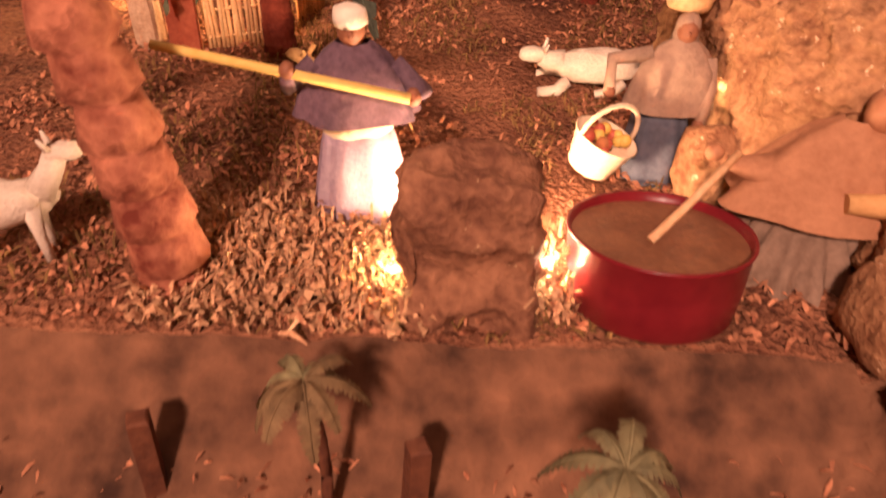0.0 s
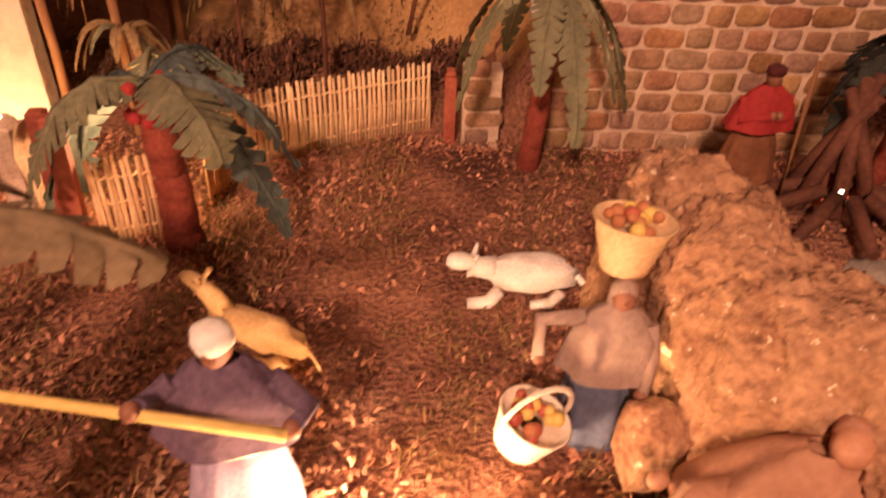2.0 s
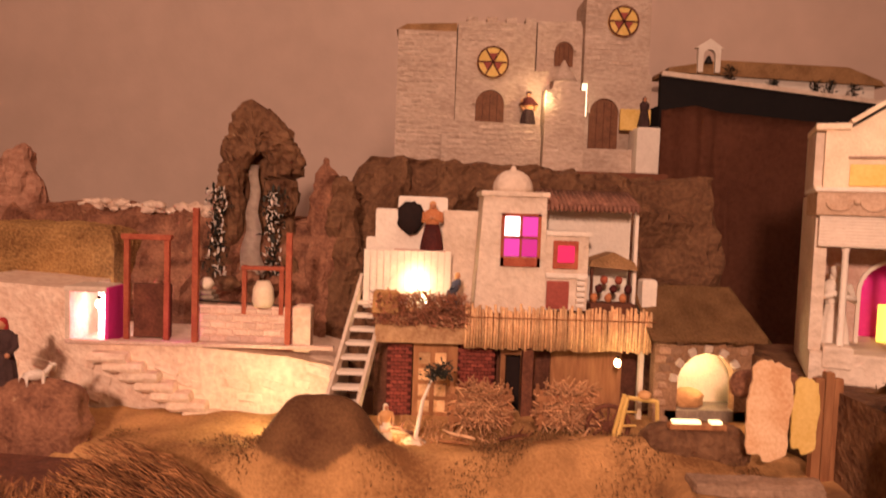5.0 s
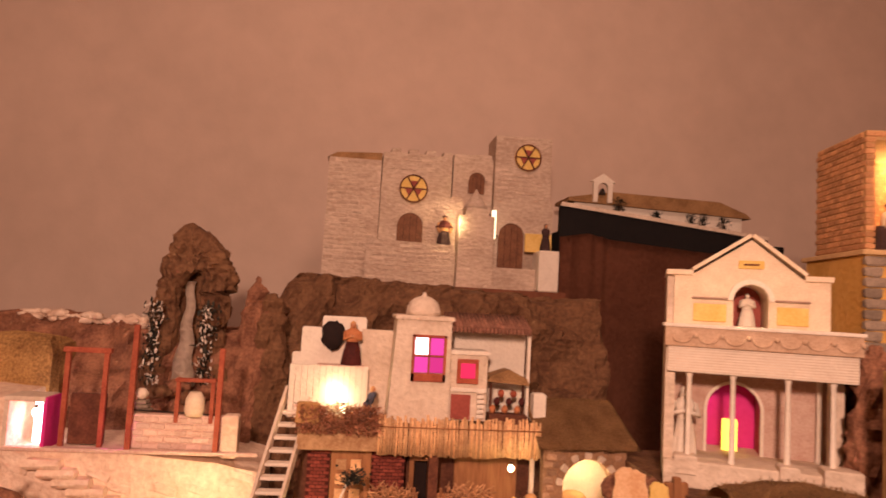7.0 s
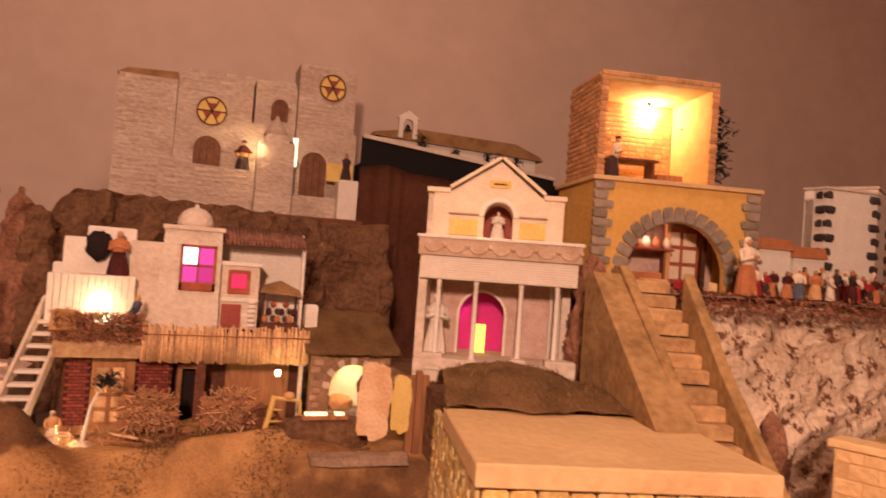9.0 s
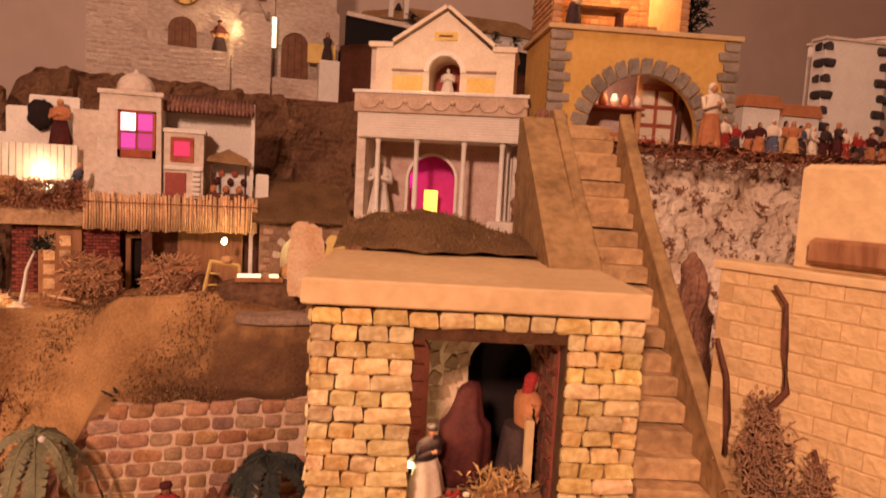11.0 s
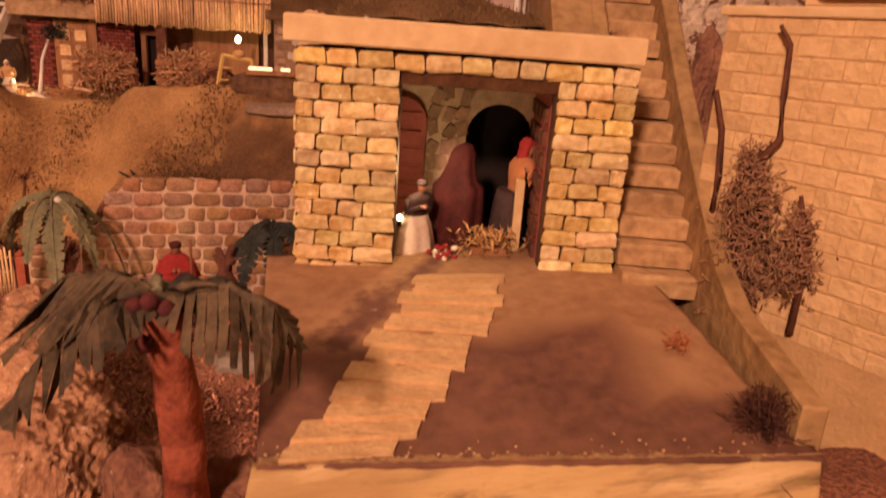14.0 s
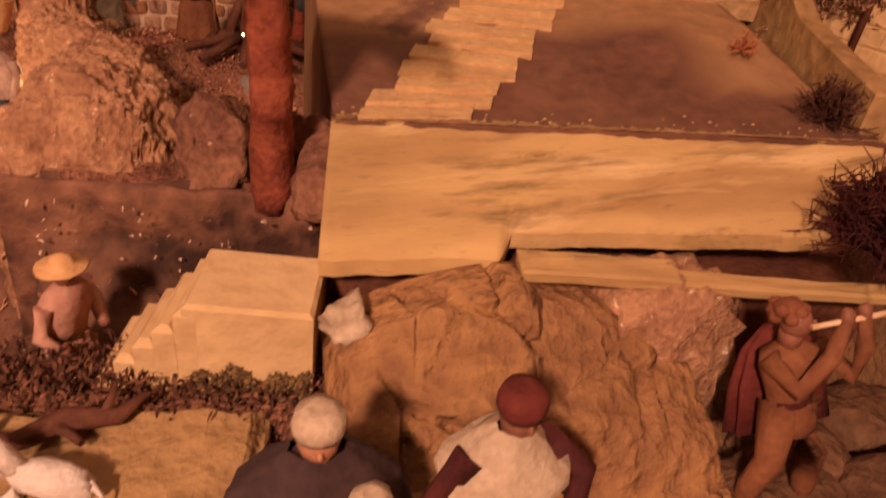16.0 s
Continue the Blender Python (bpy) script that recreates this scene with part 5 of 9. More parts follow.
def front_board():
    """One sloping pale board below the platform edge; its lower edge steps back past a notch."""
    bm = bmesh.new()
    nx, ny = 110, 16
    vs = {}
    for s in (0, 1):
        for j in range(ny + 1):
            for i in range(nx + 1):
                u = i / nx
                length = 1.0 - 0.19 * smooth01(u, 0.312, 0.326) + 0.012 * noise.noise(Vector((u * 22, 1, 0))) + 0.02 * noise.noise(Vector((u * 5, 7, 0)))
                v = length * j / ny
                x = 0.862 - 0.028 * v + (0.665 - 0.11 * v) * u
                y = front_y(0.866 + 0.66 * u) + 0.010 - (0.196 - 0.03 * u) * v
                z = plat_z(0.866 + 0.66 * u, y) - 0.001 - 0.050 * v - 0.018 * s + 0.004 * noise.noise(Vector((x * 9, y * 20, 1)))
                z += 0.0012 * noise.fractal(Vector((x * 45, y * 60, 2)), 0.7, 2.0, 3)
                z += 0.005 * noise.noise(Vector((x * 40, 3, 0))) * max(0, 1 - 9 * v) - 0.008 * smooth01(v, 0.9 * length, length)
                z += -0.006 * math.exp(-((u - 0.319) / 0.006) ** 2) * smooth01(v, 0.62, 0.8)
                vs[s, i, j] = bm.verts.new((x, y, z))
    for s in (0, 1):
        for j in range(ny):
            for i in range(nx):
                f = [vs[s, i, j], vs[s, i + 1, j], vs[s, i + 1, j + 1], vs[s, i, j + 1]]
                bm.faces.new(f if s else f[::-1]).smooth = True
    edge = [(i, 0) for i in range(nx)] + [(nx, j) for j in range(ny)] + [(i, ny) for i in range(nx, 0, -1)] + [(0, j) for j in range(ny, 0, -1)]
    for p, q in zip(edge, edge[1:] + edge[:1]):
        bm.faces.new((vs[0, p[0], p[1]], vs[0, q[0], q[1]], vs[1, q[0], q[1]], vs[1, p[0], p[1]]))
    bmesh.ops.recalc_face_normals(bm, faces=bm.faces)
    solid("front_board", bm, BOARDP, pose(0, 0, 0), "pale streaked board sloping below the platform edge", "board")
    bm = bmesh.new()
    add_box(bm, (0.0, 0.0, 0.0), (0.60, 0.10, 0.19), 0, 0.004)
    solid("board_support", bm, DWOOD, pose(0.85, 0.075, -0.02, 0, 0, -8.8), "dark support beneath the sloping board", "support")
    for a, b, label in (((0.0, 0.0, 0.0), (0.16, 0.034, 0.016), "broken pale board end lying on the ochre rocks"), ((0.165, 0.004, -0.006), (0.40, 0.026, 0.008), "long thin pale strip lying below the sloping board")):
        bm = bmesh.new()
        add_box(bm, a, b, 0, 0.003)
        bmesh.ops.subdivide_edges(bm, edges=bm.edges[:], cuts=5, use_grid_fill=True)
        crumple(bm, 0.003, 30)
        solid("edge_strip", bm, BOARDP, pose(1.02, -0.004, 0.202, 6, 0, -9), label, "strip")
    # crumbled plaster along the joint with the platform
    rnd = random.Random(77)
    bm = bmesh.new()
    top = []
    for i in range(241):
        u = i / 240
        x = 0.868 + 0.655 * u
        w = max(0.0015, (0.016 - 0.012 * u) * (1.0 + 1.3 * noise.fractal(Vector((u * 26, 4, 0)), 0.7, 2.0, 4)))
        row = []
        for j in range(6):
            y = front_y(x) + 0.004 + w * j / 5
            row.append(bm.verts.new((x, y, plat_z(x, y) + (-0.004 if j == 5 else 0.0022 + 0.0012 * noise.noise(Vector((x * 130, y * 130, 2)))))))
        top.append(row)
    for a, b in zip(top, top[1:]):
        for j in range(5):
            bm.faces.new((a[j], b[j], b[j + 1], a[j + 1]))
    bmesh.ops.solidify(bm, geom=bm.faces[:], thickness=0.003)
    for _ in range(60):
        x = 0.872 + 0.64 * rnd.random() ** 1.4
        y = front_y(x) + 0.014 + abs(rnd.gauss(0, 0.016))
        r = rnd.uniform(0.0008, 0.0022)
        add_ball(bm, (x, y, plat_z(x, y) + 0.0008), (r * 1.4, r, r * 0.6), 0, 1)
    bmesh.ops.recalc_face_normals(bm, faces=bm.faces)
    solid("plaster_crumbs", bm, STEPP, pose(0, 0, 0), "crumbled pale plaster along the platform edge", "crumbs", kind="stuff")


front_board()

# boulders below the board
def rock_mass(name, x0, x1, prof, material, seed, label, amp=0.020, fall=(0.0, 0.0), grain=0.0012):
    """A broken rock face between x0 and x1: a profile in y and z, bulged, cracked and closed at both ends."""
    bm = bmesh.new()
    nx, rows = 80, []
    pts = []
    for (ya, za), (yb, zb) in zip(prof, prof[1:]):
        for k in range(18):
            pts.append((ya + (yb - ya) * k / 18, za + (zb - za) * k / 18))
    pts.append(prof[-1])
    for i in range(nx + 1):
        u = i / nx
        end = min(u, 1 - u)
        shrink = 1 - 0.28 * (1 - smooth01(end, 0.0, 0.10))
        x = x0 + (x1 - x0) * u
        row = []
        for y, z in pts:
            q = Vector((x * 7 + seed, y * 7, z * 7))
            c = noise.cell(q * 0.9 + Vector((0, 0, seed))) - 0.5
            fold = noise.voronoi(Vector((q.x * 0.75 + 0.60 * q.z, q.y * 0.5, q.z * 0.35 - q.x * 0.25)))[0]
            here = smooth01(noise.noise(q * 0.75 + Vector((5, 0, seed))), -0.05, 0.22)
            crack = noise.voronoi(Vector((q.x * 1.5 - 0.5 * q.z + seed, q.y * 0.9, q.z * 1.1)))[0]
            d = amp * 0.9 * noise.fractal(q * 0.5, 0.9, 2.0, 2) - amp * 0.8 * here * (1 - smooth01(fold[1] - fold[0], 0.0, 0.05)) - amp * 0.35 * (1 - here) * (1 - smooth01(crack[1] - crack[0], 0.0, 0.07)) + amp * 0.5 * c * 0.3
            d += grain * noise.fractal(q * 9, 0.6, 2.0, 4)
            low = 1 - fall[0] * (1 - u) ** 2.2 - fall[1] * u ** 2.2
            row.append(bm.verts.new((x + 0.3 * d, 0.03 + (y - 0.03) * shrink - d, -0.03 + (z + 0.03) * (0.72 + 0.28 * shrink) * low + 0.7 * d)))
        rows.append(row)
    n = len(pts)
    for r0, r1 in zip(rows, rows[1:]):
        for k in range(n - 1):
            bm.faces.new((r0[k], r0[k + 1], r1[k + 1], r1[k])).smooth = True
    bm.faces.new(rows[0][::-1])
    bm.faces.new(rows[-1])
    bmesh.ops.recalc_face_normals(bm, faces=bm.faces)
    return solid(name, bm, material, pose(0, 0, 0), label, "rock")


rock_mass("boulder", 0.838, 1.030, [(0.03, -0.03), (0.03, 0.205), (-0.035, 0.212), (-0.120, 0.158), (-0.160, 0.07), (-0.165, -0.03)], OROCK, 4.0, "ochre cracked boulder below the sloping board", 0.022, (0.24, 0.0))
rock_mass("boulder", 0.978, 1.215, [(0.03, -0.03), (0.03, 0.200), (-0.040, 0.212), (-0.130, 0.140), (-0.165, 0.05), (-0.17, -0.03)], OROCK, 9.0, "ochre cracked boulder with vertical splits", 0.022, (0.0, 0.34))
rock_mass("boulder", 0.835, 0.990, [(-0.08, -0.03), (-0.12, 0.11), (-0.175, 0.10), (-0.215, 0.03), (-0.22, -0.03)], OROCK, 15.0, "low rough ochre boulder at the front", 0.016, (0.1, 0.2), 0.006)
rock_mass("boulder", 1.030, 1.215, [(-0.10, -0.03), (-0.14, 0.09), (-0.19, 0.075), (-0.225, 0.01), (-0.23, -0.03)], OROCK, 21.0, "low rough ochre boulder with crumbly face", 0.016, (0.25, 0.2), 0.006)
for k, (x, y, r) in enumerate(((1.335, -0.10, 0.06), (1.42, -0.18, 0.075), (1.33, -0.25, 0.05), (1.46, -0.06, 0.06))):
    rock("rock", (x, y, 0.01), (r, r * 0.8, r * 0.8), DROCK, 0.012, 18, 80.0 + k, "dark brown stone in the litter below the bush", 3, 0.4)
rock("boulder", (1.185, 0.0, 0.09), (0.085, 0.06, 0.125), ROCKM, 0.012, 40, 31.0, "rough grainy brown boulder behind the flute player", 4, 0.4)
rock("stone", (0.856, -0.008, 0.172), (0.020, 0.026, 0.022), DULLW, 0.012, 34, 35.0, "crumpled white plaster lump under the board", 3, 0.3)


def small_stairs():
    s = thing("small_stairs", pose(0.672, 0.075, 0.0, 0, 0, -12), "short stair block of pale plaster with mossy foot", "stairs")
    boxpart("stair_block", (0.055, -0.06, -0.03), (0.17, 0.035, 0.185), SLAB, s, bev=0.004)
    for k in range(5):
        bm = bmesh.new()
        add_box(bm, (0.047 - 0.019 * k, -0.06, -0.03), (0.066 - 0.019 * k, 0.03, 0.178 - 0.020 * k), 0, 0.006)
        crumple(bm, 0.003, 30, k)
        part("step", bm, SLAB, s)
    rnd = random.Random(15)
    bm = bmesh.new()
    spots = []
    for _ in range(1300):
        x = rnd.uniform(0.060, 0.168)
        z = 0.078 + rnd.random() * max(0.012, 0.034 + 0.026 * noise.noise(Vector((x * 45, 2, 0))))
        spots.append((x, -0.062, z))
    blades(bm, spots, 0.0045, 0.0020, 1.0, 0, rnd)
    part("moss", bm, OLIVEM, s, "olive moss growing up the foot of the block")


small_stairs()
bm = bmesh.new()
add_box(bm, (-0.19, -0.20, -0.06), (0.118, 0.048, 0.085), 0, 0.016)
bmesh.ops.subdivide_edges(bm, edges=bm.edges[:], cuts=14, use_grid_fill=True)
crumple(bm, 0.008, 9, 4)
crumple(bm, 0.003, 34, 4)
solid("flat_stone", bm, FLATS, pose(0.665, -0.052, 0.0, 0, 0, -6), "flat ochre stone block at the front edge", "stone")
rnd = random.Random(31)
bm = bmesh.new()
spots = []
for _ in range(4200):
    x = rnd.uniform(0.50, 0.84)
    y = 0.028 - 0.16 * (x - 0.665) + rnd.gauss(-0.005, 0.020)
    spots.append((x, y, 0.080 + rnd.uniform(-0.02, 0.022)))
blades(bm, spots, 0.010, 0.0017, 1.2, 0, rnd)
solid("moss_hedge", bm, SHRUB, pose(0, 0, 0), "rust-brown moss strip between stair block and flat stone", "moss", kind="stuff")
bm = bmesh.new()
add_box(bm, (-0.17, -0.03, -0.05), (0.17, 0.03, 0.08), 0, 0.01)
solid("earth_strip", bm, EARTH, pose(0.67, 0.022, 0.0, 0, 0, -9.5), "reddish earth strip under the moss", "earth")


def twig_bush(x, y, z, r, n, material, label, seed):
    rnd = random.Random(seed)
    bm = bmesh.new()
    for _ in range(n):
        a, e = rnd.uniform(0, 6.283), rnd.uniform(-0.2, 1.4)
        d = Vector((math.cos(a) * math.cos(e), math.sin(a) * math.cos(e), math.sin(e)))
        q = d * r * rnd.uniform(0.5, 1.05)
        mid = q * 0.55 + Vector((rnd.uniform(-1, 1), rnd.uniform(-1, 1), rnd.uniform(-1, 1))) * r * 0.16
        add_tube(bm, [(0, 0, 0), mid, q], [0.0016, 0.0012, 0.0005], 4, 0, False)
        for _ in range(3):
            s = mid.lerp(q, rnd.random())
            add_tube(bm, [s, s + Vector((rnd.uniform(-1, 1), rnd.uniform(-1, 1), rnd.uniform(-0.5, 1))) * r * 0.25], [0.0009, 0.0004], 3, 0, False)
    return solid("dry_bush", bm, material, pose(x, y, z), label, "bush")


twig_bush(1.395, -0.030, 0.258, 0.082, 620, MAROON, "tangled dark red dry bush at the platform corner", 5)
twig_bush(1.49, 0.20, 0.29, 0.06, 180, DWOOD, "tangled dry bush at the foot of the stair wall", 6)
twig_bush(1.455, 0.36, 0.33, 0.03, 40, RUST, "small dry tuft at the foot of the stair wall", 7)


# ---- stairs beside the house ----
def long_stairs():
    s = thing("long_stairs", HOUSE, "long straight stairs of pale painted steps between low walls", "stairs")
    me = piece_mesh("step", 0.130, 0.066, 0.0405, STEP, 0.004, 0.0025, 5)
    for k in range(-1, 19):
        lay("step", me, s, pose(0.578, -0.004 + 0.0448 * k, 0.365 + 0.0388 * k + 0.002 * math.sin(k * 2.2)))
    poly = [(-0.02, 0.10), (0.88, 0.10), (0.88, 1.055), (0.83, 1.055)] + [(0.83 - 0.0525 * 0.5 * i, 1.055 - 0.0455 * 0.5 * i) for i in range(1, 31)]
    bm = bmesh.new()
    turn = Matrix(((0, 1, 0, 0), (1, 0, 0, 0), (0, 0, 1, 0), (0, 0, 0, 1)))
    add_prism(bm, [(y, z - 0.03) for y, z in poly], 0.581, 0.707, 0, turn)
    bmesh.ops.recalc_face_normals(bm, faces=bm.faces)
    part("stair_core", bm, RAIL, s)
    # outer wall: a slanting board that runs on level over the platform
    for name, y0, y1, prof in (
            ("outer_wall", 0.709, 0.742, [(0.72, 1.135), (0.466, 0.868), (0.237, 0.672), (0.025, 0.505), (-0.12, 0.405), (-0.20, 0.372), (-0.44, 0.345), (-0.44, 0.18), (0.72, 0.18)]),
            ("inner_wall", 0.545, 0.577, [(0.86, 1.145), (0.80, 1.145), (0.30, 0.755), (0.30, 0.70), (0.86, 0.70)])):
        bm = bmesh.new()
        add_prism(bm, prof, y0, y1, 0, turn)
        bmesh.ops.recalc_face_normals(bm, faces=bm.faces)
        bmesh.ops.bevel(bm, geom=bm.edges[:], offset=0.003, segments=1, affect="EDGES")
        part(name, bm, RAIL, s, "streaked brown slanting stair wall")
    bm = bmesh.new()
    add_prism(bm, [(0.30, 0.70), (0.30, 0.757), (0.80, 1.12), (0.86, 1.12), (0.86, 0.70)], 0.46, 0.545, 0, turn)
    bmesh.ops.recalc_face_normals(bm, faces=bm.faces)
    part("ramp_side", bm, RAIL, s, "plain brown slope beside the stairs")


long_stairs()


# ---- right brick wall with the small house on it ----
def right_wall():
    m = pose(1.625, 0.605, 0, 0, 0, -68)
    w = thing("right_wall", m, "tall ochre brick wall rising behind the stair wall", "wall", kind="structure")
    boxpart("wall_core", (-0.02, 0.0, 0.10), (0.95, 0.05, 0.800), RMORTAR, w)
    boxpart("coping", (-0.03, -0.008, 0.800), (0.95, 0.06, 0.816), SLAB, w, "pale coping board")
    rnd = random.Random(17)
    ms = [piece_mesh("brick", 0.0500, 0.006, 0.0299, RBRICK, 0.0018, 0.0006, 60 + i) for i in range(3)]
    for r in range(16):
        z = 0.775 - r * 0.0315
        for c in range(15):
            x = -0.018 + c * 0.0515 + (0.026 if r % 2 else 0)
            lay("brick", ms[rnd.randrange(3)], w, pose(x, -0.0016 + rnd.uniform(0, 0.0006), z))
    return m


right_wall()


def wall_house():
    h = thing("small_house", pose(1.676, 0.520, 0.812, 0, 0, -68), "plain pale house block with a brown board standing on the wall", "house")
    bm = bmesh.new()
    add_box(bm, (0, 0, 0), (0.45, 0.25, 0.175), 0, 0.008)
    part("body", bm, SLAB, h)
    bm = bmesh.new()
    add_box(bm, (0.03, -0.02, 0.016), (0.40, 0.0, 0.058), 0, 0.006)
    part("board", bm, WOOD, h, "brown grained wooden board")
    boxpart("pilaster", (0.29, -0.008, 0.06), (0.33, 0.0, 0.175), SLAB, h)


wall_house()
bm = bmesh.new()
add_box(bm, (0.0, 0.06, 0.0), (0.95, 0.40, 0.80))
solid("wall_block", bm, RMORTAR, pose(1.625, 0.605, 0, 0, 0, -68), "ochre block behind the right brick wall", "wall", kind="structure")


def vine(x, y, z, pts, rad, tufts, label, seed):
    rnd = random.Random(seed)
    bm = bmesh.new()
    add_tube(bm, pts, rad, 6)
    v = thing("dry_vine", pose(x, y, z), label, "plant")
    part("stem", bm, DWOOD, v)
    for k, (cx, cy, cz, r, n) in enumerate(tufts):
        bm = bmesh.new()
        for _ in range(n):
            p = Vector((cx, cy, cz)) + Vector((rnd.gauss(0, r * 0.45), rnd.gauss(0, r * 0.3), rnd.gauss(0, r * 0.6)))
            q = p + Vector((rnd.uniform(-1, 1), rnd.uniform(-1, 1), rnd.uniform(-1, 1))) * r * 0.35
            add_tube(bm, [p, p.lerp(q, 0.5) + Vector((rnd.uniform(-1, 1), 0, rnd.uniform(-1, 1))) * r * 0.12, q], [0.0016, 0.0013, 0.0007], 4, 0, False)
        part("tuft", bm, STEM, v, "tangled dry brown stems")


vine(1.640, 0.515, 0.36, [(0.004, -0.01, 0.0), (-0.007, 0.016, 0.11), (-0.010, 0.025, 0.142), (-0.004, 0.009, 0.195), (0.013, -0.032, 0.257), (0.010, -0.024, 0.326), (0.007, -0.019, 0.40), (-0.001, 0.001, 0.427)], [0.008, 0.008, 0.008, 0.007, 0.006, 0.005, 0.004, 0.003],
     [(0.008, -0.030, 0.05, 0.055, 900), (0.000, -0.016, 0.15, 0.046, 900), (-0.006, -0.004, 0.215, 0.026, 260)], "twisted dark dry vine against the brick wall", 3)
vine(1.684, 0.406, 0.32, [(0, 0, 0.0), (0.0, 0.0, 0.085), (-0.003, 0.006, 0.155), (-0.012, 0.028, 0.22)], [0.006, 0.006, 0.004, 0.003],
     [(-0.006, 0.01, 0.11, 0.040, 620), (-0.010, 0.02, 0.17, 0.026, 260)], "short twisted dry vine against the brick wall", 4)
vine(1.618, 0.57, 0.46, [(0, 0, 0.0), (0.0, 0.0, 0.08), (-0.004, 0.009, 0.158), (-0.013, 0.031, 0.22)], [0.007, 0.006, 0.005, 0.004], [], "dark bent branch behind the stair wall", 5)


# ---- mountains and cloths behind ----
def crag(name, x0, x1, y0, y1, height, material, label, seed, amp=0.05, freq=6.0, n=70):
    """A crumpled paper slope; height(u, v) over the plan, u along x and v along y."""
    bm = bmesh.new()
    vs = []
    for j in range(n + 1):
        row = []
        for i in range(n + 1):
            u, v = i / n, j / n
            x, y = x0 + (x1 - x0) * u, y0 + (y1 - y0) * v
            z = height(u, v)
            k = noise.ridged_multi_fractal(Vector((x * freq + seed, y * freq, z * freq)), 0.9, 2.0, 4, 1.0, 1.5) - 1.0
            row.append(bm.verts.new((x + 0.4 * amp * k, y - amp * k, z + 0.5 * amp * k)))
        vs.append(row)
    for j in range(n):
        for i in range(n):
            bm.faces.new((vs[j][i], vs[j][i + 1], vs[j + 1][i + 1], vs[j + 1][i])).smooth = False
    return solid(name, bm, material, pose(0, 0, 0), label, "mountain", kind="structure")


crag("mountain", -0.36, 1.35, 2.74, 3.62, lambda u, v: 0.42 + 0.92 * smooth01(v, 0.0, 0.45) * (0.55 + 0.45 * smooth01(u, 0.0, 0.14)) - 0.06 * u, DROCK,
     "dark brown crumpled paper mountain carrying the castle", 1.0, 0.06, 4.5)
crag("mountain", -1.9, -0.25, 2.72, 3.3, lambda u, v: 0.5 + 0.59 * smooth01(v, 0.0, 0.35) + 0.02 * math.sin(u * 19) * v - 0.02 * u, BROCK,
     "dark brown crumpled paper ridge behind the terrace", 5.0, 0.05, 5.0)
bm = bmesh.new()
add_box(bm, (-0.10, 3.56, -0.3), (1.33, 4.2, 1.335))
solid("castle_base", bm, BROWNC, pose(0, 0, 0), "cloth-covered block under the castle", "block", kind="structure")




def standing_rock(name, x, y, z, w, d, h, material, label, seed, lean=0.0, amp=0.02, freq=9.0):
    bm = bmesh.new()
    prof = [(w, 0), (w * 1.02, h * 0.25), (w * 0.9, h * 0.55), (w * 0.72, h * 0.8), (w * 0.4, h * 0.95), (w * 0.06, h)]
    rings = []
    for i in range(25):
        t = i / 24 * (len(prof) - 1)
        k = min(int(t), len(prof) - 2)
        f = t - k
        rings.append((prof[k][0] * (1 - f) + prof[k + 1][0] * f, prof[k][1] * (1 - f) + prof[k + 1][1] * f))
    add_lathe(bm, rings, 36, (0, 0, 0), 0, 0.06, 5, 1.0, d / w, True, (lean, 0))
    crumple(bm, amp * 1.4, freq, seed, True)
    for f in bm.faces:
        f.smooth = False
    return solid(name, bm, material, pose(x, y, z), label, "rock")


standing_rock("standing_rock", -1.52, 2.98, 0.55, 0.14, 0.12, 0.78, PROCK, "tall rounded pinkish brown rock behind the terrace", 2.0)
standing_rock("standing_rock", -0.285, 2.86, 0.6, 0.065, 0.06, 0.70, BROCK, "narrow pale-tipped standing rock beside the waterfall", 3.0, 0.03)
standing_rock("standing_rock", -0.185, 2.86, 0.5, 0.085, 0.06, 0.74, DROCK, "dark brown standing rock with folded sides", 6.0, -0.02)


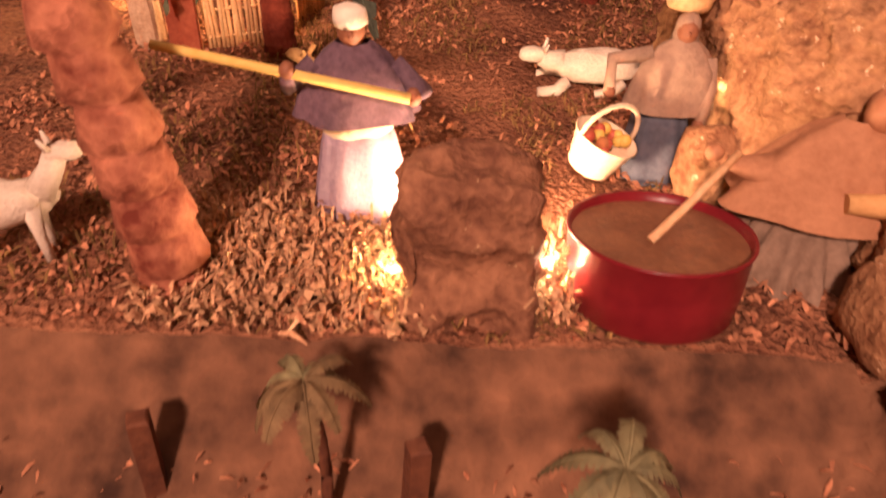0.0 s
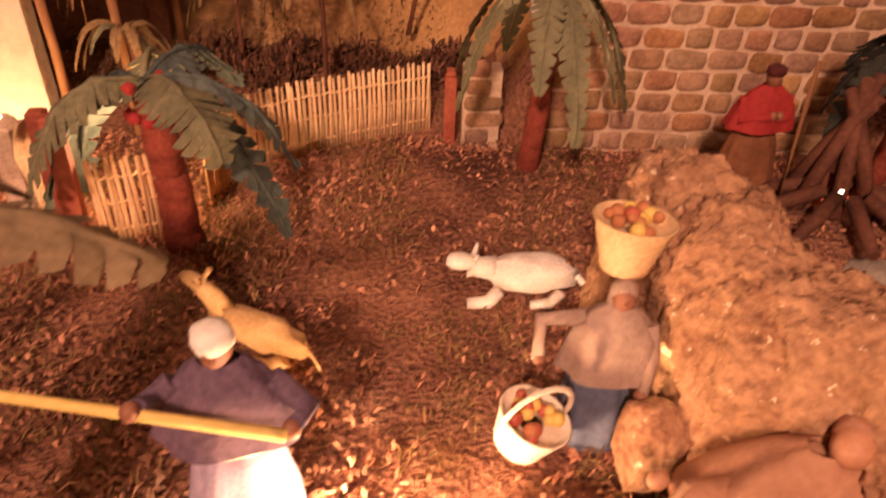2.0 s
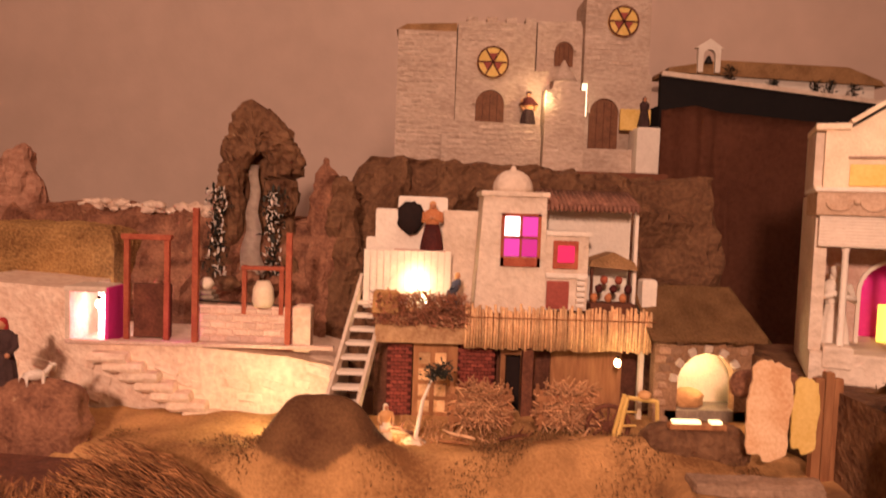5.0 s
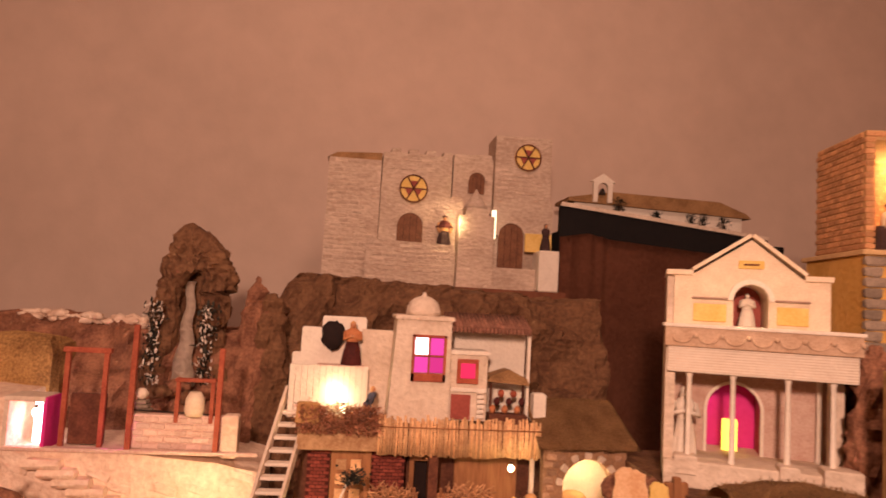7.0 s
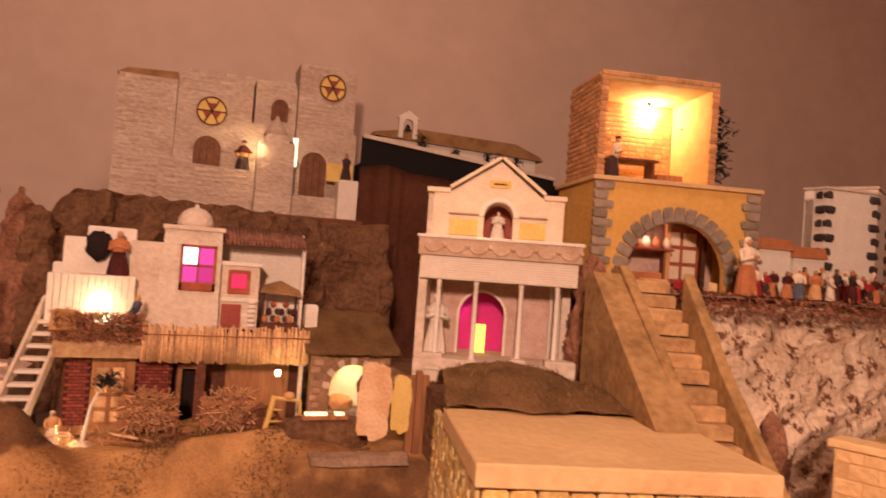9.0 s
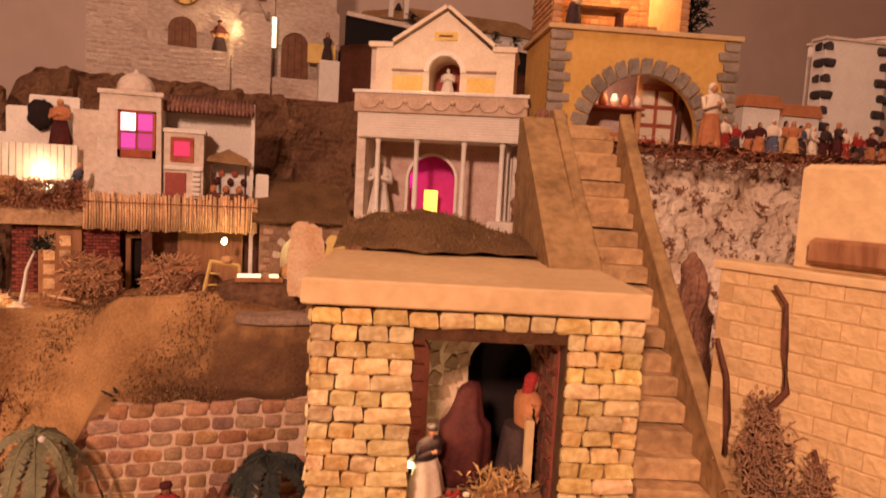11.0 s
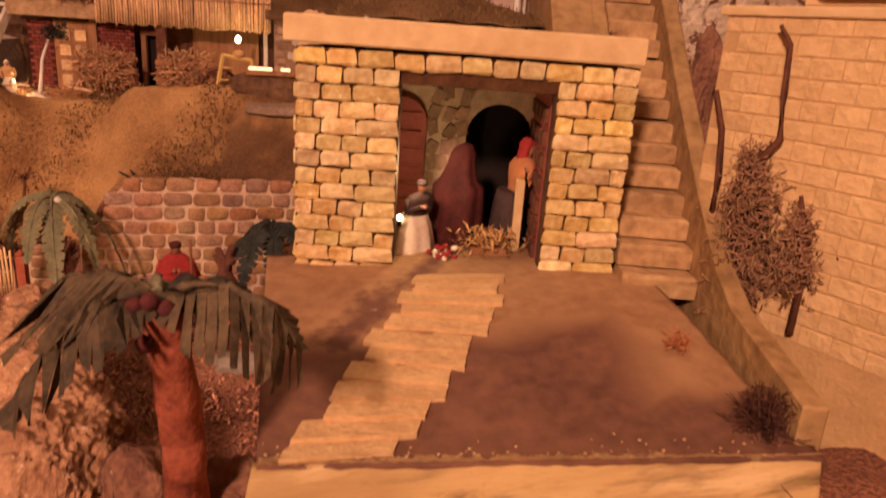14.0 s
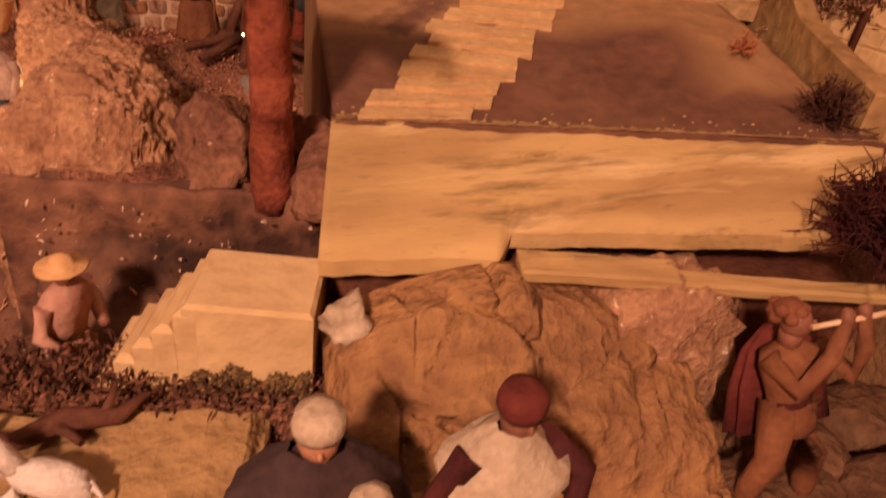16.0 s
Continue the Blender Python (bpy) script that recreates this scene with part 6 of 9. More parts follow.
def waterfall_rock():
    f = thing("waterfall_rock", pose(-0.545, 2.88, 0.55), "tall hollow rock arch of ochre paper over a pale waterfall", "waterfall")
    bm = bmesh.new()
    pts, rad = [], []
    for i in range(17):
        a = math.pi * (1 - i / 16)
        pts.append((0.108 * math.cos(a) + 0.02 * math.sin(a), 0.0, 0.50 + 0.36 * math.sin(a) ** 0.7))
        rad.append(0.05 + 0.035 * math.sin(a))
    pts = [(-0.14, 0, 0.1), (-0.125, 0, 0.35)] + pts + [(0.13, 0, 0.35), (0.15, 0, 0.1)]
    rad = [0.06, 0.055] + rad + [0.05, 0.06]
    dense, dr = [], []
    for k in range(len(pts) - 1):
        for j in range(3):
            dense.append(Vector(pts[k]).lerp(Vector(pts[k + 1]), j / 3))
            dr.append(rad[k] * (1 - j / 3) + rad[k + 1] * j / 3)
    add_tube(bm, dense, dr, 26)
    crumple(bm, 0.040, 7, 4, True)
    crumple(bm, 0.016, 20, 2, True)
    for fc in bm.faces:
        fc.smooth = False
    part("rock_arch", bm, DROCK, f, "ochre crumpled paper arch")
    bm = bmesh.new()
    add_box(bm, (-0.14, 0.03, 0.0), (0.14, 0.08, 0.82), 0, 0.01)
    bmesh.ops.subdivide_edges(bm, edges=bm.edges[:], cuts=6, use_grid_fill=True)
    crumple(bm, 0.02, 11, 8, True)
    part("rock_back", bm, DROCK, f)
    bm = bmesh.new()
    vs = []
    for j in range(18):
        t = j / 17
        w = 0.018 + 0.035 * (1 - t) ** 2
        for s in (-1, 0, 1):
            vs.append((s * w + 0.006 * math.sin(j * 1.1), -0.01 - 0.05 * (1 - t) - 0.006 * abs(s), 0.28 + 0.44 * t))
    put_faces(bm, vs, [(j * 3 + s, j * 3 + s + 1, j * 3 + s + 4, j * 3 + s + 3) for j in range(17) for s in (0, 1)], 0, True)
    bmesh.ops.solidify(bm, geom=bm.faces[:], thickness=0.004)
    part("waterfall", bm, PLASTER, f, "pale painted sheet of falling water")
    for sx, seed in ((-0.125, 3), (0.085, 4)):
        rnd = random.Random(seed)
        bm = bmesh.new()
        spots = [(sx + rnd.gauss(0, 0.02), -0.075 + rnd.uniform(-0.02, 0.02), rnd.uniform(0.28, 0.62)) for _ in range(240)]
        blades(bm, spots, 0.026, 0.005, 1.2, 0, rnd)
        part("ivy", bm, LEAF, f, "frosted grey ivy leaves")
        bm = bmesh.new()
        spots = [(sx + rnd.gauss(0, 0.018), -0.085 + rnd.uniform(-0.02, 0.02), rnd.uniform(0.28, 0.62)) for _ in range(90)]
        blades(bm, spots, 0.022, 0.005, 1.2, 0, rnd)
        part("frost", bm, WHITE, f, "white frosted leaf tips")
    for k in range(5):
        bm = bmesh.new()
        add_ball(bm, (0.0, 0, 0), (0.05, 0.035, 0.026), 0, 3, 0.5)
        part("basin_stone", bm, DROCK if k % 2 else BROCK, f, "", pose(-0.12 + 0.06 * k, -0.14 - 0.03 * (k % 2), 0.25 + 0.02 * (k % 3)))


waterfall_rock()


def hanging_cloth(name, pts, y, folds, material, label, thick=0.01):
    """A hanging sheet between an upper and a lower edge; pts: (x, top, bottom)."""
    bm = bmesh.new()
    nx, nz = 60, 20
    vs = []
    for i in range(nx + 1):
        t = i / nx * (len(pts) - 1)
        k = min(int(t), len(pts) - 2)
        f = t - k
        x, a, b = [pts[k][c] * (1 - f) + pts[k + 1][c] * f for c in range(3)]
        vs.append([bm.verts.new((x, y + folds * math.sin(i * 0.55 + 0.6 * math.sin(i * 0.21)) + 0.6 * folds * noise.noise(Vector((x * 4, j * 0.3, 0))), b + (a - b) * j / nz)) for j in range(nz + 1)])
    for i in range(nx):
        for j in range(nz):
            bm.faces.new((vs[i][j], vs[i + 1][j], vs[i + 1][j + 1], vs[i][j + 1])).smooth = True
    bmesh.ops.solidify(bm, geom=bm.faces[:], thickness=thick)
    return solid(name, bm, material, pose(0, 0, 0), label, "cloth", kind="structure")


hanging_cloth("backcloth", [(1.30, 1.66, 0.2), (1.47, 1.69, 0.2), (1.62, 1.66, 0.2), (2.6, 1.60, 0.2)], 3.62, 0.006, BROWNC, "dark brown cloth hanging behind the temple")
bm = bmesh.new()
add_prism(bm, [(1.352, 0.3), (2.7, 0.3), (2.7, 1.75), (2.546, 1.765), (1.352, 1.881)], 3.80, 3.84)
solid("black_screen", bm, BLACK, pose(0, 0, 0), "matt black screen with a slanting top edge", "screen", kind="structure")
bm = bmesh.new()
add_prism(bm, [(1.348, 1.868), (1.356, 1.892), (2.70, 1.768), (2.70, 1.746)], 3.785, 3.797)
solid("screen_edging", bm, PLASTER, pose(0, 0, 0), "thin pale edging strip on the black screen", "edging")


def monastery():
    m = thing("monastery", pose(1.45, 4.15, 1.72), "distant white monastery with brown roof and bell gable", "building")
    boxpart("wall", (0.10, 0, 0), (1.28, 0.25, 0.235), WHITE, m)
    bm = bmesh.new()
    add_prism(bm, [(0.05, 0.238), (1.33, 0.205), (1.30, 0.235), (1.10, 0.305), (0.34, 0.315), (0.05, 0.262)], -0.03, 0.28)
    part("roof", bm, BURLAP, m, "flat brown tiled roof")
    bm = bmesh.new()
    poly = [(0.21, 0.24), (0.24, 0.24), (0.24, 0.335)] + arc(0.275, 0.335, 0.035, 180, 0, 8)[1:-1] + [(0.31, 0.335), (0.31, 0.24), (0.34, 0.24), (0.34, 0.375), (0.36, 0.375), (0.275, 0.43), (0.19, 0.375), (0.21, 0.375)]
    add_prism(bm, poly, -0.05, -0.02)
    part("bell_gable", bm, WHITE, m, "small white arched bell gable")
    bm = bmesh.new()
    add_lathe(bm, [(0.024, 0.0), (0.022, 0.01), (0.015, 0.03), (0.006, 0.045)], 14, (0.275, -0.035, 0.29))
    part("bell", bm, IRON, m, "dark bell")
    for x in (0.5, 0.83, 1.12):
        boxpart("window", (x, -0.004, 0.06), (x + 0.05, 0.0, 0.13), DWOOD, m)


monastery()
bm = bmesh.new()
add_box(bm, (1.36, 3.86, -0.25), (2.85, 4.5, 1.72))
solid("monastery_base", bm, BLACK, pose(0, 0, 0), "black draped block under the distant monastery", "block", kind="structure")
for x, y, z, s in ((1.78, 3.95, 1.86, 0.10), (2.02, 3.93, 1.83, 0.06), (2.24, 3.9, 1.80, 0.09), (2.33, 3.92, 1.78, 0.12), (2.48, 3.94, 1.78, 0.11)):
    rnd = random.Random(int(x * 100))
    bm = bmesh.new()
    add_tube(bm, [(0, 0, -0.25), (0, 0, s)], [0.006, 0.002], 6, 1)
    blades(bm, [(rnd.gauss(0, 0.013), rnd.gauss(0, 0.013), rnd.uniform(0.1, 1) * s) for _ in range(160)], 0.022, 0.004, 0.5, 0, rnd)
    solid("pine_tree", bm, [LEAF, DWOOD], pose(x, y, z), "tiny dark pine tree before the distant roof", "tree", "tiny pines")


# ---- castle ----
def castle():
    c = thing("castle", pose(0, 3.80, 1.335), "pale grey toy castle with crenellated towers and round yellow windows", "castle")
    O = 1.335

    def crenels(x0, x1, top, n):
        pts = []
        for i in range(n):
            a, b = x1 - (x1 - x0) * i / n, x1 - (x1 - x0) * (i + 0.55) / n
            e = x1 - (x1 - x0) * (i + 1) / n
            pts += [(a, top), (b, top), (b, top - 0.028), (e, top - 0.028)]
        return pts

    def rough_wall(name, poly, y0, y1, label=""):
        return prismpart(name, [(x, z - O) for x, z in poly], y0, y1, GREYP, c, label)

    rough_wall("left_wing", [(-0.047, O), (0.262, O), (0.262, 2.058), (-0.045, 2.058)], 0.02, 0.30, "grey wing with painted courses")
    tr = prismpart("wing_roof", [(-0.055, 2.058 - O), (0.262, 2.058 - O), (0.262, 2.105 - O), (0.0, 2.09 - O)], 0.03, 0.30, BURLAP, c, "brown sloping roof")
    main = rough_wall("main_tower", [(0.262, O), (0.90, O), (0.90, 1.862), (0.678, 1.868)] + crenels(0.268, 0.678, 2.135, 4), 0.0, 0.28)
    rough_wall("middle_tower", [(0.70, 1.80), (0.945, 1.80), (0.945, 2.12), (0.93, 2.16), (0.70, 2.15)], 0.10, 0.30)
    rough_wall("right_tower", [(0.948, O), (1.318, O), (1.318, 1.88), (1.298, 1.88), (1.298, 2.28), (0.948, 2.28)], 0.05, 0.30)
    rough_wall("parapet", [(0.198, O), (0.705, O), (0.705, 1.574), (0.198, 1.585)], -0.09, -0.05, "terrace parapet with painted courses")
    boxpart("terrace_floor", (0.20, -0.05, 0), (0.72, 0.0, 0.215), GREYP, c)
    bm = bmesh.new()
    add_prism(bm, [(0.715, 0), (0.925, 0), (0.925, 0.418), (0.89, 0.418), (0.88, 0.46), (0.76, 0.46), (0.75, 0.418), (0.72, 0.418)], -0.13, 0.0)
    crumple(bm, 0.004, 20)
    part("turret", bm, GREYP, c, "round-cornered turret with arched niche")
    bm = bmesh.new()
    add_lathe(bm, [(0.075, 0), (0.06, 0.03), (0.02, 0.09), (0.004, 0.12)], 18, (0.82, -0.06, 0.46))
    part("turret_roof", bm, GREYP, c)
    boxpart("right_parapet", (0.93, -0.08, 0), (1.19, -0.03, 0.13), GREYP, c)
    bm = bmesh.new()
    add_box(bm, (1.19, -0.16, 0.0), (1.375, -0.02, 0.24), 0, 0.01)
    crumple(bm, 0.006, 25)
    part("bastion", bm, WHITE, c, "whitish rough bastion")
    boxpart("lit_slit", (0.926, -0.035, 0.30), (0.952, -0.02, 0.47), SLIT, c, "bright lit slit")
    # round windows
    for cx, cz, r, y in ((0.455, 1.900, 0.084, -0.012), (1.147, 2.152, 0.083, 0.038)):
        bm = bmesh.new()
        add_prism(bm, arc(cx, cz - O, r, 0, 360, 28)[:-1], y, y + 0.012)
        w = part("round_window", bm, YELLOWP, c, "round yellow window with dark three-part tracery")
        bm = bmesh.new()
        for k in range(28):
            a0, a1 = radians(k * 360 / 28), radians((k + 1) * 360 / 28)
            p = lambda rr, a: (cx + rr * math.cos(a), cz - O + rr * math.sin(a))
            add_prism(bm, [p(r * 0.90, a0), p(r, a0), p(r, a1), p(r * 0.90, a1)], y - 0.006, y + 0.002)
        part("rim", bm, DWOOD, w)
        for a in (90, 210, 330):
            t = radians(a)
            prismpart("petal", [(cx + r * 0.10 * math.cos(t), cz - O + r * 0.10 * math.sin(t)), (cx + r * 0.62 * math.cos(t - 0.5), cz - O + r * 0.62 * math.sin(t - 0.5)), (cx + r * 0.62 * math.cos(t + 0.5), cz - O + r * 0.62 * math.sin(t + 0.5))], y - 0.005, y + 0.001, DARKR, w)
        for a in (0, 60, 120):
            t = radians(a)
            dx, dz, nx, nz = r * 0.92 * math.cos(t), r * 0.92 * math.sin(t), 0.004 * -math.sin(t), 0.004 * math.cos(t)
            prismpart("bar", [(cx - dx - nx, cz - O - dz - nz), (cx + dx - nx, cz - O + dz - nz), (cx + dx + nx, cz - O + dz + nz), (cx - dx + nx, cz - O - dz + nz)], y - 0.007, y - 0.001, DWOOD, w)
    # arched doors
    for x0, x1, z0, zs, y in ((0.371, 0.521, 0.22, 0.345, -0.012), (0.985, 1.140, 0.13, 0.33, 0.036), (0.795, 0.895, 0.58, 0.66, 0.09)):
        cx, r = (x0 + x1) / 2, (x1 - x0) / 2
        d = prismpart("door", [(x0, z0), (x1, z0), (x1, zs)] + arc(cx, zs, r, 0, 180, 12)[1:-1] + [(x0, zs)], y, y + 0.02, CDOOR, c, "arched brown plank door")
        for k in range(1, 4):
            x = x0 + (x1 - x0) * k / 4
            boxpart("batten", (x - 0.002, y - 0.003, z0), (x + 0.002, y + 0.001, zs + r * 0.75), DWOOD, d)
        prismpart("door_arch", arc(cx, zs, r + 0.016, 0, 180, 14) + arc(cx, zs, r, 180, 0, 14), y - 0.010, y + 0.01, GREYP, d)
    boxpart("plaque", (1.13, -0.045, 0.235), (1.29, -0.03, 0.345), YELLOWP, c, "yellow plank plaque")
    rnd = random.Random(9)
    ms = [piece_mesh("course_stone", w, 0.006, 0.020, GREYP, 0.003, 0.002, 80 + i) for i, w in enumerate((0.05, 0.07, 0.09))]
    for x0, x1, z0, z1, y in ((-0.04, 0.25, 0.02, 0.70, 0.016), (0.21, 0.69, 0.02, 0.23, -0.094), (0.96, 1.28, 0.56, 0.92, 0.046), (0.29, 0.60, 0.62, 0.76, -0.004)):
        z, r = z0, 0
        while z < z1:
            x = x0 + (0.03 if r % 2 else 0)
            while x < x1 - 0.05:
                k = rnd.randrange(3)
                hole = any(abs(x + 0.04 - a) < 0.125 and abs(z + 0.01 - b) < 0.10 for a, b in ((1.147, 0.817), (0.455, 0.565)))
                if not hole and x + (0.05, 0.07, 0.09)[k] < x1:
                    lay("course_stone", ms[k], c, pose(x, y + 0.0026 + rnd.uniform(-0.0005, 0.0008), z))
                x += (0.05, 0.07, 0.09)[k] + 0.005
            z += 0.027
            r += 1


castle()


# ---- reed house ----
def reed_house():
    h = thing("reed_house", pose(0, 2.30, 0.44), "two-storey village house with reed balcony, tower and dome", "house")
    Z = 0.44
    B = lambda name, x0, y0, z0, x1, y1, z1, m, label="", parent=None, bev=0.002: boxpart(name, (x0, y0, z0 - Z), (x1, y1, z1 - Z), m, parent or h, label, bev)
    B("lower_wall", -0.03, 0.14, Z - 0.05, 0.86, 0.16, 0.70, DWOOD, "dark back wall of the ground floor")
    lp = B("left_panel", 0.015, 0.05, Z, 0.095, 0.07, 0.69, MAROON, "dark red brick panel")
    d = B("door", 0.10, 0.04, Z, 0.225, 0.06, 0.69, WOOD, "ochre door with square panels")
    for i in range(4):
        for j in range(2):
            B("door_panel", 0.118 + 0.052 * j, 0.034, 0.465 + 0.052 * i, 0.155 + 0.052 * j, 0.041, 0.503 + 0.052 * i, REED, "", d)
    rp = B("right_panel", 0.24, 0.05, Z, 0.365, 0.07, 0.69, MAROON, "dark red brick panel")
    bk = piece_mesh("brick", 0.0215, 0.005, 0.0105, RBRICKD, 0.0015, 0.0006, 33)
    for pn, x0, x1 in ((lp, 0.015, 0.095), (rp, 0.24, 0.365)):
        for i in range(20):
            x = x0 + (0.0115 if i % 2 else 0.0)
            while x < x1 - 0.020:
                lay("brick", bk, pn, pose(x + 0.001, 0.0465, 0.002 + 0.0122 * i))
                x += 0.0232
    B("corner_post", 0.222, 0.03, Z, 0.243, 0.06, 0.70, WOOD)
    f = thing_part("doorway", h)
    B("jamb", 0.385, 0.06, Z, 0.402, 0.09, 0.66, WOOD, "", f)
    B("jamb", 0.455, 0.06, Z, 0.470, 0.09, 0.66, WOOD, "", f)
    B("lintel", 0.385, 0.055, 0.655, 0.470, 0.09, 0.672, WOOD, "", f)
    # black sheet between the jambs paints the unlit interior
    B("dark_opening", 0.402, 0.10, Z, 0.455, 0.11, 0.655, OPENSHADE, "", f)
    B("column", 0.448, -0.01, Z - 0.02, 0.482, 0.025, 0.70, DWOOD, "dark red square column")
    B("right_post", 0.822, -0.01, Z, 0.836, 0.01, 0.70, PLASTER)
    B("inner_panel", 0.56, 0.11, Z, 0.80, 0.125, 0.69, WOOD)
    # balcony
    B("balcony_floor", -0.03, -0.02, 0.775, 0.85, 0.34, 0.795, WOOD)
    rnd = random.Random(12)
    ms = []
    for i in range(4):
        bm = bmesh.new()
        add_tube(bm, [(0, 0, 0), (0.001, 0.0005, 0.06), (0, 0, 0.122 + 0.006 * i)], [0.0042, 0.0046, 0.0042], 7)
        me = bpy.data.meshes.new("reed")
        bm.to_mesh(me)
        bm.free()
        me.materials.append(REED)
        ms.append(me)
    r = thing_part("reed_railing", h)
    for k in range(66):
        x = 0.262 + 0.0090 * k
        lay("reed", ms[rnd.randrange(4)], r, pose(x, -0.028 + rnd.uniform(-0.002, 0.002), 0.692 - Z + rnd.uniform(-0.006, 0.004), 0, rnd.uniform(-1.5, 1.5), 0))
    bm = bmesh.new()
    add_tube(bm, [(0.255, -0.034, 0.79 - Z), (0.86, -0.034, 0.79 - Z)], 0.0022, 5)
    part("binding", bm, WOOD, r)
    B("left_reed_mat", -0.022, -0.025, 0.70, 0.262, -0.012, 0.79, REED, "flat reed mat")
    bm = bmesh.new()
    spots = [(rnd.uniform(-0.02, 0.26), rnd.uniform(-0.06, 0.0), rnd.uniform(0.755, 0.85) - Z) for _ in range(2300)]
    blades(bm, spots, 0.032, 0.0024, 0.6, 0, rnd)
    tagged(part("balcony_straw", bm, LITTER, h, "brown straw heaped on the balcony edge"), kind="stuff")
    bm = bmesh.new()
    add_box(bm, (-0.03, -0.045, 0.79 - Z), (0.05, 0.0, 0.865 - Z), 0, 0.008)
    crumple(bm, 0.004, 30)
    part("straw_bale", bm, HAY, h)
    # upper storey
    w = thing_part("board_wall", h)
    for k in range(13):
        B("board", -0.073 + 0.0222 * k, 0.10, 0.79, -0.053 + 0.0222 * k, 0.112, 0.984 - 0.001 * (k % 3), WHITE, "", w)
    for x0, x1, z1 in ((-0.045, 0.03, 1.118), (0.03, 0.20, 1.163), (-0.075, -0.02, 1.02)):
        bm = bmesh.new()
        add_box(bm, (x0, 0.20, 0.80 - Z), (x1, 0.26, z1 - Z), 0, 0.006)
        crumple(bm, 0.003, 25)
        part("stepped_wall", bm, WHITE, h)
    # flattened black ball, shade of a hole put in as colour
    bm = bmesh.new()
    add_ball(bm, (0.075, 0.18, 1.09 - Z), (0.045, 0.02, 0.055), 0, 3, 0.3)
    part("dark_opening", bm, OPENSHADE, h)
    B("mid_wall", 0.185, 0.16, 0.80, 0.31, 0.19, 1.12, PLASTER)
    t = thing_part("tower", h)
    bm = bmesh.new()
    add_prism(bm, [(0.286, 0.80 - Z), (0.510, 0.80 - Z), (0.506, 1.172 - Z), (0.306, 1.172 - Z)], 0.0, 0.20)
    bmesh.ops.subdivide_edges(bm, edges=bm.edges[:], cuts=2, use_grid_fill=True)
    crumple(bm, 0.002, 25)
    part("tower_wall", bm, PLASTER, t)
    B("tower_cornice", 0.298, -0.008, 1.170, 0.514, 0.205, 1.186, PLASTER, "", t)
    bm = bmesh.new()
    add_lathe(bm, [(0.066, 0.0), (0.066, 0.014), (0.062, 0.034), (0.050, 0.054), (0.030, 0.068), (0.010, 0.074), (0.007, 0.084), (0.002, 0.088)], 28, (0.408, 0.10, 1.186 - Z))
    part("dome", bm, PLASTER, t, "low round plaster dome")
    for x in (0.364, 0.479):
        B("window_frame", x, -0.010, 0.950, x + 0.010, 0.002, 1.118, RWOOD, "", t)
    for z in (0.950, 1.108):
        B("window_frame", 0.364, -0.010, z, 0.489, 0.002, z + (0.030 if z < 1 else 0.010), RWOOD, "", t)
    B("window_bar", 0.4225, -0.008, 0.975, 0.4305, 0.0, 1.112, RWOOD, "", t)
    B("window_bar", 0.370, -0.008, 1.038, 0.484, 0.0, 1.046, RWOOD, "", t)
    for i, (x, z) in enumerate(((0.374, 0.982), (0.4305, 0.982), (0.374, 1.046), (0.4305, 1.046))):
        B("pane", x, -0.005, z, x + 0.049, -0.001, z + 0.062, (PANE1, PANE0, PANE2, PANE1)[i], ("magenta lit pane", "magenta lit pane", "white-hot lit pane", "magenta lit pane")[i], t)
    s = thing_part("annexe", h)
    B("annexe_wall", 0.513, 0.03, 0.81, 0.652, 0.15, 1.058, PLASTER, "", s)
    B("annexe_cornice", 0.509, 0.022, 1.050, 0.658, 0.155, 1.066, WHITE, "", s)
    B("ledge", 0.515, 0.018, 0.915, 0.650, 0.035, 0.930, WHITE, "", s)
    B("window_frame", 0.537, 0.020, 0.945, 0.617, 0.031, 1.035, RWOOD, "", s)
    B("pane", 0.550, 0.016, 0.965, 0.604, 0.022, 1.020, PANE3, "deep pink lit pane", s)
    B("annexe_door", 0.520, 0.022, 0.815, 0.592, 0.032, 0.905, DARKR, "dark red plank door", s)
    for k in range(6):
        bm = bmesh.new()
        add_box(bm, (0.615, 0.014, 0.82 - Z + 0.018 * k), (0.642, 0.034, 0.835 - Z + 0.018 * k), 0, 0.004)
        part("quoin", bm, WHITE, s)
    B("rear_wall", 0.50, 0.20, 0.80, 0.835, 0.22, 1.19, WHITE, "pale planked rear wall")
    e = thing_part("tiled_eave", h)
    B("eave_board", 0.50, 0.10, 1.135, 0.83, 0.22, 1.15, DWOOD, "", e)
    for k in range(22):
        bm = bmesh.new()
        add_tube(bm, [(0.508 + 0.0148 * k, 0.075, 1.148 - Z), (0.508 + 0.0148 * k, 0.21, 1.198 - Z)], 0.0085, 8)
        part("tile", bm, ROOFT, e)
        bm = bmesh.new()
        add_ball(bm, (0.508 + 0.0148 * k, 0.072, 1.140 - Z), (0.0066, 0.005, 0.012), 0, 2)
        part("drip_tile", bm, ROOFT, e)
    B("side_post", 0.820, 0.10, 0.80, 0.832, 0.12, 1.14, WHITE)
    # stall on the balcony
    st = thing_part("market_stall", h)
    for x in (0.675, 0.80):
        B("post", x, 0.08, 0.80, x + 0.008, 0.09, 0.97, DWOOD, "", st)
    bm = bmesh.new()
    add_prism(bm, [(0.66, 0.955 - Z), (0.82, 0.945 - Z), (0.81, 0.97 - Z), (0.74, 1.0 - Z), (0.67, 0.975 - Z)], 0.05, 0.15)
    crumple(bm, 0.008, 30)
    part("awning", bm, BURLAP, st, "shaggy brown straw awning")
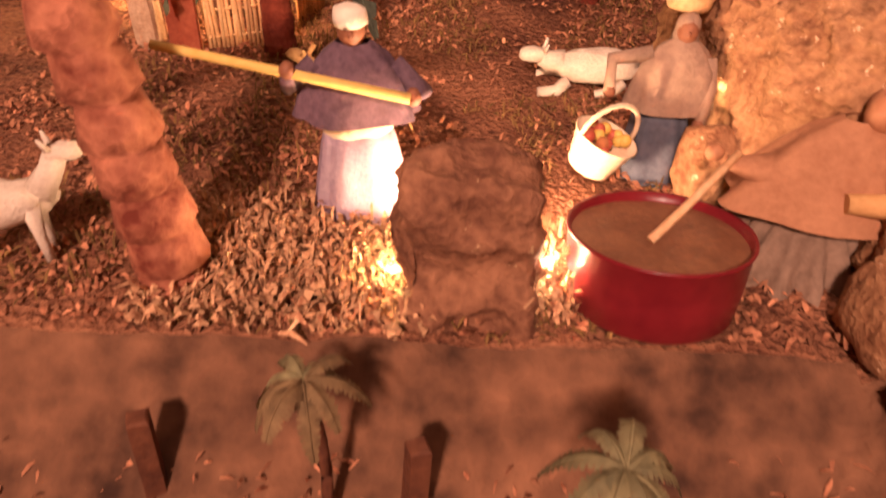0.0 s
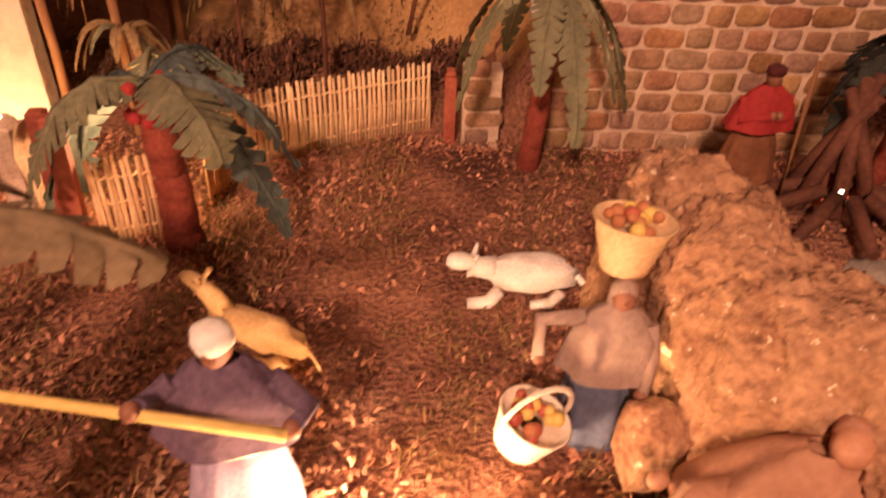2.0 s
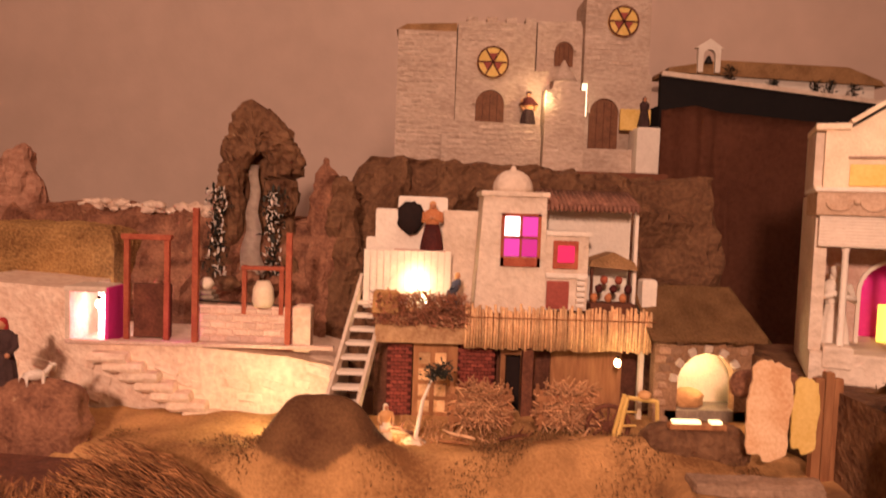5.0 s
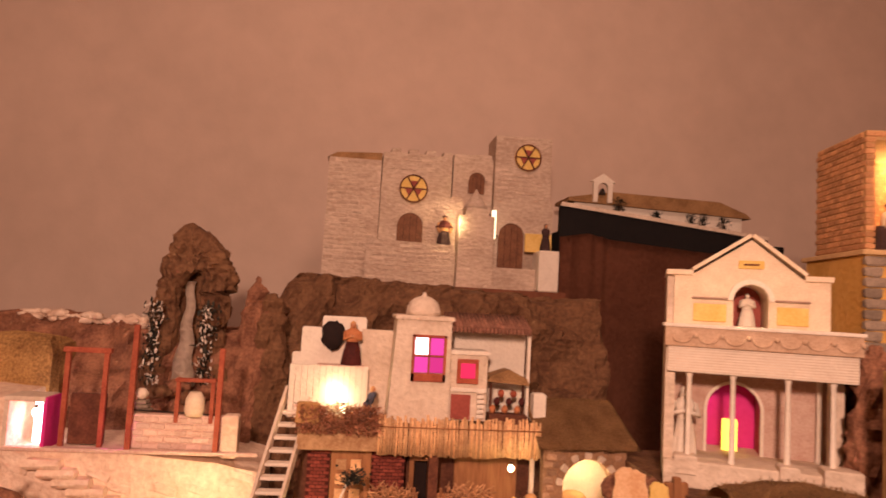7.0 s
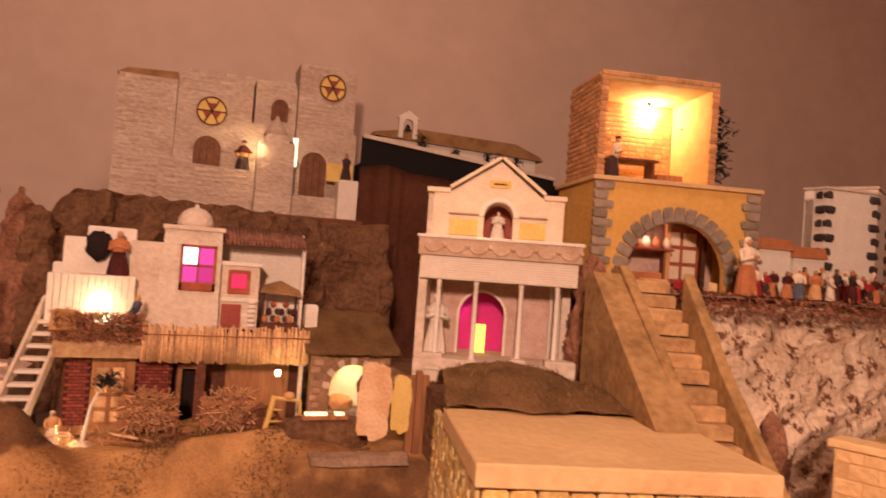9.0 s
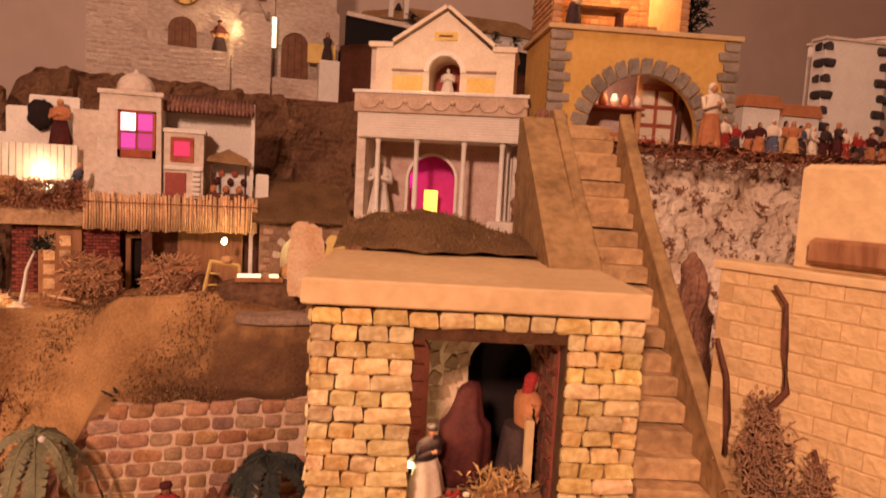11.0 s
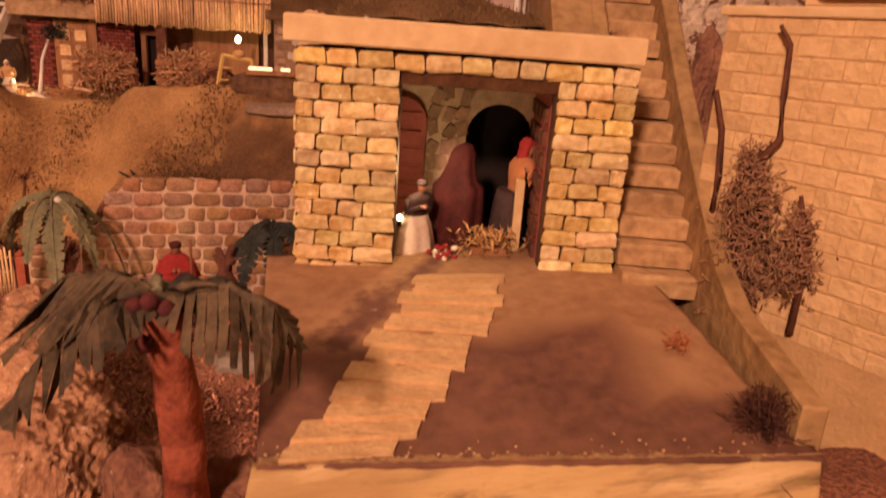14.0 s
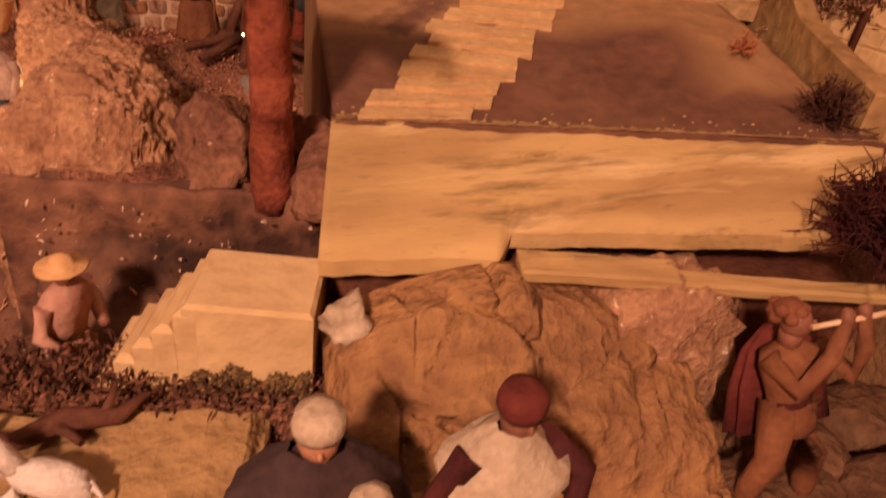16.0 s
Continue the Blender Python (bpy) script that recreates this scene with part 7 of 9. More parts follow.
    for k in range(8):
        bm = bmesh.new()
        add_ball(bm, (0.685 + 0.016 * k, 0.07, 0.85 - Z + 0.03 * (k % 3)), (0.012, 0.012, 0.015), 0, 2, 0.4)
        part("jar", bm, (RUST, MAROON, RWOOD)[k % 3], st)
    B("counter", 0.67, 0.045, 0.80, 0.815, 0.11, 0.835, DWOOD, "", st)
    B("chimney", 0.842, 0.06, 0.80, 0.890, 0.11, 0.915, WHITE, "small white box chimney", bev=0.006)


def thing_part(name, parent):
    """A compound part: an anchor that carries its pieces."""
    ob = new(name)
    ob.empty_display_size, ob.parent = 0.02, parent
    return ob


PANE0, PANE1 = glow("magenta_pane", (0.42, 0.008, 0.24), 0.42), glow("bright_magenta_pane", (0.50, 0.03, 0.34), 0.65)
PANE2, PANE3 = glow("white_hot_pane", (1.0, 0.80, 0.92), 1.8), glow("pink_pane", (0.55, 0.008, 0.09), 0.6)
reed_house()


OVENW = surf("brown_oven_wall", (0.22, 0.115, 0.06), (0.40, 0.23, 0.13), 18, 0.9, 0.5)


def oven_house():
    h = thing("oven_house", pose(0.84, 2.26, 0.44), "low stone bakehouse with arched lit oven and sloping brown roof", "house")
    Z = 0.44
    cx, cz, r = 0.188, 0.165, 0.092
    poly = [(0.02, 0.0), (cx - r, 0.0), (cx - r, cz)] + arc(cx, cz, r, 180, 0, 14)[1:-1] + [(cx + r, cz), (cx + r, 0.0), (0.335, 0.0), (0.335, 0.31), (0.02, 0.31)]
    prismpart("front_wall", poly, 0.0, 0.04, OVENW, h)
    boxpart("oven_back", (0.06, 0.11, 0.0), (0.32, 0.13, 0.31), CREAM, h, "ochre lit oven wall")
    boxpart("oven_floor", (0.06, 0.0, 0.0), (0.32, 0.11, 0.075), GREYS, h)
    me, me2 = piece_mesh("arch_stone", 0.024, 0.014, 0.026, PLASTER, 0.004, 0.002, 7), piece_mesh("arch_stone", 0.020, 0.014, 0.026, OVENW, 0.004, 0.002, 9)
    for k in range(13):
        a = 180 * (k + 0.5) / 13
        t = radians(a)
        lay("arch_stone", me2 if k % 2 else me, h, pose(cx + (r + 0.002) * math.cos(t), -0.008, cz + (r + 0.002) * math.sin(t), 0, 90 - a, 0) @ pose(-0.012, 0, 0))
    rnd = random.Random(6)
    st = [piece_mesh("stone", w, 0.009, 0.022, OSTONE, 0.005, 0.002, 90 + i) for i, w in enumerate((0.026, 0.034))]
    for i in range(11):
        for j in range(10):
            x, z = 0.022 + 0.032 * j + (0.012 if i % 2 else 0), 0.005 + 0.0275 * i
            if math.hypot(x + 0.015 - cx, max(0, z - cz)) > r + 0.035 and x < 0.31:
                lay("stone", st[rnd.randrange(2)], h, pose(x, -0.006, z))
    bm = bmesh.new()
    vs = []
    for j in range(10):
        for i in range(24):
            u, v = i / 23, j / 9
            vs.append((-0.01 + 0.35 * u + 0.03 * (1 - v) * u, -0.05 + 0.26 * v, 0.30 + 0.15 * v + 0.008 * noise.noise(Vector((u * 9, v * 9, 1)))))
    put_faces(bm, vs, [(j * 24 + i, j * 24 + i + 1, j * 24 + i + 25, j * 24 + i + 24) for j in range(9) for i in range(23)], 0, True)
    bmesh.ops.solidify(bm, geom=bm.faces[:], thickness=0.012)
    part("roof", bm, BURLAP, h, "sloping brown felt roof")
    bm = bmesh.new()
    add_ball(bm, (0.15, 0.05, 0.10), (0.05, 0.03, 0.035), 0, 3, 0.3)
    part("loaf", bm, TAN, h)


oven_house()


def white_stairs():
    s = thing("white_stairs", pose(-0.155, 2.13, 0.45), "narrow white wooden stairs leading up to the balcony", "stairs")
    me = piece_mesh("tread", 0.085, 0.040, 0.012, WHITE, 0.002, 0.001, 3)
    for k in range(8):
        lay("tread", me, s, pose(0.005 + 0.009 * k, 0.0 + 0.036 * k, 0.085 + 0.038 * k))
    for dx in (-0.006, 0.088):
        bm = bmesh.new()
        v = [(dx, -0.02, 0.03), (dx + 0.01, -0.02, 0.03), (dx + 0.085, 0.30, 0.40), (dx + 0.075, 0.30, 0.40)]
        v += [(x, y, z + 0.05) for x, y, z in v]
        put_faces(bm, v, [(3, 2, 1, 0), (4, 5, 6, 7), (0, 1, 5, 4), (1, 2, 6, 5), (2, 3, 7, 6), (3, 0, 4, 7)])
        part("stringer", bm, PLASTER, s)


white_stairs()


# ---- yard before the reed house ----
def hay_cart(x, y, z, label, wheel):
    c = thing("hay_cart", pose(x, y, z) @ Matrix.Diagonal((1.6, 1.3, 1.6, 1)), label, "cart")
    boxpart("cart_bed", (-0.06, -0.03, 0.03), (0.06, 0.03, 0.045), WOOD, c)
    for sy in (-0.03, 0.026):
        for k in range(2):
            boxpart("side_slat", (-0.06, sy, 0.05 + 0.022 * k), (0.06, sy + 0.004, 0.062 + 0.022 * k), WOOD, c)
    for sx in (-0.055, 0.05):
        for sy in (-0.028, 0.024):
            boxpart("corner_post", (sx, sy, 0.0), (sx + 0.006, sy + 0.006, 0.095), WOOD, c)
    rnd = random.Random(int(x * 1000))
    bm = bmesh.new()
    for _ in range(1300):
        p = Vector((max(-0.048, min(0.048, rnd.gauss(0, 0.022))), max(-0.042, min(0.030, rnd.gauss(-0.010, 0.018))), 0.030 + min(0.065, abs(rnd.gauss(0, 0.030)))))
        q = p + Vector((rnd.uniform(-1, 1), rnd.uniform(-1, 0.6), rnd.uniform(-0.6, 0.8))).normalized() * 0.022
        add_tube(bm, [p, q], 0.0013, 3, 0, False)
    tagged(part("hay", bm, HAYR, c, "loose reddish straw"), kind="stuff")
    if wheel:
        for sy in (-0.045,):
            bm = bmesh.new()
            pts = [(0.07 + 0.038 * math.cos(radians(a)), sy, 0.035 + 0.038 * math.sin(radians(a))) for a in range(0, 361, 15)]
            add_tube(bm, pts, 0.0045, 6, 0, False)
            w = part("wheel", bm, DWOOD, c, "dark spoked wheel")
            for a in range(0, 180, 30):
                t = radians(a)
                bm = bmesh.new()
                add_tube(bm, [(0.07 - 0.036 * math.cos(t), sy, 0.035 - 0.036 * math.sin(t)), (0.07 + 0.036 * math.cos(t), sy, 0.035 + 0.036 * math.sin(t))], 0.0025, 5)
                part("spoke", bm, DWOOD, w)


hay_cart(0.305, 2.16, 0.45, "wooden crate cart heaped with straw before the house", False)
hay_cart(0.565, 2.16, 0.45, "wooden cart with spoked wheel heaped with straw", True)


def yard_tree():
    t = thing("small_tree", pose(0.110, 2.085, 0.44), "small tree with whitish bent trunk and sparse green crown", "tree")
    bm = bmesh.new()
    add_tube(bm, [(0, 0, -0.01), (0.012, 0, 0.06), (0.022, 0, 0.13), (0.045, 0.0, 0.19), (0.06, 0, 0.215)], [0.008, 0.006, 0.005, 0.004, 0.002], 7)
    part("trunk", bm, WHITE, t)
    rnd = random.Random(2)
    bm = bmesh.new()
    blades(bm, [(0.068 + rnd.gauss(0, 0.02), rnd.gauss(0, 0.012), 0.212 + rnd.gauss(0, 0.013)) for _ in range(260)], 0.016, 0.004, 0.6, 0, rnd)
    part("crown", bm, LEAF, t)
    bm = bmesh.new()
    add_ball(bm, (0, 0, 0.005), (0.035, 0.03, 0.018), 0, 3, 0.4)
    part("root_mound", bm, CREAM, t)


yard_tree()


def trestle():
    t = thing("trestle", pose(0.70, 2.0, 0.47), "yellow-lit wooden trestle stand with sloping legs", "stand")
    for p, q in (((-0.03, 0, 0), (0.0, 0, 0.15)), ((0.0, 0, 0.15), (0.09, 0.02, 0.135)), ((0.09, 0.02, 0.135), (0.10, 0.03, 0.02)), ((-0.03, 0.04, 0), (0.0, 0.03, 0.15))):
        bm = bmesh.new()
        add_tube(bm, [p, q], 0.006, 5, 0, True, False)
        part("pole", bm, YELLOWP, t)
    for k in range(3):
        bm = bmesh.new()
        add_tube(bm, [(-0.024 + 0.008 * k, 0, 0.03 + 0.04 * k), (0.03, 0.01, 0.03 + 0.038 * k)], 0.003, 5)
        part("rung", bm, YELLOWP, t)
    bm = bmesh.new()
    add_ball(bm, (0.05, 0.01, 0.155), (0.02, 0.018, 0.014), 0, 2)
    part("bread", bm, TAN, t)


trestle()
rock("rock", (0.86, 1.93, 0.50), (0.15, 0.05, 0.075), DROCK, 0.014, 18, 41.0, "dark mossy rock mound in the yard", 4, 0.3)
rock("rock", (1.16, 2.0, 0.60), (0.10, 0.06, 0.10), BROCK, 0.016, 18, 43.0, "brown rock mound below the temple", 4, 0.3)
rock("rock", (1.03, 1.98, 0.66), (0.05, 0.04, 0.05), BROCK, 0.012, 22, 45.0, "small brown rock beside the hides", 3, 0.3)
# the second hide is coloured yellow for the light falling on it
for x0, x1, z0, z1, mt, lb in ((0.938, 1.048, 0.525, 0.775, HIDE, "pale stretched animal hide on a drying frame"), (1.052, 1.118, 0.545, 0.735, YELLOWP, "small hide hung to dry, yellow light put into its colour")):
    bm = bmesh.new()
    n = 40
    pts = []
    for i in range(n):
        a = 2 * math.pi * i / n
        k = 1 + 0.06 * math.sin(4 * a + 0.5) + 0.04 * math.sin(7 * a) + 0.03 * math.sin(17 * a)
        cxx, czz = math.cos(a), math.sin(a)
        mx = max(abs(cxx), abs(czz))
        pts.append(((x0 + x1) / 2 + (x1 - x0) / 2 * cxx / mx ** 0.7 * k, (z0 + z1) / 2 + (z1 - z0) / 2 * czz / mx ** 0.7 * min(k, 1.04)))
    add_prism(bm, pts, 1.795, 1.801)
    solid("hide", bm, mt, pose(0, 0, 0), lb, "hide", "hung hides")
bm = bmesh.new()
for x in (1.11, 1.135, 1.158):
    add_box(bm, (x, 1.80, 0.40), (x + 0.022, 1.82, 0.74 + 0.01 * math.sin(x * 90)), 0, 0.003)
solid("plank_fence", bm, WOOD, pose(0, 0, 0), "upright weathered planks beside the hides", "fence")
for px, py, pz, r in ((0.735, 2.235, 0.665, 0.011), (0.033, 2.10, 0.478, 0.009), (0.752, 1.045, 0.105, 0.0028), (0.13, 2.37, 0.83, 0.012), (2.12, 1.985, 1.800, 0.020), (-0.945, 2.435, 0.77, 0.014)):
    bm = bmesh.new()
    add_ball(bm, (0, 0, 0), (r, r, r * 1.25), 0, 2)
    add_lathe(bm, [(r * 0.5, 0), (r * 0.5, r * 0.8)], 10, (0, 0, r * 1.1), 1)
    solid("light_bulb", bm, [BULB, IRON], pose(px, py, pz), "bare glowing bulb lighting the model house", "light bulb", "model bulbs")
rnd = random.Random(77)
bm = bmesh.new()
blades(bm, [(rnd.uniform(0.0, 0.82), rnd.uniform(2.05, 2.26), 0.452 + rnd.uniform(0, 0.012)) for _ in range(1500)], 0.022, 0.0016, 0.7, 0, rnd)
solid("yard_straw", bm, HAYR, pose(0, 0, 0), "loose straw strewn over the yard", "straw", kind="stuff")
bm = bmesh.new()
add_tube(bm, [(0, 0, 0.004), (0.05, -0.04, 0.006), (0.11, -0.035, 0.006), (0.17, 0.02, 0.012), (0.20, 0.06, 0.012)], 0.007, 7)
solid("hose", bm, HIDE, pose(0.58, 1.97, 0.50), "pale bent branch lying at the yard edge", "branch")


rnd = random.Random(88)
for k in range(9):
    bm = bmesh.new()
    p = Vector((0, 0, 0.008))
    pts = [p.copy()]
    a = rnd.uniform(-0.6, 0.6) + (math.pi if k % 2 else 0)
    for _ in range(4):
        a += rnd.uniform(-0.5, 0.5)
        p += Vector((math.cos(a), 0.5 * math.sin(a), rnd.uniform(-0.1, 0.25))) * rnd.uniform(0.02, 0.04)
        pts.append(p.copy())
    add_tube(bm, pts, [0.0055, 0.005, 0.0045, 0.0035, 0.002], 6)
    add_tube(bm, [pts[2], pts[2] + Vector((0.015, -0.01, 0.03))], [0.0035, 0.0015], 5)
    crumple(bm, 0.0015, 70, k)
    solid("branch", bm, (HIDE, DWOOD, WOOD)[k % 3], pose(-0.02 + 0.10 * k + rnd.uniform(-0.03, 0.03), rnd.uniform(2.02, 2.10), 0.468), "crooked dry branch lying in the village yard", "branch", "yard branches")
# added tray; its strips emit to stand for white-lit tops
tray = thing("bright_tray", pose(0.854, 1.895, 0.568), "low tray on the dark mound with two strips whose bright light is emission", "lamp")
boxpart("tray", (-0.075, -0.012, 0.0), (0.075, 0.012, 0.016), WOOD, tray)
for x0, x1 in ((-0.068, 0.006), (0.032, 0.062)):
    boxpart("strip", (x0, -0.0135, 0.016), (x1, 0.006, 0.026), STRIPG, tray, "white strip, the light on it put in as emission")


# ---- terrace with pergola ----
def terrace():
    t = thing("terrace", pose(0, 2.35, 0), "whitish lime-washed terrace wall with steps and pergola", "terrace")
    bm = bmesh.new()
    add_prism(bm, [(-1.35, 0.30), (-0.16, 0.30), (-0.16, 0.600), (-0.30, 0.628), (-0.62, 0.655), (-1.01, 0.655), (-1.01, 0.83), (-1.35, 0.85)], 0.0, 0.60)
    bmesh.ops.subdivide_edges(bm, edges=bm.edges[:], cuts=3, use_grid_fill=True)
    crumple(bm, 0.006, 14, 2)
    part("terrace_wall", bm, LIME, t)
    me = piece_mesh("step", 0.12, 0.07, 0.030, LIME, 0.006, 0.004, 2)
    for k in range(9):
        lay("step", me, t, pose(-0.925 + 0.050 * k, -0.052, 0.605 - 0.030 * k, 0, 3, 0))
    rnd = random.Random(15)
    ms = [piece_mesh("stone", w, 0.016, 0.034, LIME, 0.007, 0.004, 120 + i) for i, w in enumerate((0.05, 0.065, 0.08))]
    for i in range(6):
        for j in range(9):
            x, z = -1.28 + 0.125 * j + (0.05 if i % 2 else 0) + rnd.uniform(-0.02, 0.02), 0.33 + 0.05 * i
            if z < 0.59 - 0.06 * max(0, (x + 0.3)) and rnd.random() < 0.75:
                lay("stone", ms[rnd.randrange(3)], t, pose(x, -0.006 + rnd.uniform(-0.003, 0.003), z, 0, rnd.uniform(4, 22), 0))
    boxpart("floor_edge", (-1.01, -0.012, 0.655), (-0.16, 0.02, 0.668), PINKW, t)
    lw = boxpart("low_wall", (-0.615, 0.03, 0.66), (-0.25, 0.07, 0.785), PINKW, t, "low pinkish brick wall")
    bms = [piece_mesh("brick", 0.046, 0.010, 0.019, PINKW, 0.003, 0.001, 130 + i) for i in range(2)]
    for i in range(5):
        for j in range(7):
            lay("brick", bms[(i + j) % 2], lw, pose(-0.61 + 0.050 * j + (0.022 if i % 2 else 0), 0.024, 0.667 + 0.023 * i))
    boxpart("pier", (-0.29, 0.0, 0.645), (-0.235, 0.06, 0.795), LIME, t, bev=0.006)
    for x, z1 in ((-0.605, 1.10), (-0.308, 1.03)):
        boxpart("post", (x - 0.009, -0.006, 0.655), (x + 0.009, 0.012, z1), RWOOD, t)
    for x in (-0.845, -0.715):
        boxpart("frame_post", (x - 0.008, 0.05, 0.66), (x + 0.008, 0.066, 1.005), RWOOD, t)
    boxpart("frame_beam", (-0.86, 0.045, 0.99), (-0.70, 0.07, 1.008), RWOOD, t)
    for x in (-0.455, -0.335):
        boxpart("well_post", (x - 0.007, 0.02, 0.76), (x + 0.007, 0.034, 0.92), RWOOD, t)
    boxpart("well_beam", (-0.465, 0.015, 0.905), (-0.325, 0.038, 0.918), RWOOD, t)
    boxpart("brick_panel", (-0.84, 0.10, 0.66), (-0.72, 0.12, 0.84), DWOOD, t, "dark brown panel")
    bm = bmesh.new()
    add_tube(bm, [(-0.61, 0.03, 0.80), (-0.3, 0.03, 0.79)], 0.003, 5)
    part("rope", bm, IRON, t)
    bm = bmesh.new()
    add_lathe(bm, [(0.028, 0.0), (0.036, 0.02), (0.033, 0.06), (0.02, 0.085)], 18, (-0.395, 0.03, 0.785), 0)
    part("bucket", bm, CREAM, t, "cream bucket hung in the well frame")
    for k, (w, zz) in enumerate(((0.075, 0.785), (0.06, 0.80), (0.045, 0.815))):
        bm = bmesh.new()
        add_box(bm, (-0.59 - w / 2, 0.05, zz), (-0.59 + w / 2, 0.10, zz + 0.014), 0, 0.004)
        part("slab", bm, GREYS, t)
    bm = bmesh.new()
    add_ball(bm, (-0.59, 0.075, 0.85), 0.022, 0, 2, 0.2)
    part("stone_ball", bm, PLASTER, t)
    boxpart("doorway_jamb", (-1.015, 0.0, 0.655), (-1.0, 0.12, 0.825), PLASTER, t)
    boxpart("doorway_lintel", (-1.015, -0.005, 0.820), (-0.885, 0.12, 0.838), PLASTER, t)
    # the reveal is no lamp; it emits to give the inner bulb's glare
    boxpart("glare_reveal", (-0.962, 0.115, 0.66), (-0.895, 0.13, 0.822), GLOWD, t, "white doorway reveal with its lamp glare put in as emission")
    # magenta lamplight on this jamb is put into its colour
    boxpart("doorway_jamb", (-0.890, 0.0, 0.655), (-0.878, 0.12, 0.835), MAG, t, "doorway jamb coloured magenta for the lamplight on it")


# emission in place of strong lamplight on the doorway reveal
GLOWD = glow("doorway_glare_emission", (1.0, 0.82, 0.80), 6.0)
terrace()
bm = bmesh.new()
add_box(bm, (-0.38, 0.0, 0.0), (0.34, 0.28, 0.42), 0, 0.03)
bmesh.ops.subdivide_edges(bm, edges=bm.edges[:], cuts=9, use_grid_fill=True)
crumple(bm, 0.022, 6, 3)
crumple(bm, 0.005, 30, 3)
solid("felt_hill", bm, HILLM, pose(-1.34, 2.66, 0.60), "flat-topped yellowish felt hill at the terrace end", "hill", kind="structure")
rnd = random.Random(61)
bm = bmesh.new()
for _ in range(90):
    u = rnd.random()
    s = rnd.uniform(0.010, 0.026)
    add_ball(bm, (-1.26 + 0.60 * u, 2.93 + rnd.uniform(-0.03, 0.03), 1.095 + rnd.uniform(-0.012, 0.018) - 0.02 * u), (s * 1.6, s, s * 0.8), 0, 1, 0.5)
tagged(solid("rubble", bm, LIME, pose(0, 0, 0), "whitish rubble scattered along the crest of the ridge", "rubble"), kind="stuff")


# ---- temple ----
TEMPLE = pose(1.155, 1.919, 0, 0, 0, -24)


def temple():
    t = thing("temple", TEMPLE, "pale classical temple with columned porch and lit pediment", "temple")
    P = lambda name, x0, y0, z0, x1, y1, z1, m, label="", parent=None, bev=0.002: boxpart(name, (x0, y0, z0), (x1, y1, z1), m, parent or t, label, bev)
    P("podium", 0.0, -0.01, 0.70, 0.56, 0.42, 0.782, PLASTER, bev=0.004)
    P("left_wall", -0.002, 0.02, 0.78, 0.028, 0.40, 1.20, PLASTER, "pale ashlar side wall")
    P("right_wall", 0.52, 0.15, 0.78, 0.55, 0.40, 1.20, PLASTER)
    # rear wall of the porch with an arched shrine
    cx, zs, r = 0.228, 0.93, 0.085
    poly = [(0.028, 0.782), (cx - r, 0.782), (cx - r, zs)] + arc(cx, zs, r, 180, 0, 14)[1:-1] + [(cx + r, zs), (cx + r, 0.782), (0.53, 0.782), (0.53, 1.08), (0.028, 1.08)]
    prismpart("porch_wall", poly, 0.22, 0.24, PINKW, t, "brownish rear wall of the porch")
    P("shrine_jamb", 0.314, 0.241, 0.782, 0.322, 0.355, 1.02, DARKR, "dark red inner side of the arch")
    P("shrine_back", 0.12, 0.356, 0.782, 0.34, 0.366, 1.04, MAG, "magenta paper inside the arch")
    bm = bmesh.new()
    for k in range(16):
        a0, a1 = radians(k * 180 / 16), radians((k + 1) * 180 / 16)
        q = lambda rr, a: (cx + rr * math.cos(a), zs + rr * math.sin(a))
        add_prism(bm, [q(r, a0), q(r + 0.010, a0), q(r + 0.010, a1), q(r, a1)], 0.21, 0.222)
    add_box(bm, (cx + r, 0.21, 0.782), (cx + r + 0.010, 0.222, zs))
    add_box(bm, (cx - r - 0.010, 0.21, 0.782), (cx - r, 0.222, zs))
    part("arch_trim", bm, WHITE, t, "white arch trim")
    P("lit_door", 0.196, 0.255, 0.784, 0.246, 0.262, 0.892, GLOWY, "glowing yellow door")
    for x, y in ((0.072, 0.02), (0.203, 0.02), (0.362, 0.02), (0.488, 0.02), (0.50, 0.10), (0.51, 0.16), (0.488, 0.20)):
        col = thing_col(t, x, y)
    P("pedestal", 0.335, -0.03, 0.70, 0.39, 0.05, 0.80, PLASTER, bev=0.004)
    P("pedestal", 0.455, -0.035, 0.70, 0.56, 0.05, 0.805, PLASTER, bev=0.004)
    P("pedestal", 0.03, -0.015, 0.74, 0.10, 0.05, 0.80, PLASTER, bev=0.004)
    P("architrave", 0.004, -0.004, 1.060, 0.552, 0.24, 1.142, WHITE, "grooved pale architrave")
    for k in range(9):
        P("groove", 0.004, -0.0065, 1.066 + 0.0085 * k, 0.552, -0.004, 1.0685 + 0.0085 * k, PLASTER, bev=0)
    fr = P("frieze", -0.006, -0.016, 1.142, 0.562, 0.24, 1.205, FRIEZE, "carved pale brownish frieze")
    for k in range(7):
        bm = bmesh.new()
        pts = [(0.045 + 0.079 * k + 0.028 * math.cos(radians(a)), -0.018, 1.175 - 0.020 * math.sin(radians(a))) for a in range(0, 181, 20)]
        add_tube(bm, pts, 0.004, 5)
        part("garland", bm, FRIEZE, fr)
        bm = bmesh.new()
        add_ball(bm, (0.085 + 0.079 * k, -0.018, 1.178), 0.009, 0, 2)
        part("rosette", bm, FRIEZE, fr)
    P("cornice", -0.012, -0.022, 1.203, 0.568, 0.25, 1.214, WHITE)
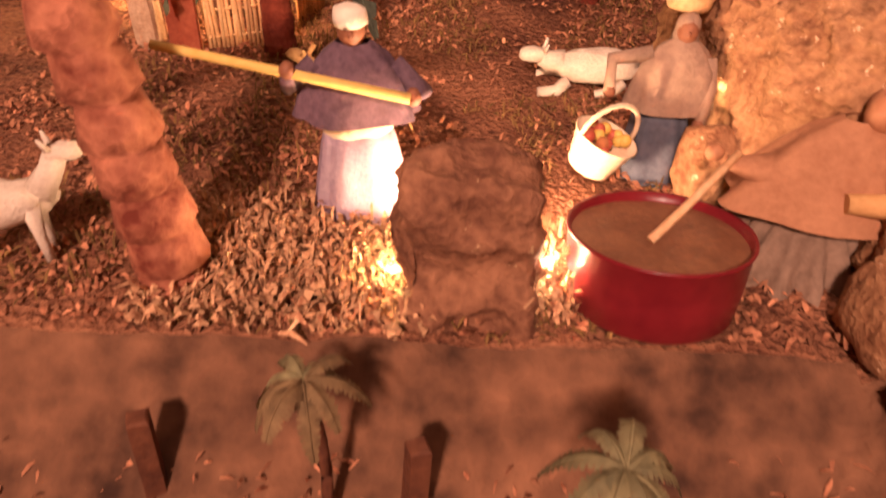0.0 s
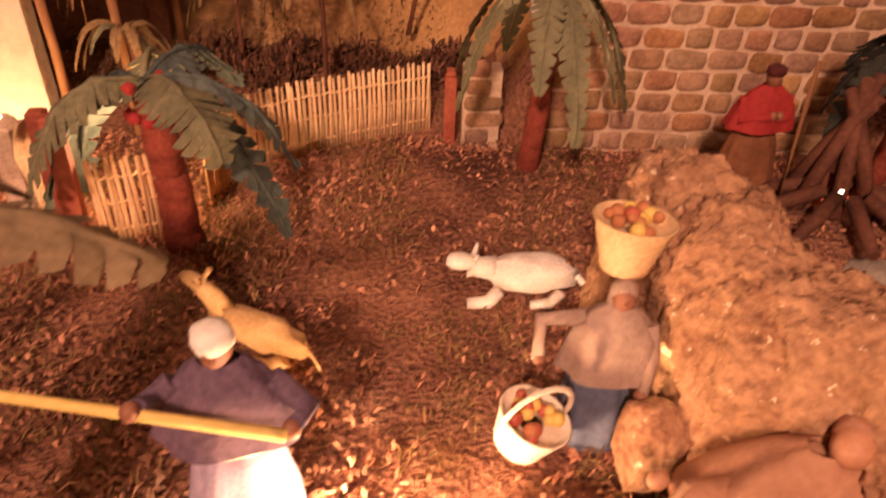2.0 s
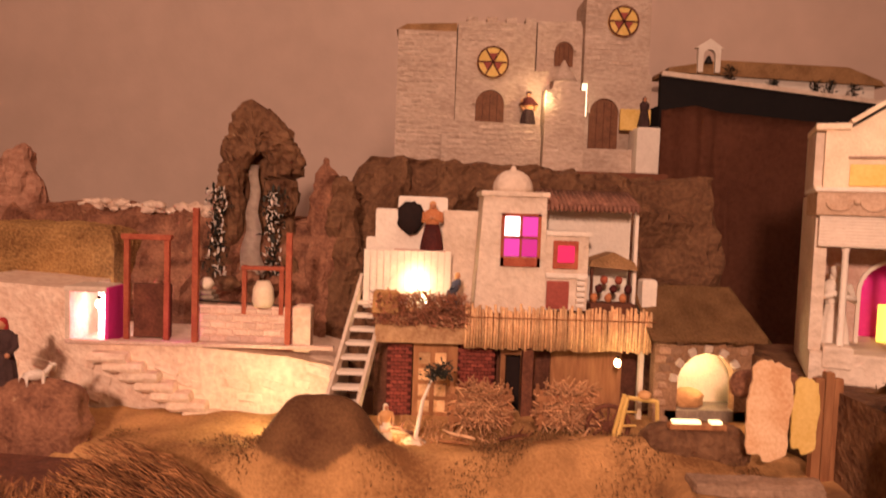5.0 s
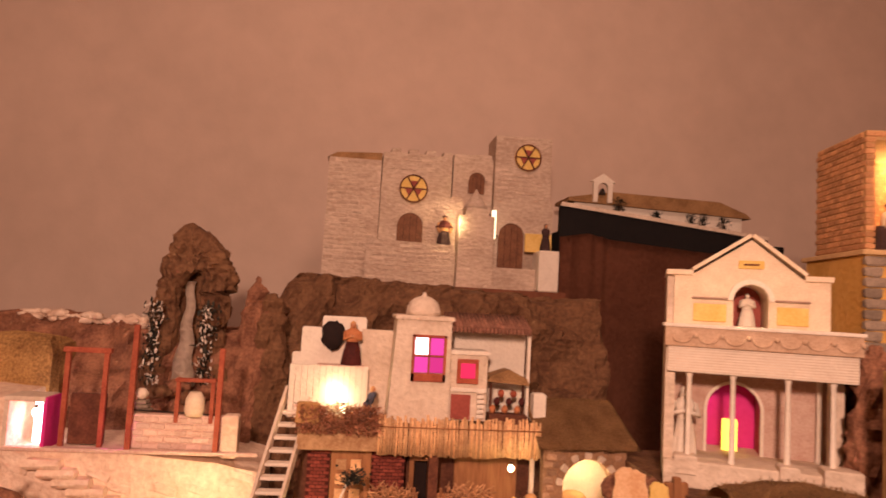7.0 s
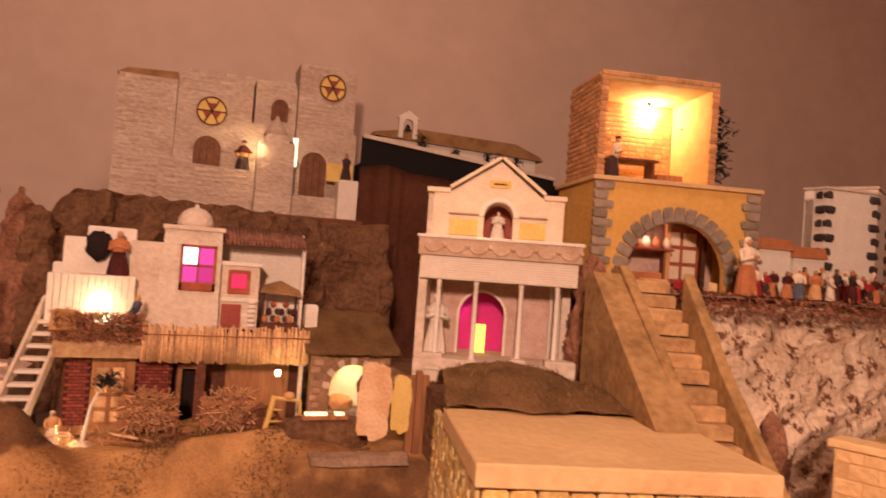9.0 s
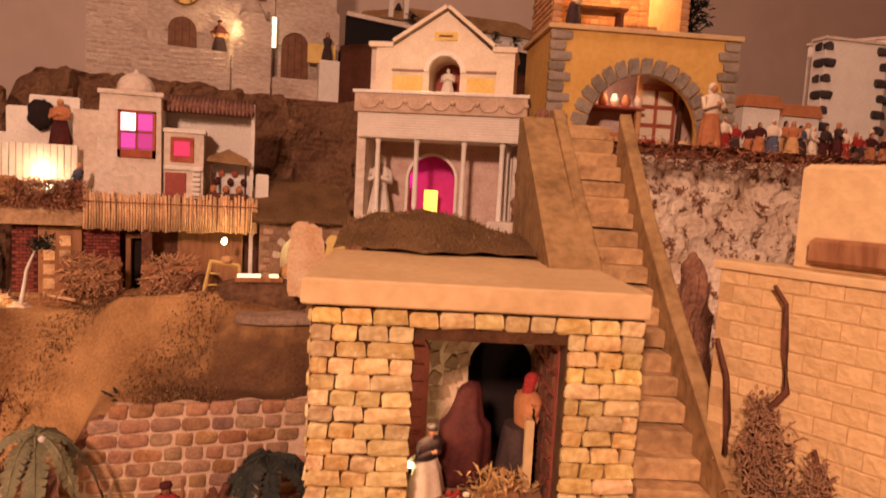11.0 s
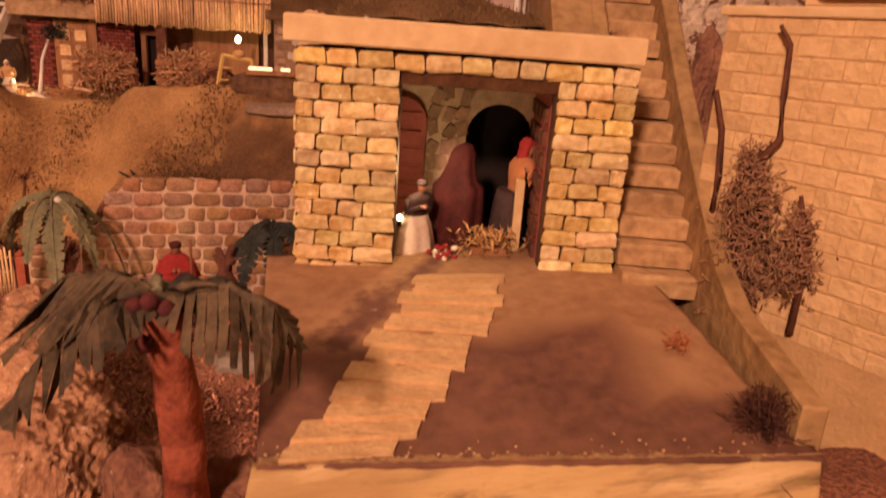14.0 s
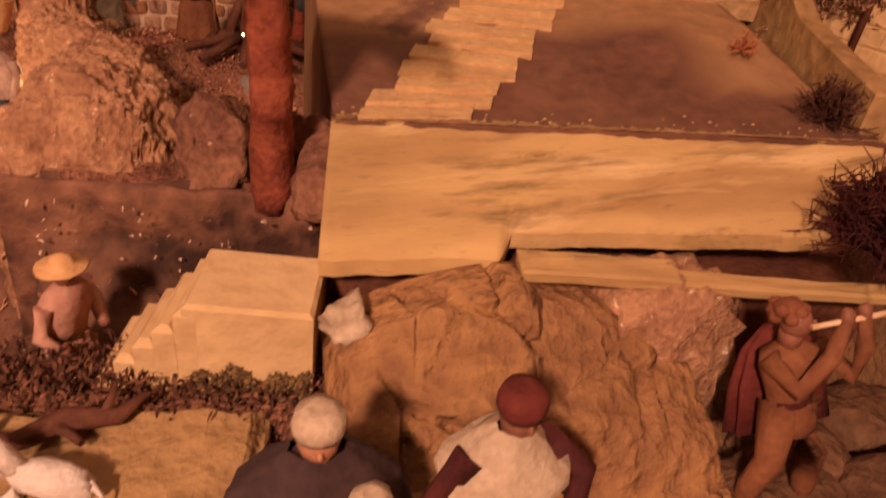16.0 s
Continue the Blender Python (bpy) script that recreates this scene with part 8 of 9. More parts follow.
    # pediment
    poly = [(0.022, 1.212), (0.212, 1.212), (0.212, 1.30)] + arc(0.266, 1.30, 0.054, 180, 0, 12)[1:-1] + [(0.320, 1.30), (0.320, 1.212), (0.505, 1.212), (0.505, 1.378), (0.425, 1.378), (0.266, 1.506), (0.085, 1.386), (0.022, 1.386)]
    prismpart("pediment", poly, 0.14, 0.36, CREAM, t, "cream gabled pediment front")
    P("niche_back", 0.20, 0.30, 1.212, 0.335, 0.31, 1.38, DARKR, "dark red niche")
    for x0, x1, z in ((-0.004, 0.083, 1.388), (0.428, 0.512, 1.380)):
        P("corner_block", x0, 0.128, z - 0.008, x1, 0.37, z + 0.010, CREAM)
    bm = bmesh.new()
    for a, b in (((0.085, 1.396), (0.266, 1.516)), ((0.266, 1.516), (0.43, 1.388))):
        d = Vector((b[0] - a[0], b[1] - a[1])).normalized()
        nx, nz = -d.y * 0.012, d.x * 0.012
        add_prism(bm, [(a[0], a[1]), (b[0], b[1]), (b[0] + nx, b[1] + nz), (a[0] + nx, a[1] + nz)], 0.125, 0.37)
    part("gable_moulding", bm, CREAM, t)
    prismpart("niche_arch", arc(0.266, 1.30, 0.072, 0, 180, 16) + arc(0.266, 1.30, 0.056, 180, 0, 16), 0.128, 0.142, WHITE, t)
    P("name_plate", 0.225, 0.134, 1.408, 0.305, 0.142, 1.436, YELLOWP, "yellow plate with a dark bar")
    P("plate_bar", 0.24, 0.131, 1.419, 0.29, 0.135, 1.425, DWOOD)
    for x0, x1 in ((0.085, 0.19), (0.345, 0.44)):
        P("panel", x0, 0.133, 1.225, x1, 0.142, 1.285, YELLOWP, "raised yellow panel")
        P("panel_ledge", x0 - 0.005, 0.130, 1.300, x1 + 0.005, 0.142, 1.307, TAUPE)
    P("string_course", 0.0, 0.13, 1.212, 0.02, 0.36, 1.225, CREAM)
    P("side_block", 0.0, 0.16, 1.205, 0.03, 0.40, 1.38, PLASTER)


def thing_col(t, x, y):
    bm = bmesh.new()
    add_lathe(bm, [(0.012, 0.0), (0.012, 0.008), (0.009, 0.014), (0.0085, 0.14), (0.008, 0.262), (0.0105, 0.270), (0.0105, 0.282)], 14, (x, y, 0.781))
    c = part("column", bm, WHITE, t)
    return c


GLOWY = glow("yellow_door_light", (1.0, 0.72, 0.10), 1.6)
temple()
bm = bmesh.new()
add_box(bm, (1.17, 1.52, -0.1), (1.76, 2.45, 0.70))
solid("temple_hill", bm, DROCK, pose(0, 0, 0), "dark rocky block under the temple", "hill", kind="structure")


def burlap_mound():
    bm = bmesh.new()
    nx, ny = 60, 44
    vs = []
    for j in range(ny + 1):
        for i in range(nx + 1):
            u, v = i / nx, j / ny
            x = 1.00 + 0.16 * v + (0.65 - 0.14 * v) * u
            y = 1.175 - 0.165 * u + 0.52 * v + 0.025 * math.sin(u * 14) * (1 - v)
            z = 0.7605 + 0.085 * math.sin(math.pi * min(1, 1.15 * v)) * math.exp(-((u - 0.30) / 0.42) ** 2) + 0.012 * noise.noise(Vector((x * 14, y * 14, 2))) * min(1, v * 5) + 0.006 * abs(math.sin(u * 21)) * (1 - min(1, v * 6))
            z -= 0.10 * smooth01(v, 0.72, 1.0) * 0.3
            vs.append((x, y, z))
    put_faces(bm, vs, [(j * (nx + 1) + i, j * (nx + 1) + i + 1, (j + 1) * (nx + 1) + i + 1, (j + 1) * (nx + 1) + i) for j in range(ny) for i in range(nx)], 0, True)
    bmesh.ops.solidify(bm, geom=bm.faces[:], thickness=0.005)
    solid("burlap_mound", bm, BURLAP, pose(0, 0, 0), "brown burlap sheet humped over the roof edge before the temple", "mound")
    rnd = random.Random(14)
    bm = bmesh.new()
    blades(bm, [(x + rnd.uniform(-0.008, 0.008), y + rnd.uniform(-0.008, 0.008), z) for x, y, z in vs if rnd.random() < 0.8], 0.010, 0.0014, 1.2, 0, rnd)
    solid("mound_grass", bm, MOSS, pose(0, 0, 0), "short brown stubble on the burlap mound", "grass", kind="stuff")


burlap_mound()
bm = bmesh.new()
add_box(bm, (0.052, 0.48, 0.30), (0.545, 0.745, 0.745))
solid("roof_support", bm, DROCK, HOUSE, "dark block behind the brick house", "block", kind="structure")
standing_rock("standing_rock", 1.735, 1.72, 0.62, 0.075, 0.07, 0.55, BROCK, "craggy brown rock between temple and stairs", 12.0, 0.0, 0.02, 14)


# ---- plateau, cliff, arch house ----
crag("cliff", 1.78, 3.75, 1.38, 1.52, lambda u, v: 0.15 + 0.90 * v, CLIFF, "cliff face stained white and brown below the plateau", 8.0, 0.03, 6.0)
bm = bmesh.new()
nx, ny = 60, 30
vs = []
for j in range(ny + 1):
    for i in range(nx + 1):
        u, v = i / nx, j / ny
        vs.append((1.70 + 2.1 * u, 1.42 + 1.0 * v + 0.02 * math.sin(u * 23) * (1 - v), 1.075 + 0.012 * noise.noise(Vector((u * 20, v * 12, 1)))))
put_faces(bm, vs, [(j * (nx + 1) + i, j * (nx + 1) + i + 1, (j + 1) * (nx + 1) + i + 1, (j + 1) * (nx + 1) + i) for j in range(ny) for i in range(nx)], 0, True)
bmesh.ops.solidify(bm, geom=bm.faces[:], thickness=0.03)
solid("plateau", bm, BROCK, pose(0, 0, 0), "brown earth plateau carrying the arch house and crowd", "ground", kind="structure")
bm = bmesh.new()
add_box(bm, (1.78, 1.56, -0.25), (3.8, 2.5, 1.05))
solid("plateau_base", bm, BROWNC, pose(0, 0, 0), "cloth-covered block under the plateau", "block", kind="structure")
standing_rock("red_rock", 1.812, 0.965, -0.02, 0.074, 0.055, 0.815, BROCK, "tall rounded reddish rock standing behind the brick wall", 3.0, 0.0, 0.008, 18)
rnd = random.Random(51)
bm = bmesh.new()
blades(bm, [(rnd.uniform(1.8, 3.2), 1.40 + rnd.gauss(0, 0.018), 1.05 + rnd.gauss(-0.01, 0.02)) for _ in range(2600)], 0.03, 0.0022, 0.5, 0, rnd)
solid("plateau_grass", bm, LITTER, pose(0, 0, 0), "dry brown grass fringe along the plateau edge", "grass", kind="stuff")



def arch_house():
    a = thing("arch_house", ARCH, "ochre house with a wide grey stone arch and corner quoins", "house")
    cx, zs, r = 0.345, 0.055, 0.205
    poly = [(0.0, 0.0), (cx - r, 0.0), (cx - r, zs)] + arc(cx, zs, r, 180, 0, 20)[1:-1] + [(cx + r, zs), (cx + r, 0.0), (0.677, 0.0), (0.677, 0.395), (0.0, 0.395)]
    prismpart("front_wall", poly, 0.0, 0.03, OCHRE, a)
    boxpart("left_wall", (0.0, 0.03, 0.0), (0.03, 0.42, 0.395), OCHRE, a)
    boxpart("right_wall", (0.647, 0.03, 0.0), (0.677, 0.42, 0.395), OCHRE, a)
    boxpart("back_wall", (0.03, 0.26, 0.0), (0.647, 0.28, 0.395), PINKW, a, "pinkish inner wall")
    boxpart("roof_slab", (-0.015, -0.015, 0.395), (0.69, 0.43, 0.412), SLAB, a, "pale roof ledge")
    me = piece_mesh("arch_stone", 0.036, 0.018, 0.058, GREYS, 0.005, 0.004, 8)
    n = 17
    for k in range(n):
        ang = -8 + 196 * (k + 0.5) / n
        t = radians(ang)
        lay("arch_stone", me, a, pose(cx + (r - 0.002) * math.cos(t), -0.012, zs + (r - 0.002) * math.sin(t), 0, 90 - ang, 0) @ pose(-0.018, 0, 0))
    qs = [piece_mesh("quoin", w, 0.02, 0.032, GREYS, 0.005, 0.003, 140 + i) for i, w in enumerate((0.075, 0.055))]
    for k in range(11):
        lay("quoin", qs[k % 2], a, pose(-0.004, -0.010, 0.004 + 0.0355 * k))
        lay("quoin", qs[(k + 1) % 2], a, pose(0.681 - (0.055 if k % 2 == 0 else 0.075), -0.010, 0.004 + 0.0355 * k))
    w = boxpart("lattice_window", (0.39, 0.20, 0.02), (0.55, 0.215, 0.26), RWOOD, a, "red wooden lattice screen")
    for i in range(3):
        for j in range(2):
            boxpart("lattice_pane", (0.405 + 0.072 * j, 0.194, 0.04 + 0.07 * i), (0.462 + 0.072 * j, 0.201, 0.095 + 0.07 * i), CREAM, w)
    boxpart("shelf", (0.17, 0.12, 0.15), (0.40, 0.25, 0.16), RWOOD, a)
    boxpart("counter", (0.18, 0.08, 0.0), (0.33, 0.14, 0.06), RUST, a)
    boxpart("inner_post", (0.375, 0.14, 0.0), (0.392, 0.16, 0.30), TAN, a)
    for k in range(5):
        bm = bmesh.new()
        add_lathe(bm, [(0.010, 0), (0.017, 0.012), (0.017, 0.028), (0.009, 0.04), (0.011, 0.045)], 12, (0.20 + 0.045 * k, 0.15, 0.161))
        part("jar", bm, (CREAM, RUST)[k % 2], a)
    for k in range(6):
        bm = bmesh.new()
        add_box(bm, (0.0, 0, 0), (0.06, 0.03, 0.035), 0, 0.004)
        part("crate", bm, (REDC, TAN, SLAB)[k % 3], a, "", pose(0.13 + 0.075 * k, 0.02 - 0.05 * (k % 2), 0.0, 0, 0, 12 * k))


arch_house()


def box_tower():
    b = thing("box_tower", ARCH @ pose(0, 0, 0.412), "open-fronted brick tower room glaring with lamplight", "tower")
    W, H, D = 0.482, 0.405, 0.34
    walls = {"left_wall": ((0, 0, 0), (0.024, D, H)), "right_wall": ((W - 0.024, 0, 0), (W, D, H)), "back_wall": ((0.024, D - 0.02, 0), (W - 0.024, D, H)), "top_board": ((0.024, 0, H - 0.035), (W - 0.024, D - 0.02, H))}
    for name, (lo, hi) in walls.items():
        boxpart(name, lo, hi, TMORTAR if name == "back_wall" else RMORTAR, b)
    bm = bmesh.new()
    rnd = random.Random(3)
    for i in range(20):
        z = 0.004 + 0.020 * i
        for j in range(9):
            y = 0.002 + 0.038 * j + (0.018 if i % 2 else 0)
            if y + 0.034 < D:
                add_box(bm, (-0.004, y, z), (0.002, y + 0.034, z + 0.0165), 0, 0.002)
        for x in ((0.0, 0.026), (W - 0.026, W)):
            add_box(bm, (x[0] - 0.002, -0.004, z), (x[1] + 0.002, 0.003, z + 0.0165), 0, 0.002)
        for j in range(11):
            x = 0.028 + 0.039 * j
            if z > H - 0.04 and x + 0.034 < W:
                add_box(bm, (x, -0.004, z), (x + 0.034, 0.003, z + 0.0165), 0, 0.002)
            if x + 0.034 < W - 0.026 and z < H - 0.04:
                add_box(bm, (x, D - 0.024, z), (x + 0.034, D - 0.019, z + 0.0165), 0, 0.002)
    tagged(part("bricks", bm, TBRICK, b), kind="stuff")
    boxpart("table_top", (0.09, 0.10, 0.085), (0.30, 0.20, 0.097), DWOOD, b)
    for x in (0.10, 0.28):
        boxpart("table_leg", (x, 0.12, 0.0), (x + 0.012, 0.19, 0.085), DWOOD, b)
    boxpart("bench", (0.32, 0.15, 0.0), (0.43, 0.2, 0.05), WOOD, b)


box_tower()
rnd = random.Random(23)
bm = bmesh.new()
blades(bm, [(rnd.gauss(0, 0.035), rnd.gauss(0, 0.03), rnd.uniform(-0.17, 0.12)) for _ in range(700)], 0.035, 0.006, 0.6, 0, rnd)
add_tube(bm, [(0, 0, -0.62), (0.01, 0, -0.2), (0, 0, 0.1)], [0.012, 0.009, 0.004], 7, 1)
solid("dark_tree", bm, [LEAF, DWOOD], pose(2.39, 1.93, 1.70), "dark leafy tree behind the brick tower room", "tree")


def quoined_house(m, w, d, h, label):
    q = thing("quoined_house", m, label, "house")
    boxpart("wall", (0, 0, 0), (w, d, h), WHITE, q, bev=0.004)
    me = [piece_mesh("quoin", s, 0.02, 0.034, BLACKS, 0.006, 0.003, 150 + i) for i, s in enumerate((0.05, 0.032))]
    k = 0
    while 0.008 + 0.062 * k < h - 0.03:
        z = 0.008 + 0.062 * k
        lay("quoin", me[k % 2], q, pose(-0.003, -0.008, z))
        lay("quoin", me[(k + 1) % 2], q, pose(w - 0.048 + (0.018 if (k + 1) % 2 else 0), -0.008, z))
        lay("quoin", me[k % 2], q, pose(-0.008, 0.05, z, 0, 0, -90))
        k += 1
    boxpart("roof_edge", (-0.006, -0.006, h), (w + 0.006, d + 0.006, h + 0.012), PLASTER, q)


quoined_house(pose(2.965, 1.85, 1.075, 0, 0, -4), 0.285, 0.07, 0.485, "tall whitewashed house with black corner stones")
quoined_house(pose(3.262, 1.84, 1.075, 0, 0, 30), 0.30, 0.3, 0.515, "whitewashed house wing with black corner stones")


def low_house(x, y, w, h, label):
    q = thing("low_house", pose(x, y, 1.075, 0, 0, -4), label, "house")
    boxpart("wall", (0, 0, 0), (w, 0.14, h), WHITE, q, bev=0.003)
    bm = bmesh.new()
    add_prism(bm, [(-0.008, h), (w + 0.008, h), (w - 0.01, h + 0.045), (0.01, h + 0.045)], -0.012, 0.15)
    part("roof", bm, RUST, q, "rust-brown roof")
    boxpart("door", (w * 0.4, -0.004, 0), (w * 0.6, 0.0, h * 0.5), DWOOD, q)


low_house(2.62, 1.86, 0.16, 0.20, "low whitewashed village house with rust-brown roof")
low_house(2.79, 1.84, 0.16, 0.175, "low whitewashed village house beside the tall one")


# ---- figures ----
def figure(name, m, h, label, skirt, torso, head=SKIN, hat=None, wide=1.0, arms=(), lean=(0, 0), hatkind="scarf", belt=None, shawl=None, legs=False, category="figurine", group="", robe=0.19, cut=0.47):
    """A painted clay figurine of height h in one mesh: folded robe or legs, torso, arms, head and head-dress."""
    bm = bmesh.new()
    mats = [skirt, torso, head, hat or torso, belt or torso, shawl or torso]
    lx, ly = lean
    if legs:
        for s in (-1, 1):
            add_tube(bm, [(s * 0.055 * h, 0.0, 0.0), (s * 0.05 * h, -0.01 * h, 0.22 * h), (s * 0.042 * h, 0, 0.50 * h)], [0.045 * h, 0.05 * h, 0.07 * h], 10, 0)
            add_ball(bm, (s * 0.06 * h, -0.03 * h, 0.015 * h), (0.035 * h, 0.07 * h, 0.025 * h), 2, 2)
    else:
        add_lathe(bm, [(robe * h, 0), (robe * h, 0.04 * h), (robe * 0.92 * h, 0.2 * h), (robe * 0.78 * h, 0.38 * h), (robe * 0.62 * h, 0.52 * h)], 40, (0, 0, 0), 0, 0.10, 9, wide, 0.85)
    tx, ty = lx * 0.52 * h, ly * 0.52 * h
    f = 0.84 * h if shawl else h
    add_lathe(bm, [(0.105 * f, 0.48 * h), (0.125 * f, 0.56 * h), (0.15 * f, 0.66 * h), (0.16 * f, 0.74 * h), (0.12 * f, 0.80 * h), (0.045 * f, 0.835 * h)], 24, (0, 0, 0), 1, 0.05, 6, wide, 0.68, True, (lx, ly))
    if belt:
        add_lathe(bm, [(0.125 * h, 0.455 * h), (0.142 * h, 0.47 * h), (0.137 * h, 0.53 * h), (0.115 * h, 0.54 * h)], 24, (0, 0, 0), 4, 0.02, 5, wide, 0.78, False, (lx, ly))
    if shawl:
        add_lathe(bm, [(0.235 * h, cut * h), (0.22 * h, max(0.56, cut + 0.05) * h), (0.185 * h, 0.70 * h), (0.12 * h, 0.80 * h), (0.06 * h, 0.85 * h)], 36, (0, 0, 0), 5, 0.13, 6, wide, 0.72, False, (lx, ly))
    hx, hy = lx * 0.9 * h, ly * 0.9 * h - 0.01 * h
    add_tube(bm, [(lx * 0.8 * h, ly * 0.8 * h, 0.80 * h), (hx, hy, 0.88 * h)], 0.038 * h, 8, 2)
    add_ball(bm, (hx, hy, 0.905 * h), (0.058 * h, 0.066 * h, 0.076 * h), 2, 2)
    add_ball(bm, (hx, hy - 0.064 * h, 0.90 * h), (0.010 * h, 0.016 * h, 0.018 * h), 2, 1)
    if hat and hatkind == "scarf":
        add_ball(bm, (hx, hy + 0.018 * h, 0.925 * h), (0.070 * h, 0.070 * h, 0.075 * h), 3, 2)
        add_lathe(bm, [(0.075 * h, 0.78 * h), (0.07 * h, 0.88 * h), (0.05 * h, 0.93 * h)], 16, (hx - lx * 0.9 * h, hy - ly * 0.9 * h + 0.03 * h, 0), 3, 0.08, 5, 1, 0.7, True, (lx, ly))
    elif hat and hatkind == "cap":
        add_lathe(bm, [(0.068 * h, 0.925 * h), (0.072 * h, 0.95 * h), (0.066 * h, 0.985 * h), (0.03 * h, 1.0 * h)], 16, (hx, hy, 0), 3)
    elif hat and hatkind == "straw":
        add_lathe(bm, [(0.13 * h, 0.945 * h), (0.125 * h, 0.952 * h), (0.06 * h, 0.96 * h), (0.05 * h, 1.0 * h), (0.02 * h, 1.01 * h)], 20, (hx, hy, 0), 3)
    for side, (ex, ey, ez), (qx, qy, qz) in arms:
        sx = side * 0.14 * h * wide + lx * 0.74 * h
        add_tube(bm, [(sx, ly * 0.74 * h, 0.755 * h), (ex * h, ey * h, ez * h), (qx * h, qy * h, qz * h)], [0.050 * h, 0.042 * h, 0.034 * h], 10, 1)
        add_ball(bm, (qx * h, qy * h, qz * h), (0.034 * h, 0.034 * h, 0.038 * h), 2, 2)
    crumple(bm, 0.011 * h, 7.0 / h, h * 97 + m.translation.x * 31)
    return solid(name, bm, mats, m, label, category, group)


DOWN = ((-1, (-0.2, -0.05, 0.6), (-0.15, -0.14, 0.5)), (1, (0.2, -0.05, 0.6), (0.15, -0.14, 0.5)))
PRAY = ((-1, (-0.19, -0.08, 0.58), (-0.03, -0.2, 0.66)), (1, (0.19, -0.08, 0.58), (0.03, -0.2, 0.66)))

# water carrier with a staff
figure("figurine", pose(0.044, 0.618, 0.0, 0, 0, 4), 0.222, "robed figurine in lilac skirt and dark violet tunic holding a staff", LILAC, VIOLET, DSKIN, WHITE, 1.12,
       ((-1, (-0.27, -0.06, 0.68), (-0.24, -0.19, 0.80)), (1, (0.28, -0.05, 0.64), (0.24, -0.19, 0.695))), (0, -0.02), "cap", CREAM, VIOLET, cut=0.54)
bm = bmesh.new()
add_tube(bm, [(-0.118, 0, 0.032), (-0.01, 0.0, 0.011), (0.098, 0, -0.010)], [0.0042, 0.0045, 0.005], 8)
solid("staff", bm, YELLOWP, pose(0.0, 0.572, 0.165), "pale yellow wooden staff held across the figurine", "staff")

# basket seller
figure("figurine", pose(0.362, 0.720, 0.0, 0, 0, -10), 0.188, "woman figurine in blue skirt and taupe shawl with baskets", BLUE, TAUPE, DSKIN, TAUPE, 1.05,
       ((-1, (-0.33, 0.02, 0.70), (-0.32, -0.12, 0.56)), (1, (0.22, -0.04, 0.60), (0.20, -0.12, 0.42))), (0.05, 0.02), "scarf", None, TAUPE, cut=0.46)


def basket(m, r0, r1, h, label, handle, fruit, mat_=WICKER):
    b = thing("basket", m, label, "basket", "fruit baskets")
    bm = bmesh.new()
    n = 22
    prof = [(r0 * 0.1, 0.0), (r0, 0.0)] + [(r0 + (r1 - r0) * k / 10 + (0.0007 if k % 2 else -0.0007), h * k / 10) for k in range(1, 11)] + [(r1 * 1.05, h * 1.01), (r1 * 0.98, h * 1.02), (r1 * 0.9, h * 0.8), (r0 * 0.5, h * 0.72)]
    add_lathe(bm, prof, 28, (0, 0, 0), 0, 0.012, 14, 1, 1, False)
    part("bowl", bm, mat_, b)
    if handle:
        bm = bmesh.new()
        pts = [(r1 * math.cos(radians(a)), 0, h + r1 * 1.15 * math.sin(radians(a))) for a in range(0, 181, 15)]
        add_tube(bm, pts, 0.0028, 7)
        part("handle", bm, mat_, b)
    rnd = random.Random(fruit)
    for i in range(15):
        bm = bmesh.new()
        a, rr = rnd.uniform(0, 6.28), r1 * 0.72 * math.sqrt(rnd.random())
        add_ball(bm, (rr * math.cos(a), rr * math.sin(a), h * 0.9 + 0.006 * rnd.random()), rnd.uniform(0.005, 0.0075), 0, 2)
        part("fruit", bm, (FRUITR, FRUITY, RUST)[rnd.randrange(3)], b)
    return b


FRUITR = surf("red_fruit", (0.38, 0.06, 0.04), (0.52, 0.14, 0.07), 60, 0.45, 0.1)
FRUITY = surf("yellow_fruit", (0.66, 0.40, 0.08), (0.76, 0.52, 0.15), 60, 0.45, 0.1)
basket(pose(0.372, 0.744, 0.184, -5, 4, 0), 0.021, 0.036, 0.050, "yellow-lit wicker basket of fruit carried on the head", False, 3)
basket(pose(0.282, 0.672, 0.036, 12, 16, 25), 0.024, 0.034, 0.040, "pale wicker basket with a hoop handle full of fruit", True, 5, CREAM)

# cooking pot and the woman stirring it
def pot():
    p = thing("cooking_pot", pose(0.320, 0.508, 0.008, -9, 0, 0), "round red enamel cooking pot of brown soup", "pot")
    bm = bmesh.new()
    add_lathe(bm, [(0.072, -0.014), (0.0755, -0.010), (0.0780, 0.020), (0.0795, 0.054), (0.0815, 0.057), (0.0808, 0.0595), (0.0780, 0.0585), (0.0762, 0.050), (0.0745, 0.044)], 48, (0, 0, 0), 0, 0, 1, 1, 1, True)
    part("bowl", bm, POTM, p)
    bm = bmesh.new()
    vs = []
    for k in range(9):
        for i in range(40):
            a = 6.2832 * i / 40
            r = 0.0768 * k / 8
            vs.append((r * math.cos(a), r * math.sin(a), 0.0505 + 0.0015 * noise.noise(Vector((r * math.cos(a) * 60, r * math.sin(a) * 60, 0)))))
    put_faces(bm, vs, [(k * 40 + i, k * 40 + (i + 1) % 40, (k + 1) * 40 + (i + 1) % 40, (k + 1) * 40 + i) for k in range(8) for i in range(40)], 0, True)
    part("soup", bm, SOUP, p, "thick brown soup")
    return p


pot()
bm = bmesh.new()
